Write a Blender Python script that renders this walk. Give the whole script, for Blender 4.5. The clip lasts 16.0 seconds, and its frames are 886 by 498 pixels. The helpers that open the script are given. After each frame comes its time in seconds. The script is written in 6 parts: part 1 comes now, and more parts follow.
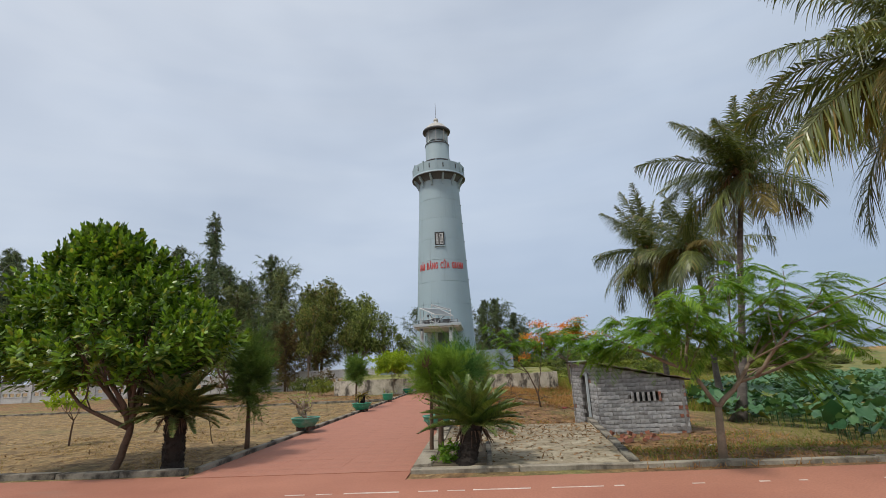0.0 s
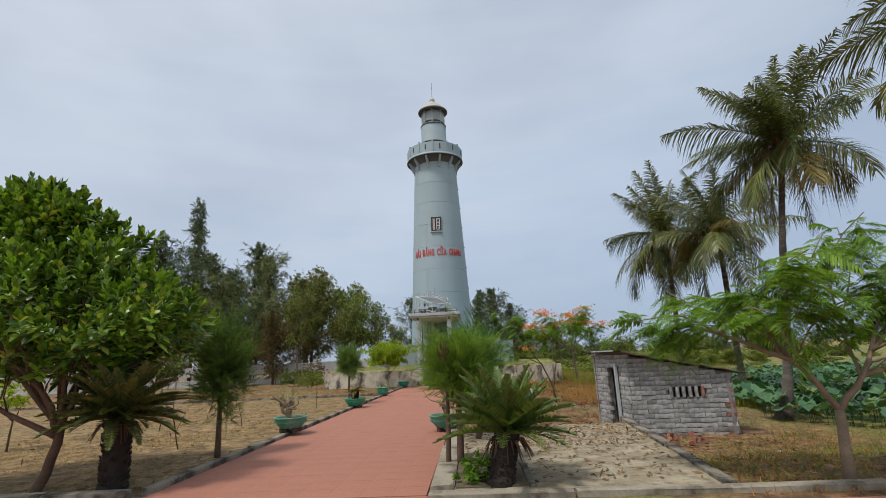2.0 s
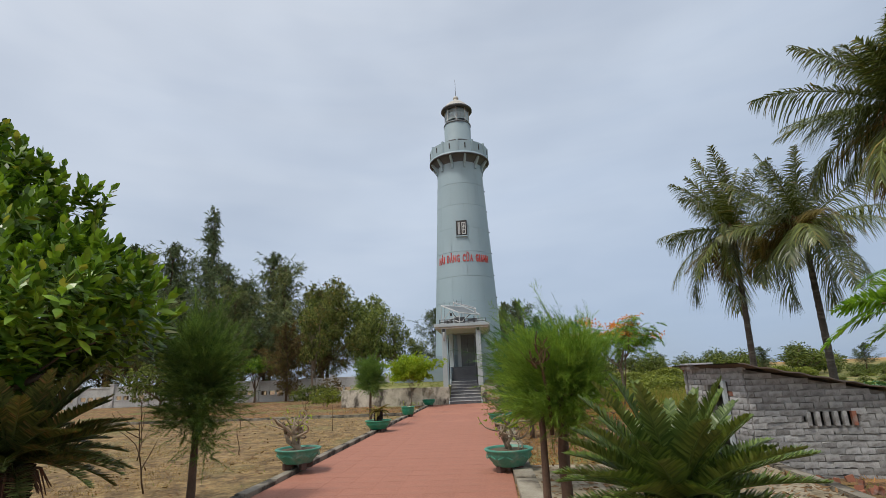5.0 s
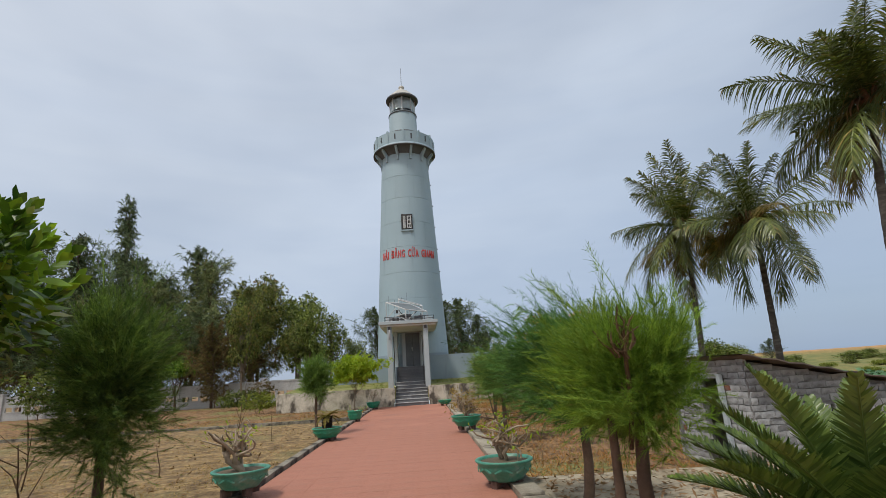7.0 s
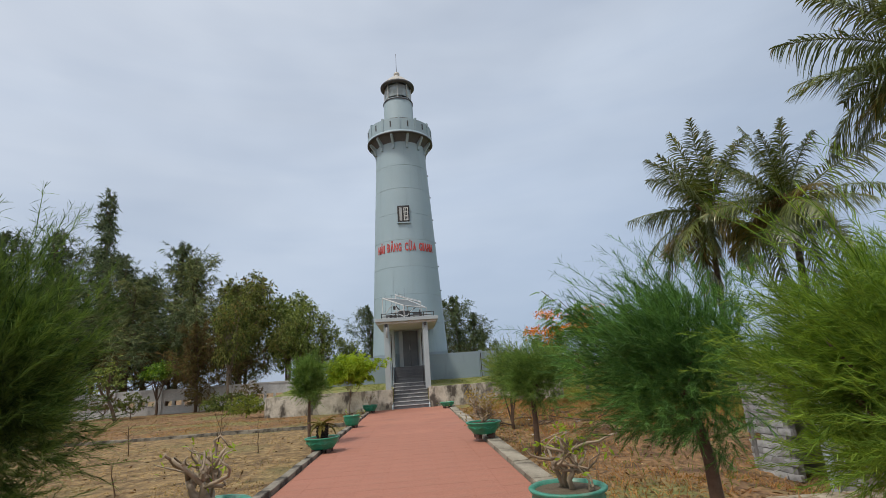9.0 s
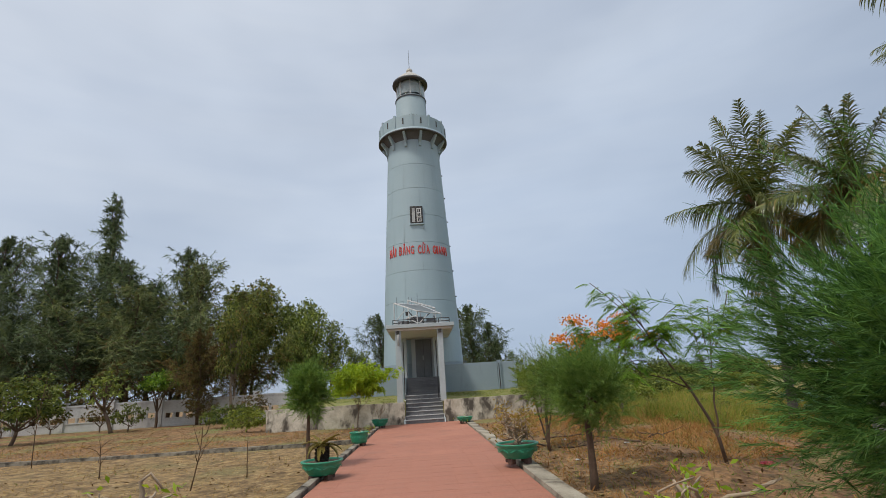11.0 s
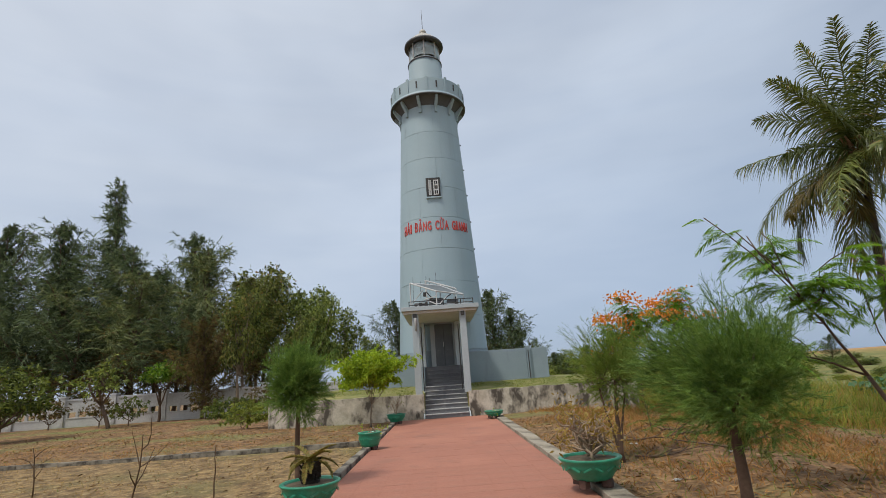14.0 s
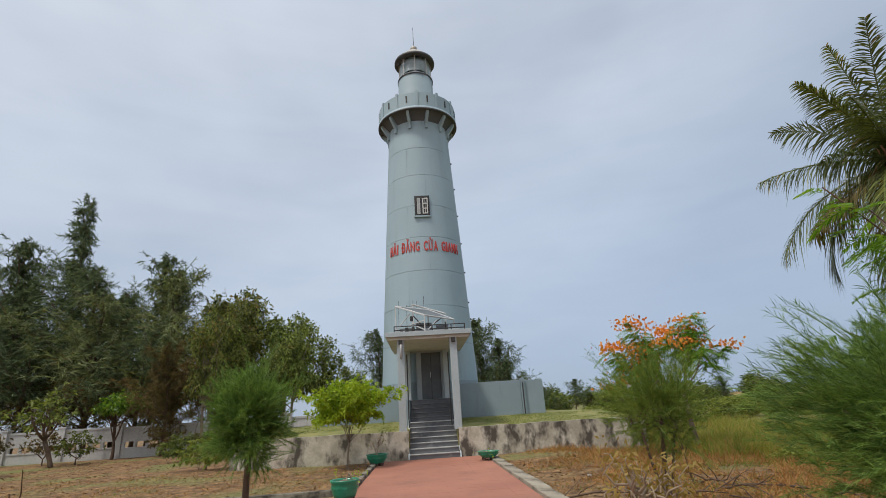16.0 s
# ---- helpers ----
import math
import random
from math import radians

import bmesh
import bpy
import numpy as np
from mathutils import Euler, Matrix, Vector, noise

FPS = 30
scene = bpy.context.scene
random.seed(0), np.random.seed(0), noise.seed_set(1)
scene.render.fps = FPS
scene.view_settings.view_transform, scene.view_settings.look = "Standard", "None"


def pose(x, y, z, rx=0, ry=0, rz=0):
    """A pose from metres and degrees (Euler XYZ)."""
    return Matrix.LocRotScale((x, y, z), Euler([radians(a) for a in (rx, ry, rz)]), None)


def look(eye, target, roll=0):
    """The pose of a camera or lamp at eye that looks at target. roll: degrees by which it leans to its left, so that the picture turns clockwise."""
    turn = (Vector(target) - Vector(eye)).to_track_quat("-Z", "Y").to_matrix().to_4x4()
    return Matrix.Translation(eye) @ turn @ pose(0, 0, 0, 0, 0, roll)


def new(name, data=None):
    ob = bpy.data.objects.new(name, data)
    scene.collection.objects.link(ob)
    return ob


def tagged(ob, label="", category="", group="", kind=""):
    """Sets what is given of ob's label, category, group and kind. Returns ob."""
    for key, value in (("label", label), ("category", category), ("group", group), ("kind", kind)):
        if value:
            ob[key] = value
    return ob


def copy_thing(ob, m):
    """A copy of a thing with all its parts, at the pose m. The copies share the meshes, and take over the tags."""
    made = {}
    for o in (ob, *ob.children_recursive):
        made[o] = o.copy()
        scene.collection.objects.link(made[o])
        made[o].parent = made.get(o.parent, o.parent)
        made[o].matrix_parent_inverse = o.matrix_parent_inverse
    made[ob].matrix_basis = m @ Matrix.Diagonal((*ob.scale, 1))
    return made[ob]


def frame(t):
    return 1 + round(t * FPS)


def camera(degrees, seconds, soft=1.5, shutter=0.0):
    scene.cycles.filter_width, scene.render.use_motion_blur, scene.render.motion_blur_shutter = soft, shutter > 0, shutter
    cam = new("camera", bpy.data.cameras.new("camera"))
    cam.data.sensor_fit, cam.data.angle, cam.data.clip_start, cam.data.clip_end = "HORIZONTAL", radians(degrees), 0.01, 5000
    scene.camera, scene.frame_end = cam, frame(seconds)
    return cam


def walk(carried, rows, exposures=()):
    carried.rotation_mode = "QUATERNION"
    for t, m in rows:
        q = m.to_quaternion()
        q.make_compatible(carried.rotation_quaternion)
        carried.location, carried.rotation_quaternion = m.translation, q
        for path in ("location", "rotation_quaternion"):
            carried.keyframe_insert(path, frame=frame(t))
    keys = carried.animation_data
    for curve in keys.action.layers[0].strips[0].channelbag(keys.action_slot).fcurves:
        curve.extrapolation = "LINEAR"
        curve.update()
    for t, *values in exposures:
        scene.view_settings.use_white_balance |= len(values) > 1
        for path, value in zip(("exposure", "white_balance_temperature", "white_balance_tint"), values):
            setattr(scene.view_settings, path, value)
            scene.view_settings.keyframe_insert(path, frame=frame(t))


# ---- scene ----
cam = camera(83.9, 16.0, soft=0.5)
PATH = [
    (0, (2.944, 2.16, 1.478), (2.81, 4.1, 1.946), -2.7),
    (0.5, (2.734, 2.606, 1.495), (2.615, 4.554, 1.935), -3.0),
    (1, (2.601, 3.101, 1.498), (2.459, 5.046, 1.942), -2.9),
    (1.5, (2.416, 3.578, 1.48), (2.291, 5.527, 1.912), -3.0),
    (2, (2.364, 4.091, 1.471), (2.265, 6.04, 1.908), -2.7),
    (2.5, (2.234, 4.613, 1.436), (2.133, 6.568, 1.844), -2.8),
    (3, (2.118, 5.106, 1.457), (2.01, 7.062, 1.862), -2.7),
    (3.5, (2.018, 5.578, 1.444), (1.852, 7.524, 1.872), -2.4),
    (4, (1.83, 5.993, 1.446), (1.671, 7.938, 1.883), -2.6),
    (4.2, (1.763, 6.159, 1.438), (1.591, 8.096, 1.908), -2.5),
    (6.3, (0.986, 7.67, 1.444), (0.98, 9.604, 1.953), -2.6),
    (6.5, (0.882, 7.788, 1.458), (0.933, 9.723, 1.962), -3.1),
    (7, (0.722, 8.145, 1.445), (0.829, 10.081, 1.936), -3.6),
    (7.5, (0.604, 8.593, 1.464), (0.708, 10.53, 1.951), -3.8),
    (8, (0.453, 8.985, 1.474), (0.587, 10.921, 1.96), -4.1),
    (8.5, (0.405, 9.453, 1.483), (0.541, 11.387, 1.975), -4.4),
    (9, (0.293, 9.889, 1.469), (0.438, 11.822, 1.959), -4.0),
    (11.3, (0.094, 12.069, 1.441), (0.193, 13.992, 1.982), -3.7),
    (11.5, (0.063, 12.266, 1.43), (0.161, 14.192, 1.958), -3.8),
    (12, (0.085, 12.726, 1.411), (0.169, 14.659, 1.917), -3.8),
    (12.5, (0.106, 13.225, 1.44), (0.153, 15.158, 1.95), -3.7),
    (13, (0.032, 13.672, 1.48), (0.086, 15.605, 1.993), -4.0),
    (13.5, (0.062, 14.169, 1.467), (0.092, 16.104, 1.973), -4.0),
    (14, (-0.007, 14.626, 1.467), (0.031, 16.56, 1.972), -4.0),
    (14.5, (-0.03, 15.069, 1.46), (0.02, 17.0, 1.98), -3.6),
    (15, (-0.052, 15.536, 1.453), (0.003, 17.459, 1.999), -3.6),
    (15.5, (-0.122, 15.997, 1.456), (0.009, 17.907, 2.034), -4.2),
    (16, (-0.212, 16.402, 1.492), (-0.103, 18.299, 2.116), -3.6),
]
walk(cam, [(t, look(eye, target, roll)) for t, eye, target, roll in PATH])

# ---- world, sun ----
world = bpy.data.worlds.new("sky")
scene.world = world
world.use_nodes = True
wn, wl = world.node_tree.nodes, world.node_tree.links
wn.clear()
w_out = wn.new("ShaderNodeOutputWorld")
w_bg = wn.new("ShaderNodeBackground")
w_sky = wn.new("ShaderNodeTexSky")
w_sky.sky_type, w_sky.sun_disc = "NISHITA", False
SUN_FROM = Vector((-0.50, -0.42, 1.25)).normalized()
w_sky.sun_elevation = math.asin(SUN_FROM.z)
w_sky.sun_rotation = math.atan2(SUN_FROM.x, SUN_FROM.y)
w_sky.altitude, w_sky.air_density, w_sky.dust_density, w_sky.ozone_density = 10, 1.0, 1.5, 1.0
w_scale = wn.new("ShaderNodeMixRGB")
w_scale.blend_type, w_scale.inputs[0].default_value = "MULTIPLY", 1.0
w_scale.inputs[2].default_value = (0.085, 0.085, 0.085, 1)
w_co = wn.new("ShaderNodeTexCoord")
w_map = wn.new("ShaderNodeMapping")
w_map.inputs["Scale"].default_value = (1.0, 1.0, 1.9)
w_noise = wn.new("ShaderNodeTexNoise")
w_noise.inputs["Scale"].default_value, w_noise.inputs["Detail"].default_value = 1.3, 4
w_noise.inputs["Roughness"].default_value = 0.5
w_ramp = wn.new("ShaderNodeValToRGB")
w_ramp.color_ramp.elements[0].position, w_ramp.color_ramp.elements[0].color = 0.28, (0.55, 0.55, 0.55, 1)
w_ramp.color_ramp.elements[1].position, w_ramp.color_ramp.elements[1].color = 0.66, (0.97, 0.97, 0.97, 1)
w_mix = wn.new("ShaderNodeMixRGB")
w_dot = wn.new("ShaderNodeVectorMath")
w_dot.operation = "DOT_PRODUCT"
w_dot.inputs[1].default_value = SUN_FROM
w_norm = wn.new("ShaderNodeVectorMath")
w_norm.operation = "NORMALIZE"
w_cloud = wn.new("ShaderNodeValToRGB")
w_cloud.color_ramp.elements[0].position, w_cloud.color_ramp.elements[0].color = 0.25, (0.36, 0.468, 0.635, 1)
w_cloud.color_ramp.elements[1].position, w_cloud.color_ramp.elements[1].color = 0.72, (0.735, 0.80, 0.90, 1)
w_glow = w_cloud.color_ramp.elements.new(1.0)
w_glow.color = (0.95, 0.97, 1.0, 1)
w_half = wn.new("ShaderNodeMapRange")
w_half.inputs["From Min"].default_value, w_half.inputs["From Max"].default_value = -1.0, 1.0
wl.new(w_co.outputs["Generated"], w_norm.inputs[0])
wl.new(w_norm.outputs[0], w_dot.inputs[0])
wl.new(w_dot.outputs["Value"], w_half.inputs["Value"])
wl.new(w_half.outputs[0], w_cloud.inputs[0])
w_streak = wn.new("ShaderNodeTexNoise")
w_streak.inputs["Scale"].default_value, w_streak.inputs["Detail"].default_value, w_streak.inputs["Distortion"].default_value = 2.6, 6, 0.6
w_smap = wn.new("ShaderNodeMapping")
w_smap.inputs["Scale"].default_value, w_smap.inputs["Rotation"].default_value = (1.0, 1.0, 6.5), (0.1, 0.05, 0.7)
w_sramp = wn.new("ShaderNodeValToRGB")
w_sramp.color_ramp.elements[0].position, w_sramp.color_ramp.elements[0].color = 0.30, (0.94, 0.955, 0.975, 1)
w_sramp.color_ramp.elements[1].position, w_sramp.color_ramp.elements[1].color = 0.70, (1.02, 1.018, 1.012, 1)
w_bands = wn.new("ShaderNodeMixRGB")
w_bands.blend_type, w_bands.inputs[0].default_value = "MULTIPLY", 1.0
wl.new(w_co.outputs["Generated"], w_smap.inputs[0])
wl.new(w_smap.outputs[0], w_streak.inputs["Vector"])
wl.new(w_streak.outputs["Fac"], w_sramp.inputs[0])
wl.new(w_cloud.outputs[0], w_bands.inputs[1])
wl.new(w_sramp.outputs[0], w_bands.inputs[2])
wl.new(w_bands.outputs[0], w_mix.inputs[2])
wl.new(w_sky.outputs[0], w_scale.inputs[1])
wl.new(w_co.outputs["Generated"], w_map.inputs[0])
wl.new(w_map.outputs[0], w_noise.inputs["Vector"])
wl.new(w_noise.outputs["Fac"], w_ramp.inputs[0])
wl.new(w_ramp.outputs[0], w_mix.inputs[0])
wl.new(w_scale.outputs[0], w_mix.inputs[1])
wl.new(w_mix.outputs[0], w_bg.inputs[0])
w_bg.inputs[1].default_value = 1.0
wl.new(w_bg.outputs[0], w_out.inputs[0])

sun = new("sun", bpy.data.lights.new("sun", "SUN"))
sun.data.energy, sun.data.angle, sun.data.color = 2.4, radians(8), (1.0, 0.95, 0.86)
sun.matrix_world = look(SUN_FROM * 60, (0, 0, 0))


# ---- materials ----
def material(name, rough=0.8, metal=0.0):
    m = bpy.data.materials.new(name)
    m.use_nodes = True
    b = m.node_tree.nodes["Principled BSDF"]
    b.inputs["Roughness"].default_value, b.inputs["Metallic"].default_value = rough, metal
    return m, m.node_tree.nodes, m.node_tree.links, b


def rgb(c):
    return (c[0], c[1], c[2], 1)


def noise_node(n, l, scale, detail=5, rough=0.55, stretch=None):
    co = n.new("ShaderNodeTexCoord")
    t = n.new("ShaderNodeTexNoise")
    t.inputs["Scale"].default_value, t.inputs["Detail"].default_value, t.inputs["Roughness"].default_value = scale, detail, rough
    if stretch:
        mp = n.new("ShaderNodeMapping")
        mp.inputs["Scale"].default_value = stretch
        l.new(co.outputs["Object"], mp.inputs[0])
        l.new(mp.outputs[0], t.inputs["Vector"])
    else:
        l.new(co.outputs["Object"], t.inputs["Vector"])
    return t


def ramp_node(n, l, src, lo, hi, c0=(0, 0, 0), c1=(1, 1, 1)):
    r = n.new("ShaderNodeValToRGB")
    r.color_ramp.elements[0].position, r.color_ramp.elements[0].color = lo, rgb(c0)
    r.color_ramp.elements[1].position, r.color_ramp.elements[1].color = hi, rgb(c1)
    l.new(src, r.inputs[0])
    return r


def mix_node(n, l, fac, a, b, mode="MIX"):
    m = n.new("ShaderNodeMixRGB")
    m.blend_type = mode
    for s, i in ((fac, 0), (a, 1), (b, 2)):
        if isinstance(s, (int, float)):
            m.inputs[i].default_value = s if i == 0 else (s, s, s, 1)
        elif isinstance(s, tuple):
            m.inputs[i].default_value = rgb(s)
        else:
            l.new(s, m.inputs[i])
    return m


def bump_node(n, l, b, src, strength, dist=0.02):
    k = n.new("ShaderNodeBump")
    k.inputs["Strength"].default_value, k.inputs["Distance"].default_value = strength, dist
    l.new(src, k.inputs["Height"])
    l.new(k.outputs[0], b.inputs["Normal"])


def surface(name, c0, c1, big=1.2, fine=25.0, rough=0.8, bump=0.3, stain=None, stain_scale=2.0, stain_at=(0.55, 0.7),
            stain_stretch=None, metal=0.0, piece=0.0, dist=0.01, grit=1.0):
    """Two-scale variation between two colours, optional stains of a third, piece-to-piece variation."""
    m, n, l, b = material(name, rough, metal)
    a = noise_node(n, l, big)
    f = noise_node(n, l, fine, 6, 0.65)
    base = mix_node(n, l, ramp_node(n, l, a.outputs["Fac"], 0.35, 0.65).outputs[0], c0, c1)
    grain = ramp_node(n, l, f.outputs["Fac"], 0.25, 0.75, (1 - 0.22 * grit,) * 3, (1 + 0.16 * grit,) * 3)
    col = mix_node(n, l, 1.0, base.outputs[0], grain.outputs[0], "MULTIPLY")
    if stain:
        s = noise_node(n, l, stain_scale, 7, 0.62, stain_stretch)
        fac = ramp_node(n, l, s.outputs["Fac"], stain_at[0], stain_at[1])
        col = mix_node(n, l, fac.outputs[0], col.outputs[0], stain)
    if piece:
        info = n.new("ShaderNodeObjectInfo")
        pr = ramp_node(n, l, info.outputs["Random"], 0.0, 1.0, (1 - piece,) * 3, (1 + piece,) * 3)
        col = mix_node(n, l, 1.0, col.outputs[0], pr.outputs[0], "MULTIPLY")
    l.new(col.outputs[0], b.inputs["Base Color"])
    if bump:
        bump_node(n, l, b, f.outputs["Fac"], bump, dist)
    return m


def leaf_material(name, c0, c1, through_light=0.35, rough=0.5, dry=None, dry_share=0.06, gloss=0.2, piece=None, clump=(0.78, 1.18, 1.3)):
    m, n, l, b = material(name, rough)
    b.inputs["Specular IOR Level"].default_value = gloss
    g = n.new("ShaderNodeNewGeometry")
    col = ramp_node(n, l, g.outputs["Random Per Island"], 0.0, 1.0 - dry_share, c0, c1)
    if dry:
        e = col.color_ramp.elements.new(1.0 - dry_share * 0.6)
        e.color = rgb(dry)
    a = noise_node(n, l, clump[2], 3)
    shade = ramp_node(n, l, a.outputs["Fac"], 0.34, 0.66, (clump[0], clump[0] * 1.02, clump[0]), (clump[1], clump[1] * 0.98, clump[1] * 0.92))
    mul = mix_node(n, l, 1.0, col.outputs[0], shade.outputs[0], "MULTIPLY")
    if piece:
        info = n.new("ShaderNodeObjectInfo")
        tone = ramp_node(n, l, info.outputs["Random"], 0.0, 1.0, piece[0], piece[1])
        mul = mix_node(n, l, 1.0, mul.outputs[0], tone.outputs[0], "MULTIPLY")
    l.new(mul.outputs[0], b.inputs["Base Color"])
    t = n.new("ShaderNodeBsdfTranslucent")
    warm = mix_node(n, l, 1.0, mul.outputs[0], (1.25, 1.2, 0.6), "MULTIPLY")
    l.new(warm.outputs[0], t.inputs["Color"])
    mx = n.new("ShaderNodeMixShader")
    mx.inputs[0].default_value = through_light
    l.new(b.outputs[0], mx.inputs[1])
    l.new(t.outputs[0], mx.inputs[2])
    l.new(mx.outputs[0], n["Material Output"].inputs[0])
    return m


def ground_material():
    m, n, l, b = material("dry_ground", 0.95)
    co = n.new("ShaderNodeTexCoord")
    sep = n.new("ShaderNodeSeparateXYZ")
    l.new(co.outputs["Object"], sep.inputs[0])
    a, f, p = noise_node(n, l, 0.35, 6), noise_node(n, l, 11.0, 10, 0.75), noise_node(n, l, 2.6, 8, 0.68)
    tuft = noise_node(n, l, 5.5, 8, 0.7, (1.0, 0.7, 1.0))
    straw = mix_node(n, l, ramp_node(n, l, p.outputs["Fac"], 0.40, 0.58).outputs[0], (0.125, 0.076, 0.033), (0.315, 0.21, 0.092))
    straw = mix_node(n, l, ramp_node(n, l, a.outputs["Fac"], 0.52, 0.72).outputs[0], straw.outputs[0], (0.17, 0.15, 0.055))
    straw = mix_node(n, l, ramp_node(n, l, tuft.outputs["Fac"], 0.54, 0.68).outputs[0], straw.outputs[0], (0.40, 0.305, 0.155))
    straw = mix_node(n, l, ramp_node(n, l, tuft.outputs["Fac"], 0.33, 0.44, (1, 1, 1), (0, 0, 0)).outputs[0], straw.outputs[0], (0.085, 0.062, 0.03))
    rough_side = mix_node(n, l, ramp_node(n, l, p.outputs["Fac"], 0.42, 0.60).outputs[0], (0.125, 0.066, 0.03), (0.32, 0.18, 0.08))
    rough_side = mix_node(n, l, ramp_node(n, l, a.outputs["Fac"], 0.50, 0.66).outputs[0], rough_side.outputs[0], (0.17, 0.19, 0.055))
    rough_side = mix_node(n, l, ramp_node(n, l, tuft.outputs["Fac"], 0.56, 0.70).outputs[0], rough_side.outputs[0], (0.43, 0.30, 0.15))
    rough_side = mix_node(n, l, ramp_node(n, l, tuft.outputs["Fac"], 0.33, 0.44, (1, 1, 1), (0, 0, 0)).outputs[0], rough_side.outputs[0], (0.08, 0.052, 0.028))
    field = mix_node(n, l, ramp_node(n, l, a.outputs["Fac"], 0.4, 0.6).outputs[0], (0.10, 0.135, 0.028), (0.23, 0.19, 0.055))

    def step(axis, lo, hi):
        r = n.new("ShaderNodeMapRange")
        r.inputs["From Min"].default_value, r.inputs["From Max"].default_value = lo, hi
        l.new(sep.outputs[axis], r.inputs["Value"])
        return r
    back = step("Y", 26.5, 30.5)
    straw = mix_node(n, l, back.outputs[0], straw.outputs[0], rough_side.outputs[0])
    side = step("X", 0.5, 3.5)
    col = mix_node(n, l, side.outputs[0], straw.outputs[0], rough_side.outputs[0])
    far = step("X", 9.0, 12.0)
    col = mix_node(n, l, far.outputs[0], col.outputs[0], field.outputs[0])
    dune = step("Z", 0.6, 1.6)
    col = mix_node(n, l, dune.outputs[0], col.outputs[0], mix_node(n, l, ramp_node(n, l, noise_node(n, l, 0.06, 6).outputs["Fac"], 0.4, 0.6).outputs[0], (0.50, 0.26, 0.09), (0.30, 0.19, 0.065)).outputs[0])
    grain = ramp_node(n, l, f.outputs["Fac"], 0.25, 0.75, (0.34, 0.34, 0.34), (1.58, 1.55, 1.48))
    col = mix_node(n, l, 1.0, col.outputs[0], grain.outputs[0], "MULTIPLY")
    l.new(col.outputs[0], b.inputs["Base Color"])
    bump_node(n, l, b, f.outputs["Fac"], 0.8, 0.05)
    return m


M = {}
M["ground"] = ground_material()
M["road"] = surface("red_road", (0.31, 0.12, 0.075), (0.385, 0.16, 0.10), 0.5, 40, 0.85, 0.2, (0.30, 0.17, 0.12), 0.8, (0.58, 0.8), (0.5, 2.5, 1))
M["tile"] = surface("red_paving", (0.325, 0.13, 0.085), (0.40, 0.17, 0.11), 0.45, 40, 0.8, 0.2, (0.235, 0.115, 0.08), 1.1, (0.52, 0.80), None, 0.0, 0.025)
M["joint"] = surface("paving_joint", (0.305, 0.12, 0.078), (0.375, 0.156, 0.10), 0.45, 50, 0.9, 0.2)
M["turf"] = surface("yellow_green_turf", (0.15, 0.17, 0.045), (0.26, 0.235, 0.075), 1.6, 22, 0.95, 0.8, (0.30, 0.235, 0.10), 2.5, (0.54, 0.72))
M["line"] = surface("worn_white_paint", (0.7, 0.66, 0.6), (0.55, 0.42, 0.36), 6.0, 60, 0.8, 0.1)
M["kerb"] = surface("kerb_concrete", (0.27, 0.24, 0.19), (0.15, 0.13, 0.10), 2.5, 30, 0.95, 0.9, (0.05, 0.042, 0.033), 4.0, (0.47, 0.62), None, 0.0, 0.12)
M["kerb_pale"] = surface("pale_kerb_concrete", (0.36, 0.32, 0.25), (0.23, 0.195, 0.145), 2.2, 30, 0.95, 0.8, (0.10, 0.082, 0.06), 3.5, (0.54, 0.70), None, 0.0, 0.10)
M["pad"] = surface("old_concrete", (0.40, 0.345, 0.25), (0.25, 0.20, 0.13), 2.2, 26, 0.95, 0.8, (0.17, 0.135, 0.08), 5.0, (0.48, 0.68))
M["soil"] = surface("dark_soil", (0.10, 0.08, 0.05), (0.16, 0.12, 0.08), 3.0, 30, 0.98, 0.8)
M["brick"] = surface("whitewashed_brick", (0.44, 0.44, 0.435), (0.26, 0.26, 0.26), 3.5, 34, 0.95, 1.0, (0.17, 0.16, 0.15), 7.0, (0.52, 0.70), None, 0.0, 0.22)
M["rawbrick"] = surface("red_brick", (0.30, 0.12, 0.075), (0.21, 0.085, 0.058), 4.0, 40, 0.95, 0.5, (0.25, 0.22, 0.20), 6.0, (0.5, 0.7), None, 0.0, 0.25)
M["mortar"] = surface("dark_mortar", (0.12, 0.115, 0.11), (0.30, 0.29, 0.28), 4.0, 40, 0.98, 0.7)
M["sheet"] = surface("rusty_sheet", (0.10, 0.09, 0.085), (0.18, 0.13, 0.10), 3.0, 30, 0.8, 0.3)
M["plaster"] = surface("weathered_plaster", (0.60, 0.545, 0.45), (0.40, 0.355, 0.28), 1.9, 14, 0.95, 0.5, (0.085, 0.072, 0.058), 2.6, (0.47, 0.62), (1.0, 1.0, 0.55))
M["whitewall"] = surface("white_plaster", (0.54, 0.53, 0.51), (0.42, 0.41, 0.39), 0.8, 14, 0.9, 0.3, (0.11, 0.10, 0.085), 0.9, (0.52, 0.74), (1, 1, 0.5))
M["tower"] = surface("pale_blue_grey_paint", (0.318, 0.41, 0.453), (0.288, 0.378, 0.42), 0.35, 18, 0.6, 0.06, (0.25, 0.325, 0.355), 0.6, (0.58, 0.9), (2.5, 2.5, 0.25), 0.0, 0.02, grit=0.25)
M["seam"] = surface("panel_seam", (0.30, 0.38, 0.415), (0.27, 0.345, 0.375), 2, 20, 0.8, 0)
M["drum"] = surface("drum_blue_grey_paint", (0.235, 0.30, 0.33), (0.205, 0.265, 0.29), 0.6, 18, 0.65, 0.06, (0.16, 0.19, 0.2), 1.2, (0.6, 0.85), (2, 2, 0.4), grit=0.3)
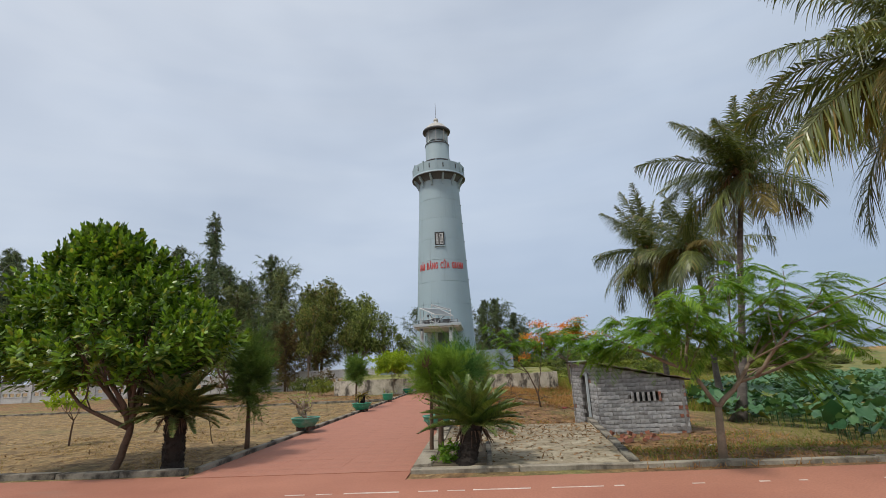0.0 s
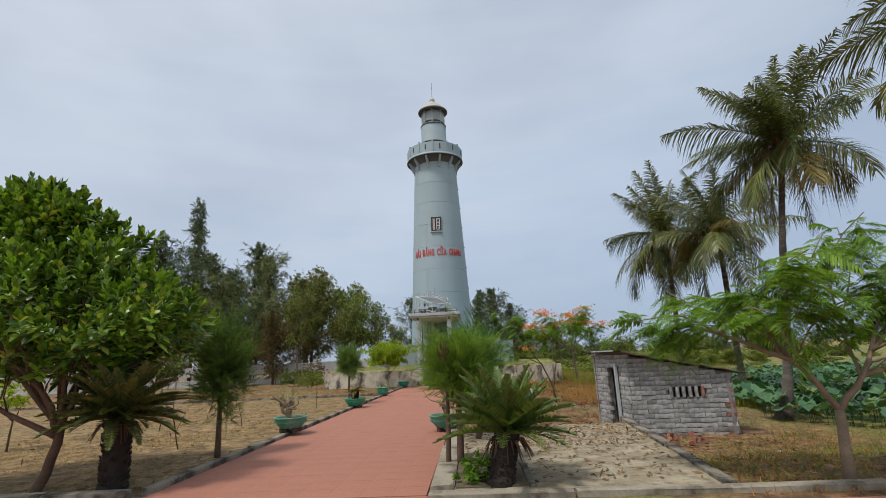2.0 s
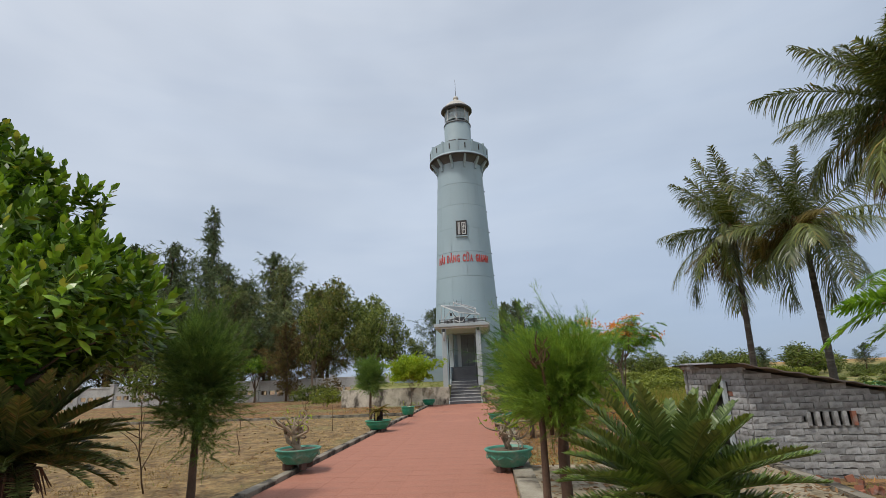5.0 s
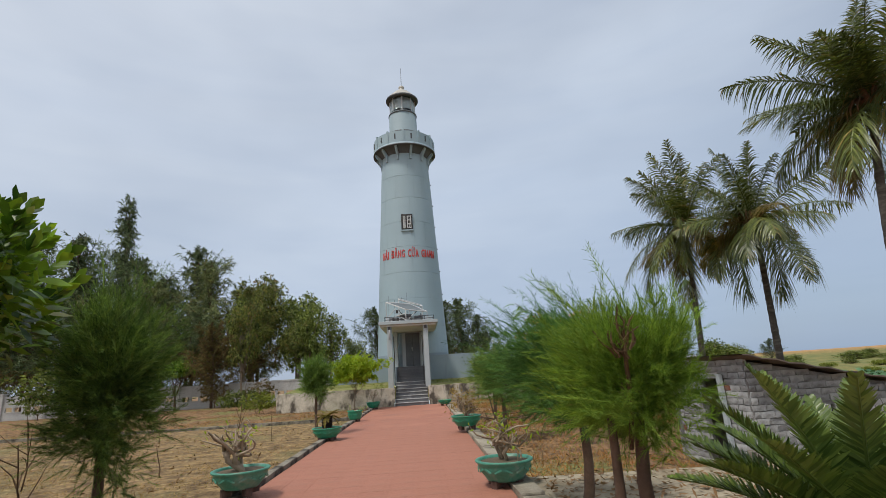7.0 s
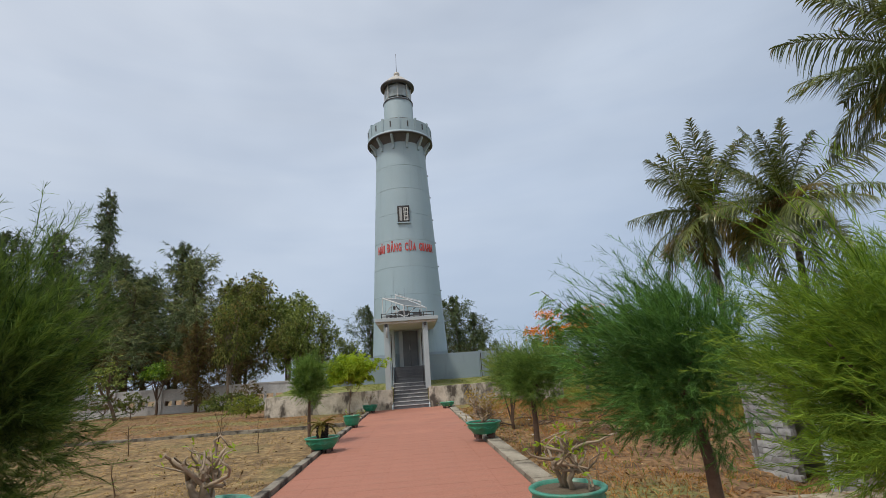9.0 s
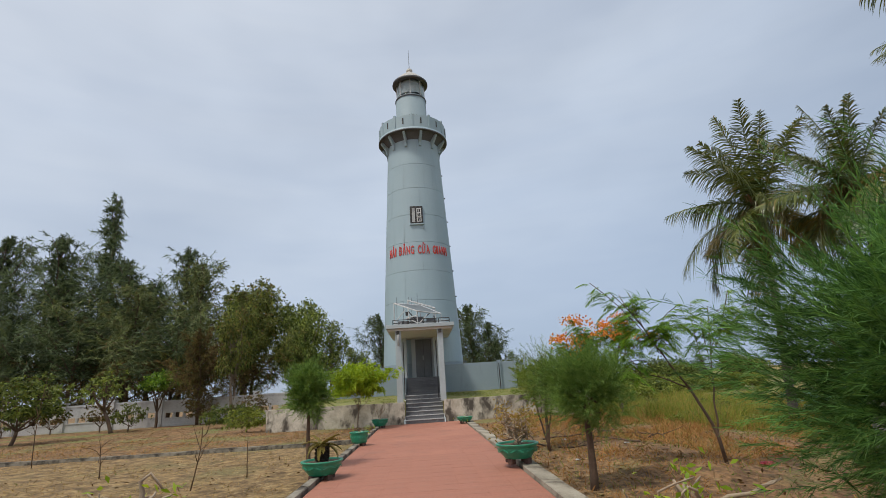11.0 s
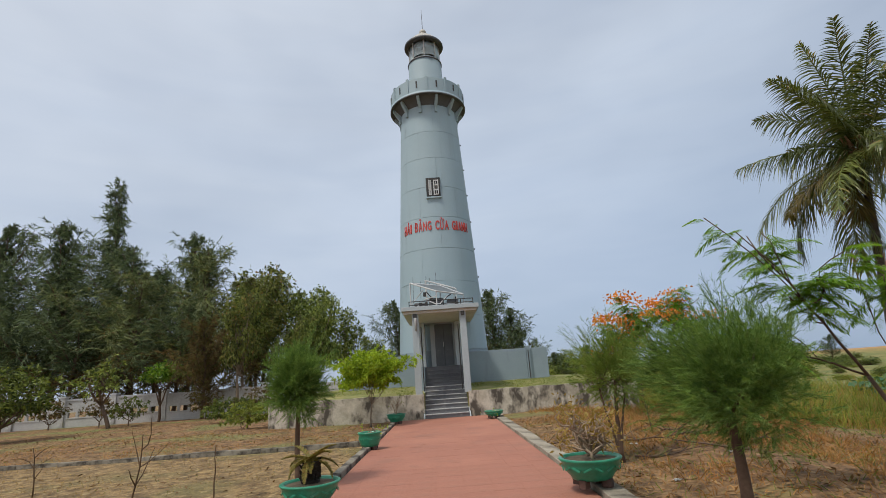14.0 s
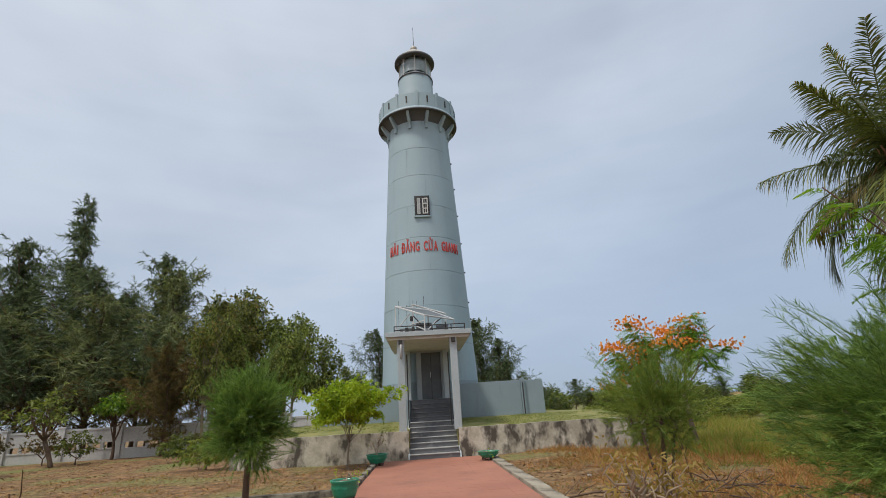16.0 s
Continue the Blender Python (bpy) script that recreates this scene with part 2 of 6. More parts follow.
# dark grey that carries the shade under the gallery in its colour
M["gallery_shade"] = surface("shaded_dark_grey_paint", (0.115, 0.12, 0.13), (0.085, 0.088, 0.095), 1.0, 20, 0.8, 0.1, (0.16, 0.13, 0.11), 2.0, (0.58, 0.8))
M["dado"] = surface("slate_blue_paint", (0.27, 0.335, 0.37), (0.235, 0.295, 0.33), 0.6, 16, 0.7, 0.1, (0.19, 0.225, 0.25), 1.0, (0.58, 0.82), (1.5, 1.5, 0.4), grit=0.4)
M["porch"] = surface("white_grey_paint", (0.43, 0.475, 0.495), (0.37, 0.415, 0.435), 0.8, 16, 0.7, 0.1, (0.27, 0.27, 0.26), 1.5, (0.60, 0.85), (2, 2, 0.5), grit=0.4)
M["soffit"] = surface("cream_soffit_paint", (0.58, 0.54, 0.48), (0.50, 0.47, 0.42), 1.0, 16, 0.8, 0.1)
M["door"] = surface("grey_door_paint", (0.115, 0.13, 0.14), (0.08, 0.092, 0.10), 1.5, 25, 0.5, 0.1)
M["step"] = surface("grey_stone_step", (0.17, 0.17, 0.175), (0.12, 0.12, 0.13), 1.5, 30, 0.7, 0.2, (0.24, 0.24, 0.24), 3.0, (0.55, 0.75))
M["nosing"] = surface("worn_step_edge", (0.42, 0.42, 0.41), (0.33, 0.33, 0.33), 2.5, 30, 0.7, 0.2)
M["dark"] = surface("dark_iron", (0.035, 0.035, 0.037), (0.06, 0.055, 0.05), 2.0, 30, 0.6, 0.1, None, 1, (0.5, 0.7), None, 0.3)
M["white"] = surface("white_metal_paint", (0.58, 0.58, 0.57), (0.46, 0.46, 0.455), 2.0, 30, 0.5, 0.05)
M["roofcap"] = surface("cream_dome_paint", (0.50, 0.48, 0.43), (0.40, 0.38, 0.34), 1.0, 20, 0.5, 0.1, (0.2, 0.17, 0.13), 1.4, (0.6, 0.85))
M["eave"] = surface("dark_eave_paint", (0.055, 0.06, 0.068), (0.085, 0.085, 0.09), 2.0, 20, 0.6, 0.1)
M["red"] = surface("red_lettering", (0.55, 0.055, 0.04), (0.46, 0.05, 0.04), 2.0, 20, 0.55, 0.05)
M["glazed"] = surface("green_glazed_ceramic", (0.02, 0.20, 0.115), (0.03, 0.27, 0.16), 3.0, 30, 0.28, 0.1, (0.10, 0.26, 0.18), 4.0, (0.58, 0.8))
M["faded"] = surface("faded_green_ceramic", (0.045, 0.225, 0.155), (0.075, 0.28, 0.20), 3.0, 30, 0.45, 0.15, (0.25, 0.31, 0.25), 4.0, (0.52, 0.75))
M["footstone"] = surface("dark_foot_brick", (0.14, 0.075, 0.055), (0.09, 0.06, 0.05), 6.0, 40, 0.95, 0.3)
M["bark"] = surface("brown_bark", (0.15, 0.095, 0.062), (0.085, 0.055, 0.038), 3.0, 28, 0.95, 0.9, (0.15, 0.12, 0.09), 3.0, (0.55, 0.75), (1, 1, 0.4))
M["twig"] = surface("dead_brown_twig", (0.13, 0.075, 0.035), (0.07, 0.042, 0.022), 6.0, 40, 0.95, 0.5)
M["palebark"] = surface("pale_bark", (0.26, 0.20, 0.14), (0.165, 0.125, 0.088), 4.0, 30, 0.95, 0.5)
M["bonsaibark"] = surface("pale_bonsai_bark", (0.40, 0.315, 0.225), (0.26, 0.20, 0.14), 5.0, 40, 0.95, 0.5)
M["palmbark"] = surface("palm_bark", (0.12, 0.10, 0.085), (0.07, 0.058, 0.05), 2.0, 22, 0.95, 0.8, (0.19, 0.165, 0.14), 2.0, (0.5, 0.7), (1, 1, 4))
M["cycadbark"] = surface("cycad_bark", (0.036, 0.027, 0.02), (0.02, 0.015, 0.012), 4.0, 25, 0.98, 1.0)
M["broad"] = leaf_material("broad_green_leaf", (0.022, 0.07, 0.008), (0.215, 0.37, 0.034), 0.32, 0.36, (0.30, 0.33, 0.06), 0.08, 0.5, clump=(0.6, 1.4, 1.6))
M["needle"] = leaf_material("casuarina_needle", (0.045, 0.105, 0.03), (0.25, 0.385, 0.105), 0.38, 0.6, clump=(0.65, 1.3, 3.0))
M["needle_dark"] = leaf_material("dark_green_casuarina_needle", (0.02, 0.055, 0.018), (0.20, 0.32, 0.075), 0.34, 0.6, clump=(0.55, 1.35, 3.0))
M["needle_loose"] = leaf_material("loose_casuarina_needle", (0.08, 0.14, 0.03), (0.27, 0.37, 0.09), 0.4, 0.6, (0.30, 0.24, 0.08), 0.08)
M["needle_blue"] = leaf_material("deep_green_casuarina_needle", (0.028, 0.085, 0.028), (0.16, 0.33, 0.095), 0.36, 0.6, clump=(0.55, 1.35, 3.0))
M["needle_light"] = leaf_material("bright_casuarina_needle", (0.075, 0.16, 0.025), (0.27, 0.41, 0.065), 0.38, 0.6, clump=(0.65, 1.3, 3.0))
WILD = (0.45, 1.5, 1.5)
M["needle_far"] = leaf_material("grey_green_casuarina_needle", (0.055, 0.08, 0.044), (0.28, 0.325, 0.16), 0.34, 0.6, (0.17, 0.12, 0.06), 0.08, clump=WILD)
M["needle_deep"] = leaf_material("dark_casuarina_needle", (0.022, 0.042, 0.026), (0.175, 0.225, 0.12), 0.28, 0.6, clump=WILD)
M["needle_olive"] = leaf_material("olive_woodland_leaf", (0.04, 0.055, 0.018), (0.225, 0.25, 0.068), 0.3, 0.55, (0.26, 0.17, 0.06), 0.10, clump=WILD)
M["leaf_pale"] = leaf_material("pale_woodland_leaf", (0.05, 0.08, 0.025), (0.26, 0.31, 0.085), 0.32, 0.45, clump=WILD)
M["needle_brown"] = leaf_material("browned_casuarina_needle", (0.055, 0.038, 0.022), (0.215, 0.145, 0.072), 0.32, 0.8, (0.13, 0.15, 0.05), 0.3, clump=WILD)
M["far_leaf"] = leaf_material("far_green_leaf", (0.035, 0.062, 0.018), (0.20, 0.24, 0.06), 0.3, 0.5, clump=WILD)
M["hedge_leaf"] = leaf_material("pale_hedge_leaf", (0.09, 0.13, 0.026), (0.30, 0.33, 0.075), 0.36, 0.6)
M["lime"] = leaf_material("lime_leaf", (0.20, 0.32, 0.028), (0.40, 0.50, 0.05), 0.4, 0.5)
M["feather"] = leaf_material("feathery_leaf", (0.075, 0.18, 0.022), (0.21, 0.36, 0.045), 0.46, 0.5)
M["flower"] = leaf_material("orange_red_blossom", (0.70, 0.17, 0.03), (0.82, 0.36, 0.07), 0.35, 0.6)
M["palm"] = leaf_material("palm_leaflet", (0.05, 0.072, 0.02), (0.165, 0.20, 0.06), 0.26, 0.34, (0.24, 0.18, 0.07), 0.07, 0.55, ((0.62, 0.66, 0.62), (1.55, 1.45, 1.2)))
M["palm_dry"] = leaf_material("yellowed_palm_leaflet", (0.30, 0.20, 0.05), (0.36, 0.27, 0.09), 0.3, 0.6)
M["palm_pale"] = leaf_material("paling_palm_leaflet", (0.11, 0.105, 0.03), (0.27, 0.225, 0.075), 0.28, 0.5, None, 0.06, 0.4, ((0.6, 0.5, 0.42), (1.35, 1.25, 1.0)))
M["sheath"] = surface("orange_brown_sheath", (0.24, 0.115, 0.05), (0.12, 0.065, 0.035), 3.0, 30, 0.9, 0.6)
M["cycad"] = leaf_material("cycad_leaflet", (0.055, 0.10, 0.022), (0.17, 0.235, 0.06), 0.2, 0.36, gloss=0.5, piece=((0.75, 0.78, 0.75), (1.3, 1.28, 1.15)))
M["cycad_dull"] = leaf_material("dull_cycad_leaflet", (0.045, 0.072, 0.02), (0.13, 0.165, 0.048), 0.15, 0.45, (0.20, 0.15, 0.07), 0.12, 0.35, ((0.7, 0.72, 0.7), (1.35, 1.25, 1.1)))
M["cycad_yellow"] = leaf_material("yellowing_cycad_leaflet", (0.13, 0.12, 0.03), (0.30, 0.25, 0.07), 0.25, 0.5, (0.28, 0.16, 0.06), 0.15)
M["lotus"] = leaf_material("lotus_leaf", (0.03, 0.10, 0.045), (0.11, 0.22, 0.10), 0.22, 0.4, (0.2, 0.24, 0.06), 0.08, 0.4)
M["straw"] = leaf_material("dry_grass_blade", (0.17, 0.105, 0.045), (0.47, 0.325, 0.145), 0.3, 0.8, (0.15, 0.14, 0.04), 0.08)
M["brown_grass"] = leaf_material("brown_grass_blade", (0.25, 0.11, 0.042), (0.50, 0.285, 0.115), 0.3, 0.8, (0.16, 0.2, 0.05), 0.14)
M["green_grass"] = leaf_material("green_grass_blade", (0.09, 0.16, 0.03), (0.24, 0.26, 0.06), 0.35, 0.7)
M["reed"] = leaf_material("yellow_green_reed", (0.12, 0.175, 0.03), (0.34, 0.35, 0.075), 0.4, 0.6, (0.38, 0.24, 0.09), 0.32)
M["litter"] = leaf_material("dead_leaf", (0.14, 0.085, 0.045), (0.28, 0.17, 0.09), 0.1, 0.9)
M["solar"] = surface("solar_cell_back", (0.15, 0.17, 0.18), (0.11, 0.125, 0.135), 2.0, 30, 0.5, 0.05)


def glass_material():
    m, n, l, b = material("lantern_glass", 0.06)
    b.inputs["Base Color"].default_value = (0.9, 0.95, 0.95, 1)
    b.inputs["Transmission Weight"].default_value = 1.0
    b.inputs["IOR"].default_value = 1.12
    return m


M["glass"] = glass_material()


# ---- building blocks ----
def part(name, data, mat, parent=None, label=""):
    """Links a bmesh or mesh as one object under its thing."""
    if isinstance(data, bmesh.types.BMesh):
        me = bpy.data.meshes.new(name)
        data.to_mesh(me)
        data.free()
    else:
        me = data
    if mat and not me.materials:
        me.materials.append(mat)
    ob = new(name, me)
    if parent:
        ob.parent = parent
    if label:
        ob["label"] = label
    return ob


def thing(name, label, category, at=(0, 0, 0), group="", kind="", turn=0):
    ob = new(name)
    ob.empty_display_size = 0.2
    ob.matrix_basis = pose(*at, 0, 0, turn)
    return tagged(ob, label, category, group, kind)


def box(bm, x0, x1, y0, y1, z0, z1, bevel=0.0):
    vs = [bm.verts.new(c) for c in ((x0, y0, z0), (x1, y0, z0), (x1, y1, z0), (x0, y1, z0), (x0, y0, z1), (x1, y0, z1), (x1, y1, z1), (x0, y1, z1))]
    fs = [bm.faces.new([vs[i] for i in q]) for q in ((0, 3, 2, 1), (4, 5, 6, 7), (0, 1, 5, 4), (1, 2, 6, 5), (2, 3, 7, 6), (3, 0, 4, 7))]
    if bevel:
        es = list({e for f in fs for e in f.edges})
        bmesh.ops.bevel(bm, geom=es, offset=bevel, segments=2, affect="EDGES", profile=0.6)
    return vs


def box_mesh(x0, x1, y0, y1, z0, z1, bevel=0.0):
    bm = bmesh.new()
    box(bm, x0, x1, y0, y1, z0, z1, bevel)
    return bm


def lathe(profile, seg=48, a0=0.0, a1=math.tau, cx=0.0, cy=0.0, smooth=True):
    """A turned shape from (radius, height) pairs."""
    bm = bmesh.new()
    full = abs(a1 - a0 - math.tau) < 1e-6
    k = seg if full else seg + 1
    rings = [[bm.verts.new((cx + r * math.cos(a0 + (a1 - a0) * i / seg), cy + r * math.sin(a0 + (a1 - a0) * i / seg), z)) for i in range(k)] for r, z in profile]
    for p, q in zip(rings, rings[1:]):
        for i in range(seg):
            j = (i + 1) % k
            f = bm.faces.new((p[i], p[j], q[j], q[i]))
            f.smooth = smooth
    for e in bm.edges:
        if len(e.link_faces) == 2 and e.calc_face_angle() > 0.6:
            e.smooth = False
    return bm


class Soup:
    """Collects tubes and blades into one mesh."""

    def __init__(self):
        self.v, self.f, self.n = [], [], 0

    def add(self, verts, faces):
        self.v.append(np.asarray(verts, float).reshape(-1, 3))
        self.f.extend((np.asarray(faces) + self.n).tolist())
        self.n += len(self.v[-1])

    def tube(self, pts, radii, sides=7, cap=True):
        pts = [Vector(p) for p in pts]
        vs, fs = [], []
        for i, p in enumerate(pts):
            d = (pts[min(i + 1, len(pts) - 1)] - pts[max(i - 1, 0)]).normalized()
            u = d.cross(Vector((0.3, 0.9, 0.2))).normalized()
            w = d.cross(u)
            for k in range(sides):
                a = math.tau * k / sides
                vs.append(p + (u * math.cos(a) + w * math.sin(a)) * radii[i])
        for i in range(len(pts) - 1):
            for k in range(sides):
                j = (k + 1) % sides
                fs.append((i * sides + k, i * sides + j, (i + 1) * sides + j, (i + 1) * sides + k))
        if not fs:
            return
        self.add([tuple(v) for v in vs], fs)
        if cap:
            self.f.append([self.n - sides + k for k in range(sides)])
            self.f.append([self.n - len(vs) + k for k in range(sides)][::-1])

    def blades(self, base, axis, side, length, width, profile=((0, 0.15), (0.5, 1.0), (1, 0.05)), droop=0.0):
        """Many thin leaves at once; profile holds (place along, share of width)."""
        base, axis, side = (np.asarray(a, float) for a in (base, axis, side))
        k = len(base)
        if k == 0:
            return
        length, width, droop = np.broadcast_to(length, k), np.broadcast_to(width, k), np.broadcast_to(droop, k)
        rows = []
        for s, w in profile:
            c = base + axis * (length * s)[:, None]
            c[:, 2] -= droop * length * s * s
            rows += [c - side * (width * w * 0.5)[:, None], c + side * (width * w * 0.5)[:, None]]
        m = len(rows)
        verts = np.stack(rows, 1).reshape(-1, 3)
        idx = np.arange(k)[:, None] * m
        quads = [np.concatenate([idx + 2 * i, idx + 2 * i + 1, idx + 2 * i + 3, idx + 2 * i + 2], 1) for i in range(len(profile) - 1)]
        self.add(verts, np.concatenate(quads, 0))

    def mesh(self, name, smooth=False):
        me = bpy.data.meshes.new(name)
        me.from_pydata(np.concatenate(self.v, 0).tolist(), [], self.f)
        if smooth:
            me.polygons.foreach_set("use_smooth", np.ones(len(me.polygons), bool))
        me.update()
        return me


def unit(a):
    return a / np.maximum(np.linalg.norm(a, axis=1, keepdims=True), 1e-9)


def sides_of(axis, rng):
    return unit(np.cross(axis, rng.normal(size=axis.shape)))


def gz(x, y):
    """Height of the ground."""
    def st(v, a, b):
        t = min(1.0, max(0.0, (v - a) / (b - a)))
        return t * t * (3 - 2 * t)
    z = -0.42 * st(x, 3.5, 6.2) * st(y, 10.2, 14.5) - 0.12 * st(x, 9.0, 14.0) * st(y, 10.2, 14.5)
    z += 0.30 * st(x, 2.5, 5.5) * st(y, 17.0, 20.0) * (1 - st(x, 7.0, 11.0))
    z += 0.08 * st(-x, 3.0, 9.0) * st(y, 26, 34)
    z += 3.2 * st(x, 45, 130) * st(math.hypot(x, y), 90, 190) * (0.75 + 0.25 * math.sin(x * 0.031) + 0.12 * math.sin(y * 0.09))
    z += 0.014 * math.sin(x * 1.9 + 0.7) * math.sin(y * 1.6) * st(abs(x), 2.6, 4.0)
    return z - 0.015


# ---- ground, road, path ----
def build_ground():
    def axis(lo, hi, stepsize):
        inner = np.arange(lo, hi + 1e-6, stepsize)
        out = np.array([4, 10, 20, 35, 55, 80, 110, 150, 200, 280, 400, 700, 1200, 2500.0])
        return np.concatenate([lo - out[::-1], inner, hi + out])
    xs, ys = axis(-26, 26, 0.5), axis(-8, 60, 0.5)
    verts = [(x, y, gz(x, y)) for y in ys for x in xs]
    w = len(xs)
    faces = [(j * w + i, j * w + i + 1, (j + 1) * w + i + 1, (j + 1) * w + i) for j in range(len(ys) - 1) for i in range(w - 1)]
    me = bpy.data.meshes.new("ground")
    me.from_pydata(verts, [], faces)
    me.polygons.foreach_set("use_smooth", np.ones(len(me.polygons), bool))
    tagged(part("ground", me, M["ground"]), "dry straw-coloured lawn and fields around the path", "ground", kind="structure")


build_ground()
PX0, PX1 = -1.72, 1.75
road_bm = bmesh.new()
box(road_bm, -60, 60, -14, 9.45, -0.05, 0.004)
box(road_bm, PX0 - 0.1, PX1 + 0.02, 9.45, 10.0, -0.05, 0.004)
box(road_bm, -60, PX0 - 0.1, 9.45, 10.15, -0.05, 0.004)
tagged(part("road", road_bm, M["road"]), "red painted concrete road crossing before the path", "road", kind="structure")
line_bm = bmesh.new()
rng = random.Random(4)
lx = 0.35
while lx < 9.0:
    ln = rng.uniform(0.1, 0.75) if lx < 4.4 else rng.uniform(0.04, 0.16)
    box(line_bm, lx, lx + ln, 8.72, 8.745 + rng.uniform(0, 0.015), 0.004, 0.008)
    lx += ln + (rng.uniform(0.05, 0.3) if lx < 4.4 else rng.uniform(0.2, 0.9))
tagged(part("road_line", line_bm, M["line"]), "worn broken white line painted on the red road", "road marking", kind="structure")
path_bed = tagged(part("path", box_mesh(PX0, PX1, 10.0, 34.2, -0.06, 0.0106), M["joint"]), "path of square red paving slabs leading to the lighthouse steps", "path", kind="structure")


# ---- kerbs, pad, walls ----
def kerb(name, label, p0, p1, width, height, seg, seed, mat="kerb"):
    """A run of kerb stones from p0 to p1, each a piece of its own."""
    r = random.Random(seed)
    root = thing(name, label, "kerb", kind="structure")
    d = Vector((p1[0] - p0[0], p1[1] - p0[1], 0))
    n = max(1, round(d.length / seg))
    ang = math.degrees(math.atan2(d.y, d.x))
    L = d.length / n
    meshes = []
    for k in range(3):
        bm = box_mesh(-L / 2 + 0.006, L / 2 - 0.006, -width / 2, width / 2, -0.12, height, 0.012)
        for v in bm.verts:
            v.co.x += r.uniform(-0.004, 0.004)
            v.co.y += r.uniform(-0.006, 0.006)
            if v.co.z > 0:
                v.co.z += r.uniform(-0.008, 0.006)
        me = bpy.data.meshes.new("kerb_stone")
        bm.to_mesh(me)
        bm.free()
        me.materials.append(M[mat])
        meshes.append(me)
    for i in range(n):
        c = Vector((p0[0], p0[1], 0)) + d * ((i + 0.5) / n)
        ob = part("kerb_stone", meshes[r.randrange(3)], None, root)
        ob.matrix_basis = pose(c.x + r.uniform(-0.012, 0.012), c.y, r.uniform(-0.012, 0.008), r.uniform(-0.8, 0.8), r.uniform(-0.8, 0.8), ang + r.uniform(-0.5, 0.5))
    return root


kerb("kerb_1", "weathered stone kerb along the lawn side of the path", (PX0 - 0.09, 10.5), (PX0 - 0.09, 34.1), 0.15, 0.085, 1.0, 1)
kerb("kerb_2", "weathered stone kerb turning along the road edge", (-1.95, 10.38), (-34, 10.75), 0.16, 0.085, 1.1, 2)
kerb("kerb_3", "wide flat concrete kerb along the path", (PX1 + 0.16, 10.2), (PX1 + 0.16, 34.1), 0.28, 0.07, 1.35, 3, "kerb_pale")
kerb("kerb_4", "grey concrete kerb along the road", (PX1 + 0.02, 9.95), (40, 8.85), 0.17, 0.045, 1.6, 4, "kerb_pale")
kerb("kerb_5", "low mossy kerb at the edge of the concrete pad", (5.03, 9.95), (5.62, 15.9), 0.14, 0.06, 1.2, 5)
kerb("kerb_6", "low concrete strip crossing the lawn", (PX0 - 0.25, 27.55), (-30, 28.3), 0.14, 0.095, 2.2, 6)

pad = bmesh.new()
pv = [pad.verts.new(c) for c in ((2.06, 10.06, 0.03), (4.98, 9.98, 0.03), (5.5, 15.2, 0.0), (2.06, 15.3, 0.03), (2.06, 10.06, -0.5), (4.98, 9.98, -0.5), (5.5, 15.2, -0.6), (2.06, 15.3, -0.5))]
for q in ((0, 1, 2, 3), (0, 4, 5, 1), (1, 5, 6, 2), (2, 6, 7, 3), (3, 7, 4, 0)):
    pad.faces.new([pv[i] for i in q])
tagged(part("concrete_pad", pad, M["pad"]), "stained concrete pad beside the path", "pavement", kind="structure")
tagged(part("planting_bed", box_mesh(2.07, 2.92, 10.16, 12.2, -0.1, 0.045), M["soil"]), "dark soil bed cut into the concrete pad", "planting bed", kind="structure")
kerb("kerb_7", "low concrete edging round the planting bed", (2.95, 10.1), (2.95, 12.25), 0.08, 0.075, 1.1, 7)

TERRACE = 0.93
WY = 34.4
terr = bmesh.new()
TSLOPE = 0.27
for x0, x1 in ((-6.55, -0.72), (0.95, 7.4)):
    for v in box(terr, x0, x1, WY + 0.2, 38.7, -0.3, TERRACE - 0.03):
        if v.co.z > 0 and v.co.y > 38:
            v.co.z += TSLOPE
    box(terr, x0, x1, 38.7, 50, -0.3, TERRACE - 0.03 + TSLOPE)
box(terr, -0.72, 0.95, 38.2, 50, -0.3, TERRACE - 0.03)
tagged(part("terrace", terr, M["turf"]), "raised grassy terrace round the lighthouse", "ground", kind="structure")


def retaining_wall(name, x0, x1):
    bm = bmesh.new()
    n = max(4, int((x1 - x0) / 0.5))
    r = random.Random(int(x0 * 10))
    top = [TERRACE + r.uniform(-0.02, 0.02) for _ in range(n + 1)]
    fr = [r.uniform(-0.012, 0.012) for _ in range(n + 1)]
    for i in range(n):
        a, b = x0 + (x1 - x0) * i / n, x0 + (x1 - x0) * (i + 1) / n
        vs = [bm.verts.new(c) for c in ((a, WY + fr[i], -0.4), (b, WY + fr[i + 1], -0.4), (b, WY + fr[i + 1], top[i + 1]), (a, WY + fr[i], top[i]),
                                        (a, WY + 0.22, -0.4), (b, WY + 0.22, -0.4), (b, WY + 0.22, top[i + 1]), (a, WY + 0.22, top[i]))]
        for q in ((0, 1, 2, 3), (3, 2, 6, 7), (5, 4, 7, 6)):
            bm.faces.new([vs[k] for k in q])
        if i == 0:
            bm.faces.new([vs[k] for k in (4, 0, 3, 7)])
        if i == n - 1:
            bm.faces.new([vs[k] for k in (1, 5, 6, 2)])
    bmesh.ops.remove_doubles(bm, verts=bm.verts, dist=1e-4)
    return tagged(part(name, bm, M["plaster"]), "peeling plaster retaining wall with black mould streaks", "retaining wall", kind="structure")


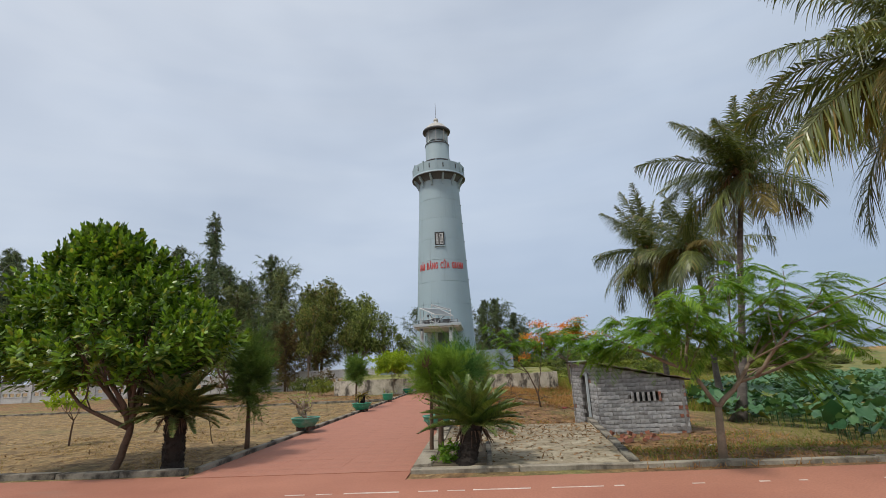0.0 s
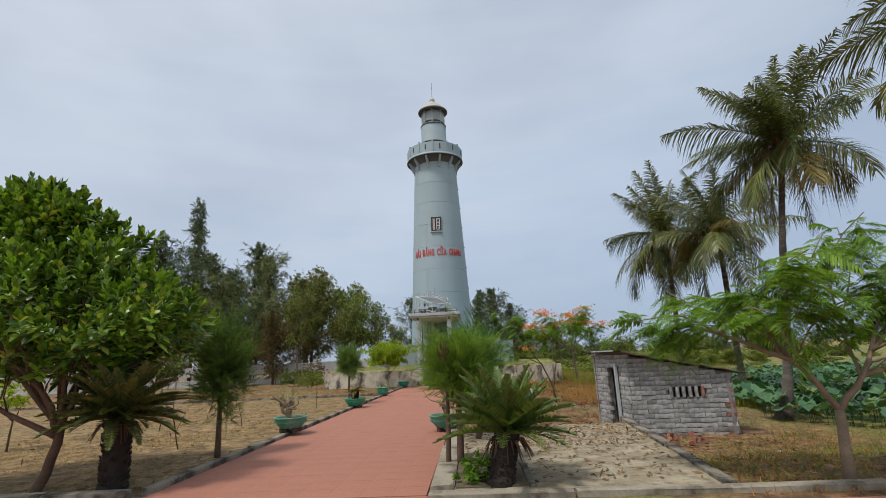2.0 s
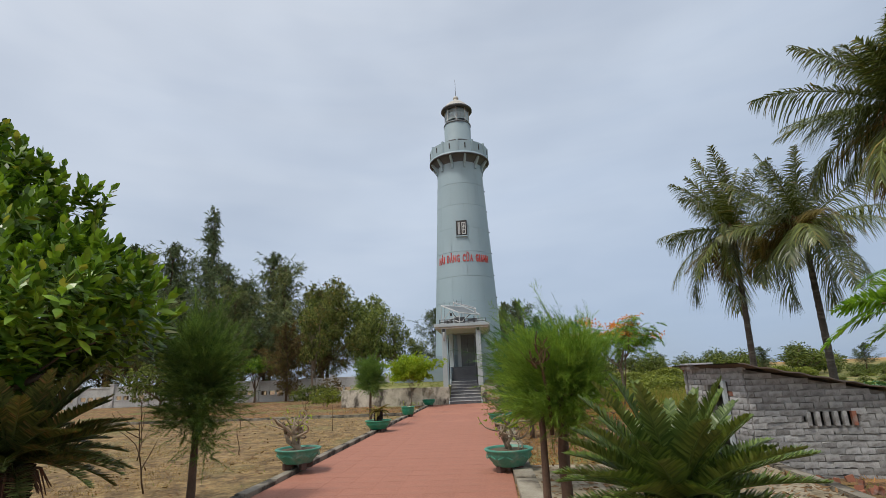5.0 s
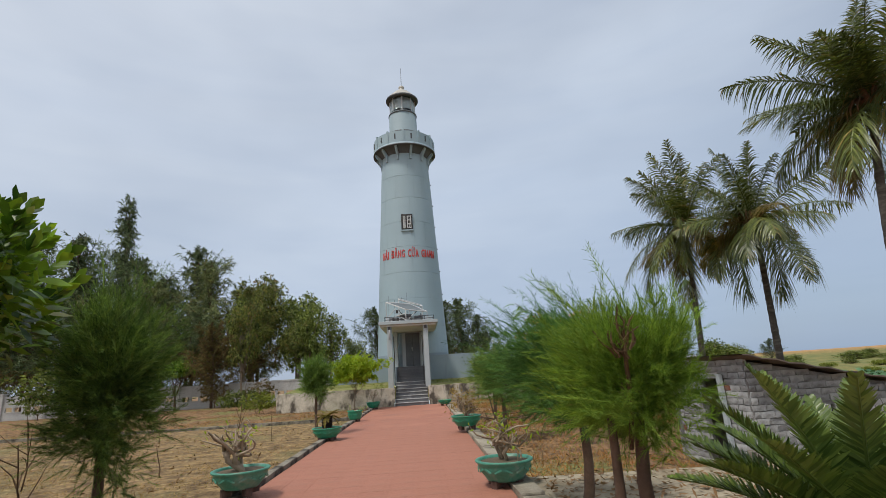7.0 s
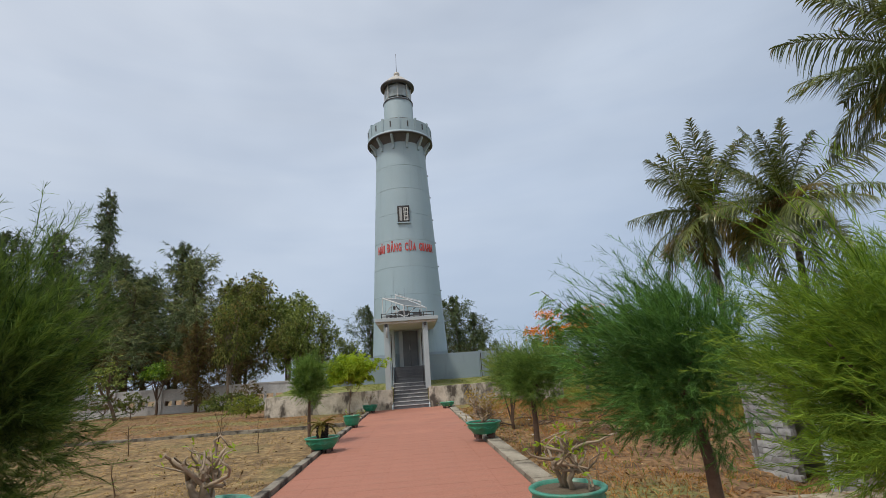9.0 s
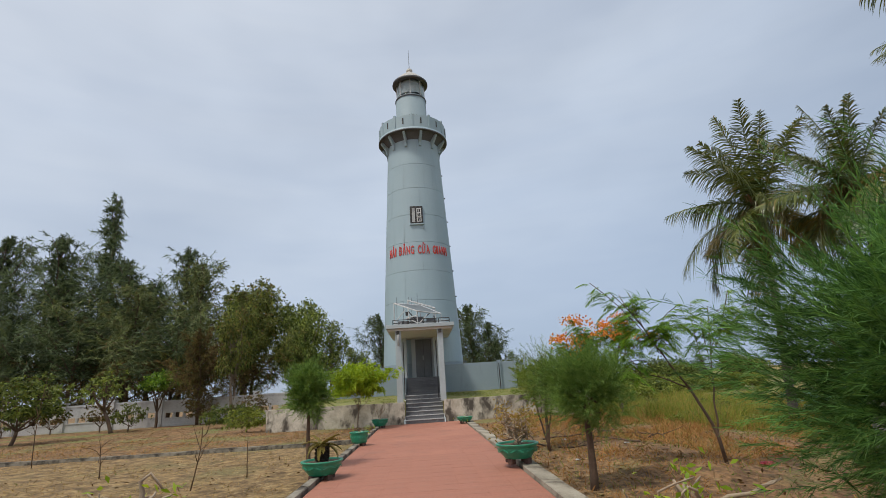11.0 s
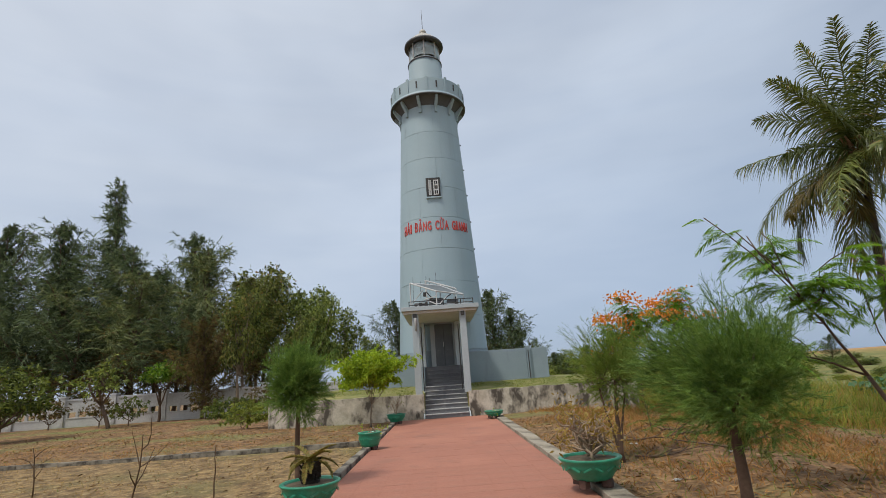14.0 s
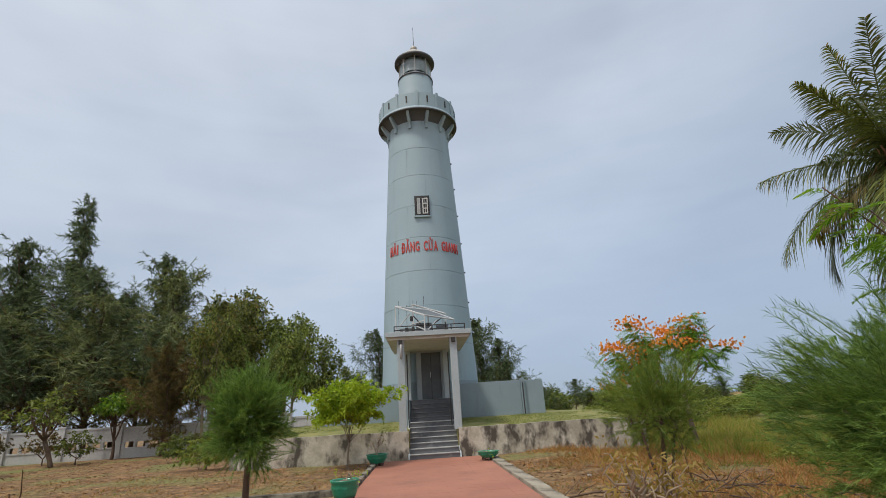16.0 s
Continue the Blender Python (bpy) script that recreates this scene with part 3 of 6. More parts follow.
retaining_wall("wall_terrace_1", -6.7, -0.75)
retaining_wall("wall_terrace_2", 0.98, 7.5)
tagged(part("wall_terrace_3", box_mesh(-6.7, -6.5, WY + 0.22, 50, -0.4, TERRACE, 0.02), M["plaster"]), "plaster side wall of the raised terrace", "retaining wall", kind="structure")
tagged(part("wall_terrace_4", box_mesh(7.3, 7.5, WY + 0.22, 50, -0.4, TERRACE, 0.02), M["plaster"]), "plaster side wall of the raised terrace", "retaining wall", kind="structure")


# ---- staircase and porch ----
SX0, SX1 = -0.72, 0.95
stairs = thing("staircase", "grey stone staircase with pale worn step edges", "staircase", (0.1, 34.25, 0), kind="structure")
RISE, y, z = 0.166, 34.25, 0.0
for k in range(12):
    depth = 0.26
    if k == 6:
        depth = 0.75
    last = k == 11
    z1 = z + RISE
    y1 = 38.9 if last else y + depth
    bm = box_mesh(SX0 - 0.1, SX1 - 0.1, y - 34.25, 38.5 - 34.25, z, z1 - 0.03)
    st = part("step", bm, M["step"], stairs)
    bm = box_mesh(SX0 - 0.1, SX1 - 0.1, y - 34.275, y1 - 34.25, z1 - 0.03, z1, 0.006)
    part("tread", bm, M["nosing"] if k < 7 else M["step"], st, "pale worn stone tread" if k < 7 else "")
    y, z = y1, z1
LANDING = z
for sx in (SX0 - 0.06, SX1 + 0.01):
    bm = bmesh.new()
    vs = [bm.verts.new(c) for c in ((sx - 0.1, -0.06, 0), (sx - 0.1 + 0.05, -0.06, 0), (sx - 0.1 + 0.05, 1.6, 1.15), (sx - 0.1, 1.6, 1.15),
                                    (sx - 0.1, 0.02, 0.10), (sx - 0.05, 0.02, 0.10), (sx - 0.05, 1.6, 1.27), (sx - 0.1, 1.6, 1.27))]
    for q in ((0, 3, 2, 1), (4, 5, 6, 7), (0, 1, 5, 4), (1, 2, 6, 5), (2, 3, 7, 6), (3, 0, 4, 7)):
        bm.faces.new([vs[i] for i in q])
    part("stringer", bm, M["porch"], stairs, "white plastered stair stringer")
side_bm = bmesh.new()
box(side_bm, SX0 - 0.22, SX0 - 0.01, 36.2, 38.9, 0.8, LANDING, 0.01)
box(side_bm, SX1 + 0.01, SX1 + 0.22, 36.2, 38.9, 0.8, LANDING, 0.01)
tagged(part("wall_landing", side_bm, M["dado"]), "slate blue side walls of the landing", "wall", kind="structure")

porch = thing("porch", "white painted concrete entrance porch on square posts", "porch", (0.1, 34.6, TERRACE), kind="structure")


def at_porch(bm):
    bmesh.ops.translate(bm, verts=bm.verts, vec=(-0.1, -34.6, -TERRACE))
    return bm


for px in (-0.93, 0.98):
    part("post", at_porch(box_mesh(px - 0.13, px + 0.13, 34.46, 34.72, TERRACE - 0.05, 4.03, 0.015)), M["porch"], porch)
    part("pilaster", at_porch(box_mesh(px * 0.86 - 0.12, px * 0.86 + 0.12, 37.9, 38.5, LANDING, 4.03, 0.012)), M["porch"], porch)
slab = bmesh.new()
box(slab, -1.47, 1.65, 34.3, 38.9, 4.13, 4.30, 0.012)
part("roof_slab", at_porch(slab), M["porch"], porch)
slab = bmesh.new()
box(slab, -1.40, 1.56, 34.4, 38.85, 4.02, 4.13, 0.01)
part("soffit", at_porch(slab), M["soffit"], porch, "cream painted porch ceiling")
for px in (-0.93, 0.98):
    part("bracket", at_porch(box_mesh(px - 0.07, px + 0.07, 34.36, 34.47, 3.86, 4.02, 0.01)), M["dark"], porch, "dark lamp bracket")
part("downpipe", lathe([(0.0, 3.35 - TERRACE), (0.04, 3.35 - TERRACE), (0.04, 4.02 - TERRACE), (0.0, 4.02 - TERRACE)], 10, cx=-1.02, cy=-0.2), M["white"], porch, "white plastic downpipe")
for px in (-0.73, 0.78):
    part("gate_rail", at_porch(box_mesh(px - 0.02, px + 0.02, 34.85, 34.95, 1.0, 3.55, 0.008)), M["dark"], porch, "dark folded gate rail")

# ---- solar rack on the porch roof ----
rack = thing("solar_panel_rack", "white steel rack with tilted solar panels on the porch roof", "solar panel", (0.1, 35.2, 4.3))


def bars(pairs, rad, sides=6):
    s = Soup()
    for a, b in pairs:
        s.tube([a, b], [rad, rad], sides)
    return s.mesh("bars")


L_, N_, R_, F_ = (-1.22, 0.25, 1.16), (-0.12, -0.75, 0.58), (1.02, 0.15, 0.52), (0.05, 1.05, 1.12)
B0, B1, B2, B3 = (-0.55, 1.35, 1.44), (0.78, 1.35, 0.98), (0.70, 2.2, 1.20), (-0.60, 2.2, 1.62)


def panel_between(corners, mat, lab):
    """A thin tilted panel with a raised frame along its four edges."""
    bm = bmesh.new()
    lo, hi = [bm.verts.new((p[0], p[1], p[2])) for p in corners], [bm.verts.new((p[0], p[1], p[2] + 0.035)) for p in corners]
    bm.faces.new(lo[::-1])
    bm.faces.new(hi)
    for i in range(4):
        j = (i + 1) % 4
        bm.faces.new((lo[i], lo[j], hi[j], hi[i]))
    pn = part("panel", bm, M[mat], rack, lab)
    for i in range(4):
        a, b = corners[i], corners[(i + 1) % 4]
        part("panel_edge", bars([((a[0], a[1], a[2] + 0.017), (b[0], b[1], b[2] + 0.017))], 0.032), M["white"], pn)
    return pn


panel_between((L_, N_, R_, F_), "solar", "dark grey underside of a tilted solar panel")
panel_between((B0, B1, B2, B3), "solar", "dark back of a tilted solar panel")
for p in (L_, N_, R_, F_, B0, B1, B2, B3):
    part("leg", bars([((p[0], p[1], 0.0), p)], 0.024), M["white"], rack)
for a, b in (((-1.2, 0.25, 0.25), (-0.66, -0.2, 0.78)), ((-0.98, -0.4, 0.02), (-0.62, -0.55, 0.30)), ((-0.62, -0.55, 0.30), (-0.12, -0.75, 0.40)), ((-0.6, -0.5, 0.34), (-0.14, -0.75, 0.06)),
             ((0.0, -0.72, 0.06), (0.34, -0.4, 0.46)), ((-1.2, 0.25, 0.1), (1.0, 0.15, 0.1)), ((-0.12, -0.75, 0.08), (1.0, 0.15, 0.12))):
    part("brace", bars([(a, b)], 0.021), M["white"], rack)
for a, b in (((-0.52, -0.3, 0.66), (-0.14, -0.7, 0.12)), ((-0.5, 1.35, 0.1), (0.7, 1.35, 0.9)), ((0.68, 0.0, 0.0), (0.68, 0.0, 0.44))):
    part("brace", bars([(a, b)], 0.024), M["dark"], rack, "dark steel brace")
for x, y_, z in ((-0.6, -0.42, 0.46), (-0.55, -0.7, 0.0), (-0.78, -0.7, 0.0), (0.70, -0.3, 0.0)):
    part("junction_box", box_mesh(x - 0.06, x + 0.06, y_ - 0.07, y_ + 0.07, z, z + 0.17, 0.015), M["dark"], rack, "black junction box")
for x in (-1.25, -0.55, 0.15, 0.85, 1.35):
    part("rail_post", bars([((x, -0.62, 0.0), (x, -0.62, 0.25))], 0.02), M["dark"], rack, "dark steel rail post")
for z in (0.10, 0.24):
    part("rail", bars([((-1.25, -0.62, z), (1.35, -0.62, z))], 0.018), M["dark"], rack, "dark steel rail")
for x, y_, w, h in ((-0.15, 0.1, 0.3, 0.42), (0.55, 0.3, 0.24, 0.34), (-0.85, 0.4, 0.22, 0.3)):
    part("battery_box", box_mesh(x - w, x + w, y_ - 0.2, y_ + 0.2, 0.0, h, 0.02), M["step"], rack, "grey battery box")
roof_kerb = tagged(part("wall_porch_roof", box_mesh(-1.2, 1.4, 36.6, 36.75, 4.3, 4.72, 0.012), M["porch"]), "low plastered upstand on the porch roof", "wall", kind="structure")
for x, y_, h in ((-1.18, 1.8, 1.75), (-0.58, 1.8, 1.75), (-0.42, 1.9, 1.7), (-0.12, 1.8, 1.9), (-0.85, 1.9, 1.55)):
    part("aerial", bars([((x, y_, 0.0), (x + 0.03, y_, h))], 0.008), M["dark"], rack, "thin dark aerial rod")

# ---- lighthouse ----
TX, TY = 0.18, 40.77
tower = thing("lighthouse", "tall pale blue-grey tapering lighthouse with red lettering", "lighthouse", (TX, TY, TERRACE))
Z0 = TERRACE


def radius_at(z):
    return 2.36 - (2.36 - 1.63) * (z - 1.0) / 15.0


part("core", lathe([(radius_at(z) - 0.025, z - Z0) for z in np.linspace(0.6, 16.6, 24)], 64), M["seam"], tower, "dark seams between the tower panels")
zs = [0.6, 2.75, 4.45, 6.15, 7.85, 9.55, 11.25, 12.95, 14.55, 16.25]
for i, (za, zb) in enumerate(zip(zs, zs[1:])):
    seg = 6
    for k in range(seg):
        a0 = math.radians(-90) + math.tau * (k + 0.5 * (i % 2) + 0.12) / seg
        a1 = a0 + math.tau / seg
        g = 0.006 / radius_at(za)
        prof = [(radius_at(za) - 0.03, za - Z0 + 0.006), (radius_at(za), za - Z0 + 0.007), (radius_at(zb), zb - Z0 - 0.007), (radius_at(zb) - 0.03, zb - Z0 - 0.006)]
        part("shaft_panel", lathe(prof, 24, a0 + g, a1 - g, smooth=False), M["dado"] if i == 0 else M["tower"], tower, "slate blue painted base panel" if i == 0 else "")

BR = 2.13
# underside coloured dark for the shade below the gallery floor
part("gallery_soffit", lathe([(radius_at(16.2) - 0.1, 16.0 - Z0), (radius_at(16.2) + 0.02, 16.25 - Z0), (BR - 0.12, 16.62 - Z0), (BR + 0.05, 16.64 - Z0)], 64), M["gallery_shade"], tower, "underside of the gallery with its shade coloured in dark grey")
part("gallery_floor", lathe([(BR + 0.05, 16.64 - Z0), (BR + 0.05, 16.78 - Z0), (BR - 0.2, 16.8 - Z0), (0.9, 16.8 - Z0)], 64), M["tower"], tower)
part("gallery_rim", lathe([(BR - 0.10, 16.60 - Z0), (BR + 0.07, 16.60 - Z0), (BR + 0.07, 16.68 - Z0), (BR - 0.10, 16.68 - Z0)], 64), M["eave"], tower, "dark drip rim under the gallery")
NB = 12
for k in range(NB):
    a0, a1 = math.tau * (k + 0.04) / NB, math.tau * (k + 0.96) / NB
    pp = part("parapet_panel", lathe([(BR - 0.1, 16.8 - Z0), (BR, 16.8 - Z0), (BR, 17.62 - Z0), (BR - 0.1, 17.62 - Z0), (BR - 0.1, 16.8 - Z0)], 6, a0, a1, smooth=False), M["tower"], tower)
    am = (a0 + a1) / 2
    bm = box_mesh(-0.04, 0.04, -0.02, 0.02, -0.2, 0.2)
    bmesh.ops.transform(bm, matrix=Matrix.Translation(((BR + 0.0) * math.cos(am), (BR + 0.0) * math.sin(am), 17.24 - Z0)) @ Matrix.Rotation(am - math.pi / 2, 4, "Z"), verts=bm.verts)
    part("slot", bm, M["dark"], pp, "dark upright slot in the parapet")
    a = math.tau * k / NB
    bm = box_mesh(-0.07, 0.07, -0.07, 0.07, 16.75 - Z0, 17.72 - Z0, 0.01)
    bmesh.ops.transform(bm, matrix=Matrix.Translation(((BR - 0.03) * math.cos(a), (BR - 0.03) * math.sin(a), 0)) @ Matrix.Rotation(a, 4, "Z"), verts=bm.verts)
    part("parapet_post", bm, M["tower"], tower)
    bm = bmesh.new()
    r0 = radius_at(16.0) - 0.05
    tri = ((r0, 15.75), (r0, 16.66), (BR - 0.05, 16.66), (BR - 0.05, 16.5), (r0 + 0.18, 16.0), (r0 + 0.16, 15.75))
    fr, bk = ([bm.verts.new((r, s, zz - Z0)) for r, zz in tri] for s in (-0.07, 0.07))
    bm.faces.new(fr)
    bm.faces.new(bk[::-1])
    for i in range(len(tri)):
        j = (i + 1) % len(tri)
        bm.faces.new((fr[j], fr[i], bk[i], bk[j]))
    ab = math.tau * (k + 0.5) / NB
    bmesh.ops.rotate(bm, verts=bm.verts, cent=(0, 0, 0), matrix=Matrix.Rotation(ab, 3, "Z"))
    part("gallery_bracket", bm, M["tower"], tower)
part("lantern_drum", lathe([(1.12, 16.8 - Z0), (1.12, 18.15 - Z0), (1.0, 18.2 - Z0), (0.99, 19.85 - Z0), (0.9, 19.9 - Z0), (0.3, 19.9 - Z0)], 48), M["drum"], tower)
part("drum_band", lathe([(1.08, 18.12 - Z0), (1.16, 18.12 - Z0), (1.16, 18.22 - Z0), (1.0, 18.24 - Z0)], 48), M["eave"], tower, "dark band round the lantern drum")
part("drum_cornice", lathe([(0.97, 19.72 - Z0), (1.03, 19.74 - Z0), (1.03, 19.8 - Z0), (0.97, 19.84 - Z0)], 48), M["eave"], tower, "thin dark rim below the lantern glass")
hatch = box_mesh(-0.42, 0.42, -1.15, -1.05, 17.55 - Z0, 17.95 - Z0, 0.01)
part("gallery_hatch", hatch, M["eave"], tower, "dark gallery door head")
for k in range(8):
    a0, a1 = math.tau * (k + 0.03) / 8, math.tau * (k + 0.97) / 8
    part("lantern_pane", lathe([(0.90, 19.88 - Z0), (0.90, 20.98 - Z0)], 5, a0, a1, smooth=False), M["glass"], tower, "clear lantern glass pane").visible_shadow = False
    a = math.tau * k / 8
    bm = box_mesh(-0.025, 0.025, -0.025, 0.025, 19.86 - Z0, 21.0 - Z0)
    bmesh.ops.transform(bm, matrix=Matrix.Translation((0.91 * math.cos(a), 0.91 * math.sin(a), 0)) @ Matrix.Rotation(a, 4, "Z"), verts=bm.verts)
    part("glazing_bar", bm, M["white"], tower)
part("lantern_curtain", lathe([(0.78, 20.12 - Z0), (0.80, 20.5 - Z0), (0.80, 20.97 - Z0), (0.76, 20.97 - Z0), (0.76, 20.12 - Z0), (0.78, 20.12 - Z0)], 32), M["porch"], tower, "pale grey curtain behind the lantern glass")
part("lamp_lens", lathe([(0.0, 19.9 - Z0), (0.22, 19.9 - Z0), (0.26, 20.1 - Z0), (0.28, 20.45 - Z0), (0.26, 20.8 - Z0), (0.18, 20.96 - Z0), (0.0, 20.97 - Z0)], 24), M["white"], tower, "pale lens inside the lantern")
part("lantern_eave", lathe([(0.85, 20.98 - Z0), (1.15, 20.98 - Z0), (1.18, 21.02 - Z0), (1.17, 21.12 - Z0), (1.02, 21.22 - Z0)], 48), M["eave"], tower, "dark eave ring of the lantern roof")
part("lantern_dome", lathe([(1.10, 21.17 - Z0), (0.85, 21.46 - Z0), (0.55, 21.75 - Z0), (0.28, 21.9 - Z0), (0.2, 21.95 - Z0), (0.18, 22.1 - Z0)], 40), M["roofcap"], tower, "cream domed lantern roof")
part("finial", lathe([(0.18, 22.08 - Z0), (0.21, 22.14 - Z0), (0.21, 22.24 - Z0), (0.16, 22.32 - Z0), (0.06, 22.38 - Z0), (0.0, 22.39 - Z0)], 20), M["roofcap"], tower, "small ball vent on the dome")
part("lightning_rod", lathe([(0.018, 22.4 - Z0), (0.010, 23.85 - Z0), (0.0, 23.87 - Z0)], 6), M["dark"], tower)

# shaft window with open shutters
wz, wr = 11.12, radius_at(11.1)
wx = 0.0
win = part("window_frame", box_mesh(wx - 0.37, wx + 0.37, -wr - 0.05, -wr + 0.2, 10.62 - Z0, 11.72 - Z0, 0.01), M["dark"], tower, "dark window opening with a frame")
part("sill", box_mesh(wx - 0.4, wx + 0.4, -wr - 0.12, -wr + 0.1, 10.56 - Z0, 10.64 - Z0, 0.01), M["tower"], win)
for sx, w, tilt in ((-0.17, 0.15, 18), (0.15, 0.27, -6)):
    bm = bmesh.new()
    for i in range(2):
        box(bm, -w / 2 + i * (w - 0.05), -w / 2 + 0.05 + i * (w - 0.05), -0.02, 0.02, -0.42, 0.42)
    for i in range(4):
        zc = -0.40 + i * 0.262
        box(bm, -w / 2 + 0.05, w / 2 - 0.05, -0.019, 0.019, zc - 0.02, zc + 0.03)
    box(bm, -0.012, 0.012, -0.018, 0.018, -0.39, 0.39)
    bmesh.ops.transform(bm, matrix=Matrix.Translation((wx + sx, -wr - 0.07, 11.16 - Z0)) @ Matrix.Rotation(radians(tilt), 4, "Z"), verts=bm.verts)
    part("sash", bm, M["white"], win, "white window sash with small panes")

# climbing hooks along the side of the shaft
for z in np.arange(5.0, 15.8, 1.55):
    a = radians(-8)
    r = radius_at(z) + 0.03
    bm = box_mesh(-0.035, 0.03, -0.02, 0.02, -0.035, 0.035, 0.006)
    bmesh.ops.translate(bm, verts=bm.verts, vec=(r * math.cos(a), r * math.sin(a), z - Z0))
    part("cable_clip", bm, M["dark"], tower)

# door in the shaft
dr = part("door_surround", box_mesh(-0.62, 0.68, -2.42, -1.9, LANDING - Z0, 4.02 - Z0, 0.01), M["porch"], tower, "white plastered door surround")
door = part("door", box_mesh(-0.40, 0.44, -2.46, -2.38, LANDING - Z0 + 0.02, 3.96 - Z0, 0.006), M["door"], tower, "closed grey double door")
for cx in (-0.19, 0.23):
    for z0, z1 in ((2.12, 2.75), (2.85, 3.3), (3.4, 3.85)):
        part("door_panel", box_mesh(cx - 0.15, cx + 0.15, -2.475, -2.455, z0 - Z0, z1 - Z0, 0.006), M["door"], door)
part("door_gap", box_mesh(0.012, 0.028, -2.468, -2.45, LANDING - Z0 + 0.02, 3.96 - Z0), M["dark"], door)
part("door_handle", box_mesh(-0.03, 0.0, -2.50, -2.46, 2.9 - Z0, 3.12 - Z0, 0.006), M["white"], door, "small metal door handle")

# lettering round the shaft
TEXT = "HẢI ĐĂNG CỬA GIANH"
widths = {" ": 0.16, "I": 0.13}
total = sum(widths.get(c, 0.245) for c in TEXT)
along = -total / 2
tz = 8.83
tr = radius_at(tz + 0.2) + 0.012
glyphs = {}
for c in TEXT:
    wdt = widths.get(c, 0.245)
    if c != " ":
        if c not in glyphs:
            cu = bpy.data.curves.new("glyph", "FONT")
            cu.body, cu.size, cu.extrude, cu.offset, cu.align_x, cu.resolution_u = c, 0.69, 0.03, 0.016, "CENTER", 3
            tmp = bpy.data.objects.new("glyph", cu)
            glyphs[c] = bpy.data.meshes.new_from_object(tmp)
            bpy.data.objects.remove(tmp)
            glyphs[c].materials.clear()
            glyphs[c].materials.append(M["red"])
            xs = [v.co.x for v in glyphs[c].vertices] or [0, 1]
            w0 = max(xs) - min(xs)
            fit = (wdt - 0.045) / max(w0, 0.01)
            mid = (max(xs) + min(xs)) / 2
            for v in glyphs[c].vertices:
                v.co.x = (v.co.x - mid) * fit
        a = (along + wdt / 2) / tr - math.pi / 2
        ob = part("letter", glyphs[c], None, tower, "raised red letter")
        ob.matrix_basis = Matrix.Translation((tr * math.cos(a), tr * math.sin(a), tz - Z0)) @ Matrix.Rotation(a + math.pi / 2, 4, "Z") @ Matrix.Rotation(radians(90 - 2.8), 4, "X")
    along += wdt

# blue-grey yard wall round the tower foot
def yard_wall(name, x0, x1, y0, y1, z0=TERRACE - 0.1, z1=2.6):
    tagged(part(name, box_mesh(x0, x1, y0, y1, z0, z1, 0.015), M["dado"]), "smooth slate blue yard wall at the tower foot", "wall", kind="structure")


yard_wall("wall_yard_1", 1.2, 4.1, 38.75, 38.93)
yard_wall("wall_yard_2", 4.28, 5.1, 38.77, 38.93, z1=2.58)
yard_wall("wall_yard_3", -4.6, -0.95, 38.75, 38.93)
yard_wall("wall_yard_4", 4.95, 5.1, 38.95, 44.0, z1=2.56)
yard_wall("wall_yard_5", -4.6, -4.45, 38.95, 44.0, z1=2.56)
tagged(part("wall_pilaster", box_mesh(4.11, 4.27, 38.66, 38.95, TERRACE - 0.1, 2.68, 0.012), M["dado"]), "narrow pilaster on the yard wall", "wall", kind="structure")
tagged(part("wall_groove", box_mesh(4.16, 4.2, 38.64, 38.67, TERRACE, 2.5), M["dark"]), "black drain slot on the wall pilaster", "wall", kind="structure")

# ---- white boundary wall ----
bwall = thing("boundary_wall", "white plastered boundary wall with posts and pierced panels", "wall", (-20, 47, 0), kind="structure")
panel_me = bpy.data.meshes.new("wall_panel")
bm = bmesh.new()
box(bm, -1.4, 1.4, -0.07, 0.07, -0.3, 0.62)
box(bm, -1.4, 1.4, -0.09, 0.09, 1.62, 1.74, 0.01)
box(bm, -1.4, 1.4, -0.05, 0.05, 0.95, 1.62)
for i in range(5):
    box(bm, -1.4 + i * 0.66, -1.4 + i * 0.66 + 0.16, -0.06, 0.06, 0.62, 0.95)
box(bm, -1.4, 1.4, -0.10, 0.10, 0.56, 0.64, 0.01)
bm.to_mesh(panel_me)
bm.free()
panel_me.materials.append(M["whitewall"])
post_me = bpy.data.meshes.new("wall_post")
bm = bmesh.new()
box(bm, -0.17, 0.17, -0.17, 0.17, -0.3, 1.86, 0.015)
box(bm, -0.22, 0.22, -0.22, 0.22, 1.86, 1.95, 0.012)
bm.to_mesh(post_me)
bm.free()
post_me.materials.append(M["whitewall"])
for i in range(18):
    x = -52 + i * 3.14
    part("wall_panel", panel_me, None, bwall).matrix_basis = pose(x + 20 + 1.57, 0.02 * math.sin(i), 0.03 * math.sin(i * 2.1))
    part("wall_post", post_me, None, bwall).matrix_basis = pose(x + 20, 0, 0.03 * math.cos(i))

# ---- brick hut ----
hut = thing("brick_hut", "small whitewashed brick hut with a sloping sheet roof", "hut", (5.95, 16.2, -0.42))
HBASE = -0.42


def hut_top(x):
    return 1.40 - 0.215 * (x - 5.75)


# corner points: front wall from the near corner, side wall with the doorway
FC, FR, BC, BRC = Vector((5.95, 16.2)), Vector((8.15, 15.98)), Vector((5.58, 17.95)), Vector((7.8, 17.75))
brick_w, brick_h = 0.22, 0.104
brick_me = {}


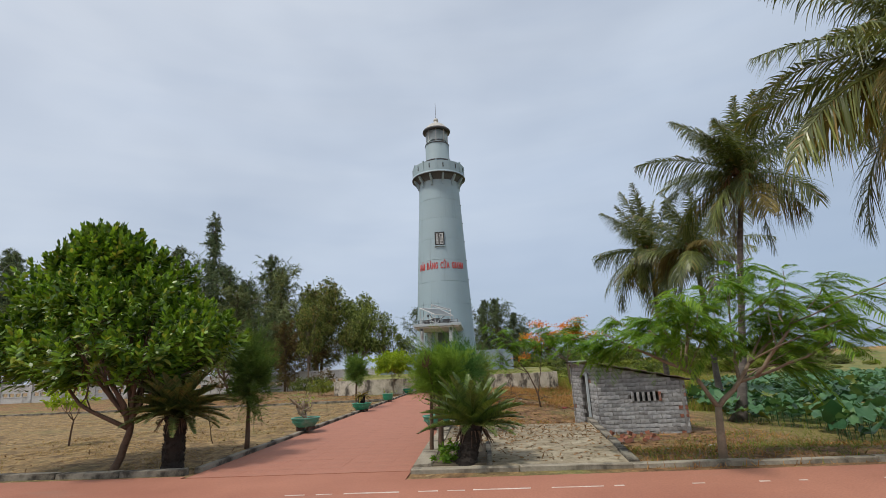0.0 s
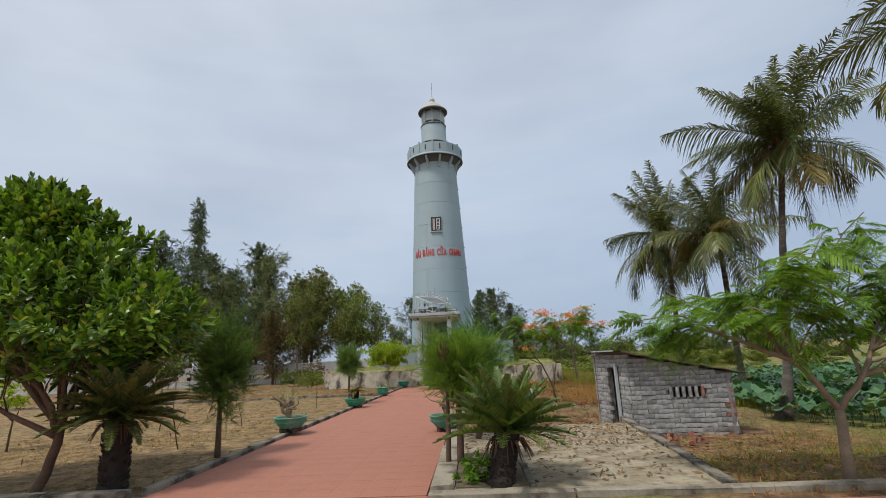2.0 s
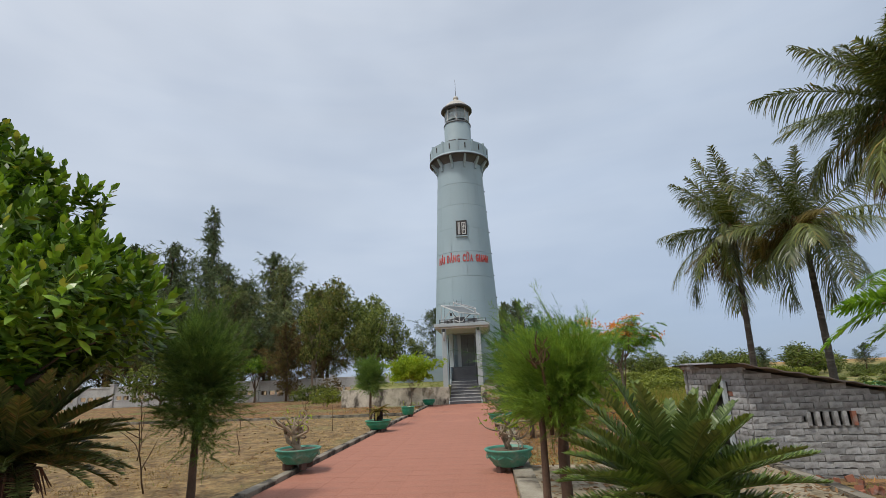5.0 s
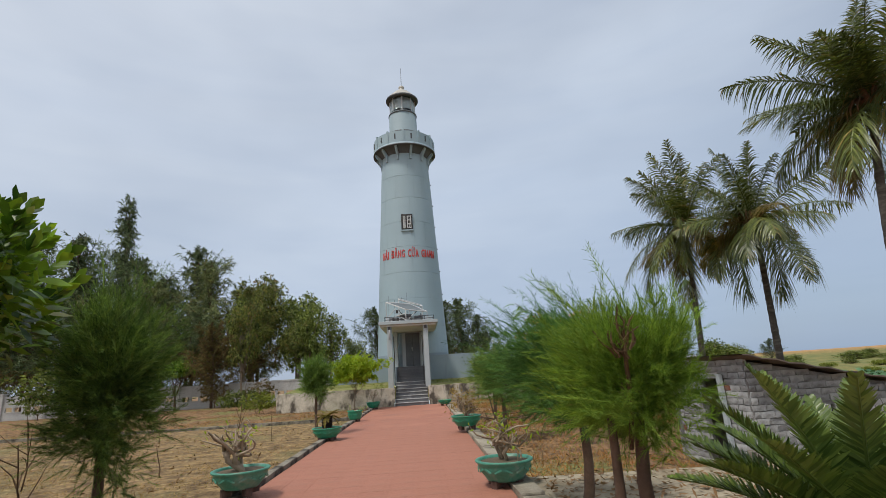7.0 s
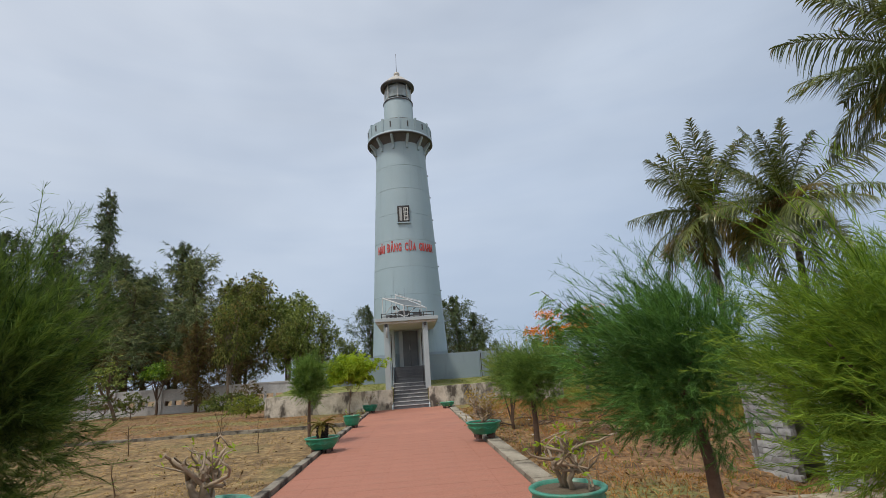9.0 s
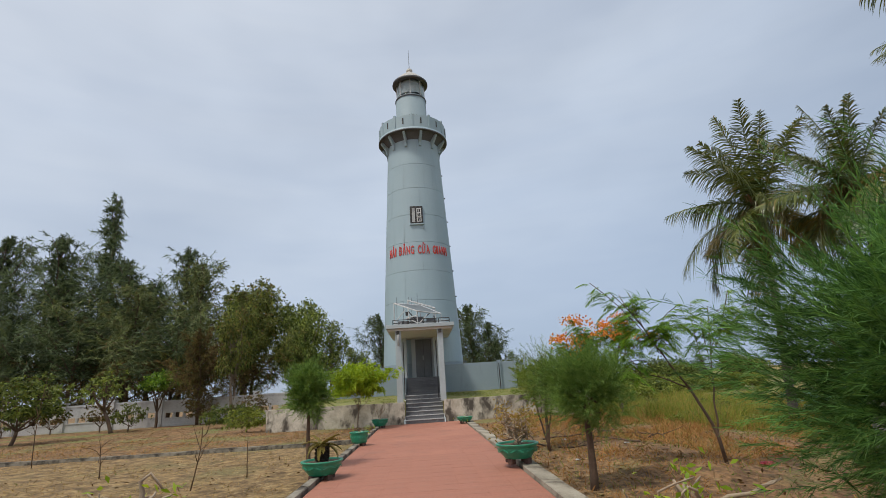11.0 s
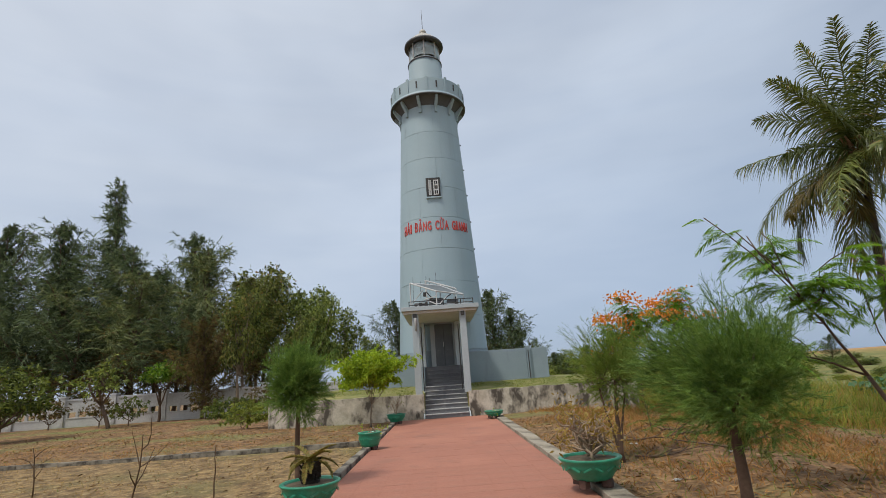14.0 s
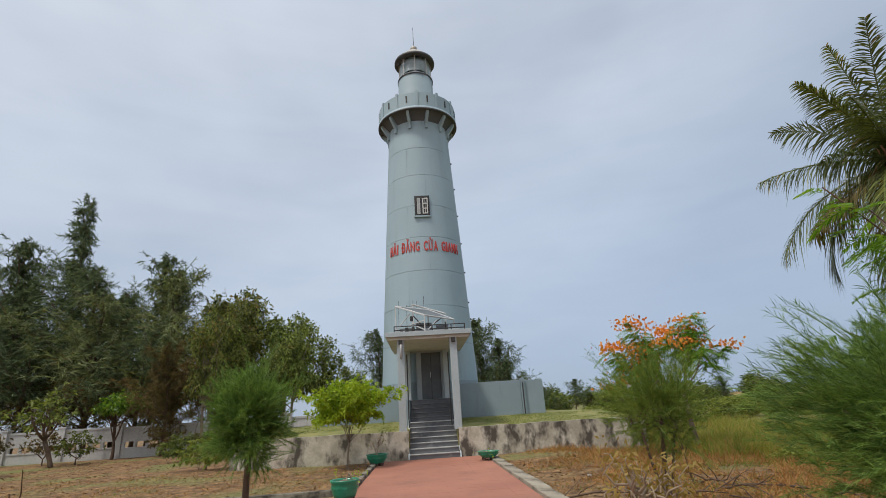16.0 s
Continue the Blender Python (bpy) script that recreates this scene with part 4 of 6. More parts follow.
def brick_mesh(w, rnd):
    bm = box_mesh(-w / 2 + 0.007, w / 2 - 0.007, -0.012, 0.05, -brick_h / 2 + 0.007, brick_h / 2 - 0.007)
    for v in bm.verts:
        v.co += Vector((rnd.uniform(-0.016, 0.012), rnd.uniform(-0.012, 0.008), rnd.uniform(-0.013, 0.010)))
    me = bpy.data.meshes.new("brick")
    bm.to_mesh(me)
    bm.free()
    return me


rb = random.Random(12)
for raw in (0, 1):
    for half in (0, 1):
        for k in range(7):
            me = brick_mesh(brick_w * (0.5 if half else 1), rb)
            me.materials.append(M["rawbrick"] if raw else M["brick"])
            brick_me[raw, half, k] = me


def brick_wall(p, q, hole, raw_at, slots=False, top=None):
    """Bricks on the wall from p to q; hole(u, z) leaves the doorway, raw_at(u, z) shows unpainted ones."""
    d = q - p
    L = d.length
    ang = math.degrees(math.atan2(d.y, d.x))
    row = 0
    z = HBASE - 0.06
    while z < 1.5:
        off = 0.0 if row % 2 == 0 else -brick_w / 2
        u = off
        while u < L - 0.02:
            a, b = max(u, 0), min(u + brick_w, L)
            half = (b - a) < brick_w * 0.75
            mid = (a + b) / 2
            c = p + d * (mid / L)
            zc = z + brick_h / 2
            if b - a > 0.07 and z + brick_h < top(c.x) + 0.03 and not hole(mid, zc):
                ob = part("brick", brick_me[1 if raw_at(mid, zc) else 0, 1 if half else 0, rb.randrange(7)], None, hut)
                ob.matrix_basis = pose(c.x - 5.95 + rb.uniform(-0.003, 0.003), c.y - 16.2 + rb.uniform(-0.009, 0.006), zc - HBASE + rb.uniform(-0.003, 0.003), 0, rb.uniform(-1.2, 1.2), ang + rb.uniform(-1.2, 1.2)) @ Matrix.Diagonal(((b - a) / (brick_w * (0.5 if half else 1)), 1, 1, 1))
            u += brick_w
        z += brick_h
        row += 1


def in_slots(u, z):
    return 0.84 < u < 1.60 and 0.38 < z < 0.62


brick_wall(FC, FR, in_slots, lambda u, z: u > 2.0 and rb.random() < 0.35, top=hut_top)
brick_wall(BC, FC, lambda u, z: 0.72 < u < 1.28 and z < 1.12, lambda u, z: rb.random() < 0.03, top=lambda x: hut_top(x) + 0.02)
for i in range(6):
    u = 0.87 + i * 0.137
    c = FC + (FR - FC) * (u / (FR - FC).length)
    ob = part("slot_brick", box_mesh(-0.03, 0.03, -0.05, 0.045, -0.115, 0.115, 0.005), M["brick"] if i < 5 else M["rawbrick"], hut)
    ob.matrix_basis = pose(c.x - 5.95, c.y - 16.2, 0.50 - HBASE, rb.uniform(-3, 3), 0, rb.uniform(-4, 4) - 6)


def wall_core(name, p, q, gaps, inward, thick=0.13):
    """The mortar behind the bricks, with openings cut through."""
    bm = bmesh.new()
    d = (q - p)
    L = d.length
    e = d / L
    nrm = Vector((-e.y, e.x)) * inward
    cuts = sorted({0.0, L, *[v for g in gaps for v in g[:2]]})
    for a, b in zip(cuts, cuts[1:]):
        spans = [(HBASE - 0.1, None)]
        for g0, g1, z0, z1 in gaps:
            if g0 <= a + 1e-6 and b <= g1 + 1e-6:
                spans = [(HBASE - 0.1, z0), (z1, None)] if z0 > HBASE else [(z1, None)]
        for z0, z1 in spans:
            pa, pb = p + e * a, p + e * b
            pts = []
            for zz in (0, 1):
                for pt in (pa, pb, pb + nrm * thick, pa + nrm * thick):
                    h = z0 if zz == 0 else (z1 if z1 is not None else hut_top(pt.x) - 0.005)
                    pts.append(bm.verts.new((pt.x - 5.95, pt.y - 16.2, h - HBASE)))
            for qd in ((0, 3, 2, 1), (4, 5, 6, 7), (0, 1, 5, 4), (1, 2, 6, 5), (2, 3, 7, 6), (3, 0, 4, 7)):
                bm.faces.new([pts[i] for i in qd])
    bmesh.ops.recalc_face_normals(bm, faces=bm.faces)
    return part(name, bm, M["mortar"], hut)


wall_core("mortar_core", FC, FR, [(0.80, 1.62, 0.385, 0.615)], 1)
wall_core("mortar_core", BC, FC, [(0.72, 1.28, HBASE - 0.1, 1.13)], 1)
wall_core("back_wall", BRC, BC, [], 1)
wall_core("end_wall", FR, BRC, [], 1)
roof = bmesh.new()
nx = 26
rows = []
for i in range(nx + 1):
    x = 5.62 + (8.36 - 5.62) * i / nx
    zc = hut_top(x) + 0.02 + 0.012 * math.sin(i * 1.57)
    rows.append([roof.verts.new((x + dx - 5.95, yy - 16.2, zc + dz - HBASE)) for yy, dx in ((15.86, 0.12), (18.05, -0.22)) for dz in (0.0, 0.02)])
for a, b in zip(rows, rows[1:]):
    roof.faces.new((a[1], b[1], b[3], a[3]))
    roof.faces.new((a[0], a[2], b[2], b[0]))
    roof.faces.new((a[0], b[0], b[1], a[1]))
    roof.faces.new((a[2], a[3], b[3], b[2]))
part("roof_sheet", roof, M["sheet"], hut, "dark corrugated sheet roof")
jamb = BC + (FC - BC) * (1.28 / (FC - BC).length)
part("door_jamb", box_mesh(jamb.x - 5.95 - 0.09, jamb.x - 5.95 - 0.03, jamb.y - 16.2 - 0.06, jamb.y - 16.2 + 0.04, 0.02, 1.58, 0.006), M["porch"], hut, "pale whitewashed timber door post")
part("roof_block", box_mesh(-0.42, 0.02, 1.2, 1.75, 1.80, 1.92, 0.01), M["brick"], hut, "loose block holding down the roof")

# broken bricks beside the hut
for i in range(22):
    x, y = 5.95 + rb.uniform(-0.25, 1.1), 15.1 + rb.uniform(-0.5, 0.6)
    b = part("broken_brick", brick_me[1, rb.randrange(2), rb.randrange(3)], None)
    b.matrix_basis = pose(x, y, gz(x, y) + 0.05 + (0.06 if i % 4 == 0 else 0), rb.uniform(-25, 25), rb.uniform(-25, 25), rb.uniform(0, 180))
    tagged(b, "broken red brick lying in the grass by the hut", "brick", "rubble heap")


# ---- plants ----
def leafy_shape(rng, n, centre, radii, shell=0.55, noise_amp=0.22, flat_below=None):
    """Random places inside a lumpy ellipsoid, thicker towards its surface, and their outward ways."""
    d = unit(rng.normal(size=(n, 3)))
    lump = np.array([1 + noise_amp * noise.noise(Vector(v) * 2.1 + Vector(centre)) * 1.6 for v in d])
    r = (shell + (1 - shell) * rng.random(n) ** 0.6) * lump
    if flat_below is not None:
        d[:, 2] = np.where(d[:, 2] < flat_below, flat_below + (d[:, 2] - flat_below) * 0.25, d[:, 2])
    return np.asarray(centre) + d * r[:, None] * np.asarray(radii), d


def limb(s, a, b, r0, r1, bend, rng, k=5, sides=6):
    a, b = np.asarray(a, float), np.asarray(b, float)
    off = rng.normal(size=3) * bend
    pts = [tuple(a + (b - a) * t + off * math.sin(t * math.pi) + rng.normal(size=3) * bend * 0.15 * (0 < t < 1)) for t in np.linspace(0, 1, k)]
    s.tube(pts, list(np.linspace(r0, r1, k)), sides)
    return pts


def casuarina_bush(at, label, centre, radii, trunks, seed, mat="needle", count=9000, wisps=60, wind=(0, 0, 0), group="clipped casuarinas", stump=False, needle=0.19, fine=0.0045, wisp=1.0, flat=None):
    """A casuarina clipped to a ball: dense thin needles, a few long loose shoots."""
    rng = np.random.default_rng(seed)
    root = thing("casuarina_tree", label, "tree", (at[0], at[1], gz(at[0], at[1])), group)
    s = Soup()
    c = np.asarray(centre, float)
    for tx, ty, lean_x, lean_y, r0 in trunks:
        limb(s, (tx, ty, -0.05), (tx * 0.4 + lean_x, ty * 0.4 + lean_y, c[2] - radii[2] * 0.35), r0, r0 * 0.55, 0.03, rng, 6, 8)
        for k in range(7):
            e, _ = leafy_shape(rng, 1, c, np.asarray(radii) * 0.72)
            limb(s, (tx * 0.4 + lean_x, ty * 0.4 + lean_y, c[2] - radii[2] * (0.55 - 0.05 * k)), e[0], r0 * 0.35, 0.006, 0.05, rng, 5, 5)
    part("trunk", s.mesh("trunk", True), M["bark"], root)
    s = Soup()
    k = count // 8
    p, d = leafy_shape(rng, k, c, np.asarray(radii) * 0.80, 0.20, 0.6, flat)
    axis = unit(d * 0.75 + np.array([0, 0, 0.62]) + rng.normal(size=d.shape) * 0.30 + np.asarray(wind) * 0.6)
    ln = needle * (0.5 + 1.3 * rng.random(k) ** 1.5)
    bend = 0.05 + 0.2 * rng.random(k)
    s.blades(p, axis, sides_of(axis, rng), ln, 0.004, ((0, 1), (1, 0.4)), droop=bend)
    for f in np.linspace(0.05, 1.0, 16):
        q = p + axis * (ln * f)[:, None]
        q[:, 2] -= bend * ln * f * f
        for j in range(3):
            ax = unit(axis + rng.normal(size=axis.shape) * (0.48 - 0.14 * f) - np.array([0, 0, 0.1]))
            s.blades(q, ax, sides_of(ax, rng), needle * 0.37 * (0.6 + 0.7 * rng.random(k)) * (1.15 - 0.4 * f), fine, ((0, 1.0), (1, 0.3)), droop=0.2 * rng.random(k))
    if wisps:
        p, d = leafy_shape(rng, wisps, c + np.array([0, 0, radii[2] * 0.25]), np.asarray(radii) * 0.8, 0.75, 0.2, -0.2)
        ax = unit(d * 0.6 + np.array([0, 0, 1.0]) + rng.normal(size=d.shape) * 0.25 + np.asarray(wind))
        ln = (0.28 + 0.4 * rng.random(wisps)) * wisp
        s.blades(p, ax, sides_of(ax, rng), ln, 0.006, ((0, 1), (0.4, 0.8), (0.75, 0.6), (1, 0.2)), droop=0.25)
        for f in np.linspace(0.15, 1.0, 12):
            q = p + ax * (ln * f)[:, None]
            q[:, 2] -= 0.25 * ln * f * f
            for j in range(3):
                a2 = unit(ax + rng.normal(size=ax.shape) * 0.45)
                s.blades(q, a2, sides_of(a2, rng), 0.06 + 0.06 * rng.random(wisps), 0.0035, droop=0.2)
    part("crown", s.mesh("crown"), M[mat], root)
    if stump:
        s = Soup()
        for k in range(16):
            a = np.array([rng.normal() * 0.03 - 0.10, rng.normal() * 0.03 - 0.36, c[2] + 0.10 + 0.08 * rng.random()])
            limb(s, a, a + np.array([rng.normal() * 0.06, -0.04 * rng.random(), 0.08 + 0.20 * rng.random()]), 0.009, 0.004, 0.03, rng, 6, 5)
        limb(s, (-0.03, -0.06, c[2] - 0.45), (-0.10, -0.36, c[2] + 0.14), 0.018, 0.013, 0.03, rng, 6, 7)
        part("cut_stump", s.mesh("cut_stump"), M["twig"], root, "bare cut brown shoots")
    return root


casuarina_bush((-2.2, 13.0), "slim clipped casuarina with dense dark green needles", (0.05, 0, 1.56), (0.44, 0.44, 0.90), [(0, 0, -0.02, 0, 0.055)], 11, "needle_dark", count=18000, wisps=50, fine=0.0032)
casuarina_bush((2.05, 11.5), "bushy clipped casuarina with bright needles on leaning stems", (0.07, 0.05, 1.38), (0.50, 0.49, 0.48), [(0.05, -0.02, 0.05, 0, 0.06), (-0.12, 0.05, -0.05, 0.02, 0.045)], 12, "needle_light", 23000, 40, (-0.35, 0, 0), stump=True, needle=0.15, fine=0.0024)
casuarina_bush((2.35, 13.7), "wind-swept clipped casuarina with long loose shoots", (-0.08, 0, 1.46), (0.74, 0.68, 0.66), [(0, 0, 0.0, 0, 0.06)], 13, "needle_blue", 18000, 80, (-0.7, 0, -0.05), needle=0.17, fine=0.0032, wisp=1.1)
casuarina_bush((2.38, 19.0), "ball-shaped clipped casuarina on a straight trunk", (0.07, 0, 1.33), (0.68, 0.63, 0.58), [(0, 0, 0, 0, 0.06)], 14, "needle", 19000, 80, (-0.5, 0, -0.1), needle=0.16, fine=0.0027, wisp=0.7)
casuarina_bush((2.75, 22.95), "loose clipped casuarina with a crooked trunk", (0.02, 0, 1.42), (0.62, 0.55, 0.58), [(0, 0, 0.06, 0, 0.042), (0.03, 0.02, -0.22, 0.05, 0.024), (-0.02, 0, 0.26, 0, 0.022)], 15, "needle_loose", 6000, 70, (-0.3, 0, 0), fine=0.004)
casuarina_bush((-2.3, 22.8), "round clipped casuarina with a dark trunk", (0.0, 0, 1.58), (0.42, 0.42, 0.56), [(0, 0, 0, 0, 0.05)], 16, "needle", 12000, 30, fine=0.004)


def broadleaf(name, at, label, trunk_top, forks, centre, radii, seed, mat, leaves, size, trunk_r, bark="bark", flat=-0.35, group="", whorl=7, z=None, lift=0.0, lump=0.3):
    """A leafy tree: trunk, limbs, and whorls of pointed leaves at the twig ends."""
    rng = np.random.default_rng(seed)
    root = thing(name, label, "tree", (at[0], at[1], gz(*at) if z is None else z), group)
    s, c = Soup(), np.asarray(centre, float)
    limb(s, (0, 0, -0.05), trunk_top, trunk_r, trunk_r * 0.75, trunk_r * 0.4, rng, 6, 9)
    for k in range(forks):
        a = math.tau * k / forks + rng.random()
        e = c + np.array([math.cos(a) * radii[0] * 0.72, math.sin(a) * radii[1] * 0.72, radii[2] * (rng.random() * 0.9 - 0.35)])
        pts = limb(s, trunk_top, e, trunk_r * 0.5, trunk_r * 0.1, radii[0] * 0.1, rng, 6, 7)
        for j in range(4):
            q = pts[2 + j % 3]
            e2, _ = leafy_shape(rng, 1, c, np.asarray(radii) * 0.9, 0.6)
            limb(s, q, e2[0], trunk_r * 0.2, trunk_r * 0.04, radii[0] * 0.08, rng, 4, 5)
    part("trunk", s.mesh("trunk", True), M[bark], root)
    s = Soup()
    n = leaves // whorl
    p, d = leafy_shape(rng, n, c, radii, 0.5, lump, flat)
    tip = unit(d * 0.7 + np.array([0, 0, 0.55 + lift]) + rng.normal(size=d.shape) * 0.3)
    for j in range(whorl):
        ax = unit(tip * 0.55 + rng.normal(size=tip.shape) * 0.62)
        q = p + tip * (0.10 * (j / whorl - 0.3) * size / 0.15)
        s.blades(q, ax, sides_of(ax, rng), size * (0.7 + 0.55 * rng.random(n)), size * 0.36, ((0, 0.12), (0.3, 0.85), (0.6, 1.0), (1, 0.05)), droop=0.12 + 0.25 * rng.random(n))
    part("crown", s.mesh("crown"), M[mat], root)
    return root



def shoot_tree(at, label, seed, mat, trunk_r, low, high, base_x, apex_x, cy, rx, ry, shoots, size):
    """A leafy tree whose uneven cone of a crown is built of upright leafy shoots on many limbs."""
    rng = np.random.default_rng(seed)
    root = thing("leafy_tree", label, "tree", (at[0], at[1], gz(*at)))
    s = Soup()
    fork = np.array([0.26, 0.04, 0.82])
    limb(s, (0, 0, -0.05), fork, trunk_r, trunk_r * 0.8, 0.03, rng, 6, 9)

    def inside(h, a, f):
        bump = 1 + 0.5 * noise.noise(Vector((math.cos(a) * 1.7, math.sin(a) * 1.7, h * 4.0 + seed)))
        r = (1.0 - h) ** 0.62 * min(1.0, 0.5 + h * 3.0) * bump * f
        return np.array([base_x + (apex_x - base_x) * h + math.cos(a) * rx * r, cy * min(1, 0.4 + h) + math.sin(a) * ry * r, low + (high - low) * h])
    for k in range(9):
        a = math.tau * k / 9 + rng.random() * 0.5
        pts = limb(s, fork, inside(0.25 + 0.06 * (k % 8), a, 0.55), trunk_r * 0.55, 0.016, 0.12, rng, 7, 7)
        for j in range(5):
            limb(s, pts[2 + j % 4], inside(0.1 + 0.75 * rng.random(), a + rng.normal() * 0.5, 0.85), 0.016, 0.006, 0.08, rng, 5, 5)
    for e in ((-1.2, 0.1, 1.62), (1.15, 0.25, 1.65), (-0.3, -0.35, 1.75)):
        pts = limb(s, fork - np.array([0.04, 0, 0.1]), e, trunk_r * 0.62, 0.02, 0.10, rng, 8, 7)
        for j in range(4):
            limb(s, pts[3 + j], np.array(pts[3 + j]) + np.array([rng.normal() * 0.35, rng.normal() * 0.3, 0.35 + 0.3 * rng.random()]), 0.014, 0.006, 0.06, rng, 5, 5)
    part("trunk", s.mesh("trunk", True), M["bark"], root)
    s = Soup()
    P, D, L = [], [], []
    for k in range(shoots):
        h, a, f = rng.random() ** 1.25 * 0.98, rng.random() * math.tau, 0.45 + 0.55 * rng.random() ** 0.45
        p = inside(h, a, f)
        P.append(p)
        D.append((math.cos(a) * 0.6 * f * (1 - h), math.sin(a) * 0.6 * f * (1 - h), 0.75 + 0.35 * rng.random()))
        L.append(0.24 + 0.30 * rng.random())
    P, D, L = np.array(P), unit(np.array(D) + rng.normal(size=(shoots, 3)) * 0.22), np.array(L)
    u = sides_of(D, rng)
    w = np.cross(D, u)
    whorl = 22
    for j in range(whorl):
        t = j / (whorl - 1)
        a = j * 2.39996
        out = u * math.cos(a) + w * math.sin(a)
        ax = unit(out * (1.05 - 0.75 * t) + D * (0.25 + 0.85 * t) + rng.normal(size=D.shape) * 0.16)
        q = P + D * (L * (t - 0.35))[:, None]
        s.blades(q, ax, unit(np.cross(ax, D + rng.normal(size=D.shape) * 0.25)), size * (0.75 + 0.4 * rng.random(shoots)) * (1 - 0.35 * t), size * 0.34, ((0, 0.12), (0.3, 0.85), (0.6, 1.0), (1, 0.05)), droop=0.25 * (1 - t) + 0.15 * rng.random(shoots))
    part("crown", s.mesh("crown"), M[mat], root)


shoot_tree((-3.5, 10.72), "broad leafy tree with glossy green leaves and a forked trunk", 21, "broad", 0.07, 1.55, 4.50, -0.50, -1.30, 0.8, 2.65, 1.6, 1150, 0.195)
broadleaf("lime_tree", (-2.6, 32.9), "small yellow-green tree with thin pale stems by the wall", (0.05, 0, 0.75), 7, (0.1, 0, 1.85), (0.95, 0.9, 0.62), 22, "lime", 15000, 0.13, 0.03, "palebark", lump=0.75, flat=-0.45, lift=0.1)
broadleaf("garden_tree", (-17.2, 46.0), "small tree with a bright green top and browned lower leaves", (0, 0, 0.9), 6, (0.1, 0, 2.75), (1.05, 0.95, 0.65), 23, "broad", 2200, 0.22, 0.09)
broadleaf("garden_tree", (-17.6, 42.0), "crooked small tree with sparse green leaves", (-0.5, 0, 1.2), 6, (-0.6, 0, 2.5), (1.0, 0.9, 0.9), 24, "leaf_pale", 900, 0.22, 0.11, lump=0.9)
broadleaf("garden_tree", (-18.8, 36.5), "low spreading bushy tree with dark leaves", (0.2, 0, 0.6), 7, (0, 0, 1.8), (2.0, 1.7, 1.2), 25, "far_leaf", 4200, 0.2, 0.09)
broadleaf("shrub", (-10.3, 40.2), "low green shrub at the foot of the wall", (0, 0, 0.2), 5, (0, 0, 0.55), (1.5, 0.9, 0.55), 26, "far_leaf", 2600, 0.16, 0.03)
broadleaf("shrub", (-7.7, 35.0), "low yellow-green shrub at the terrace corner", (0, 0, 0.2), 5, (0, 0, 0.5), (0.95, 0.6, 0.5), 27, "hedge_leaf", 1500, 0.13, 0.025)
broadleaf("sapling", (-7.6, 14.6), "thin sapling with pale yellow-green leaves", (0.05, 0, 0.6), 4, (-0.1, 0, 1.1), (0.5, 0.45, 0.3), 28, "lime", 420, 0.13, 0.025)
broadleaf("shrub", (2.32, 10.45), "low bright green weed in the planting bed", (0, 0, 0.05), 4, (0, 0, 0.17), (0.2, 0.2, 0.16), 29, "feather", 300, 0.1, 0.01)


def bare_stem(at, label, height, seed, bush=True):
    rng = np.random.default_rng(seed)
    root = thing("bare_sapling", label, "sapling", (at[0], at[1], gz(*at)), "bare saplings on the lawn")
    s = Soup()
    pts = limb(s, (0, 0, -0.03), (rng.normal() * 0.1, rng.normal() * 0.1, height), 0.013, 0.006, 0.05, rng, 6, 6)
    part("stem", s.mesh("stem", True), M["twig"], root)
    if bush:
        s = Soup()
        for k in range(5):
            q = np.array(pts[2 + k % 3])
            limb(s, q, q + np.array([rng.normal() * 0.25, rng.normal() * 0.25, height * 0.3 * rng.random() + 0.15]), 0.009, 0.003, 0.03, rng, 4, 5)
        part("twigs", s.mesh("twigs"), M["twig"], root)


for i, (x, y, h, b) in enumerate(((-3.55, 14.1, 1.0, True), (-3.95, 17.7, 0.55, False), (-6.0, 17.3, 1.1, True), (-10.7, 26.8, 2.4, True), (-4.0, 21.3, 1.05, True), (-7.0, 23.7, 0.8, True),
                                  (-3.4, 22.4, 0.75, False), (-9.5, 38.5, 1.8, True), (4.1, 25.0, 1.2, True))):
    bare_stem((x, y), "thin bare sapling stem standing in dry grass", h, 40 + i, b)


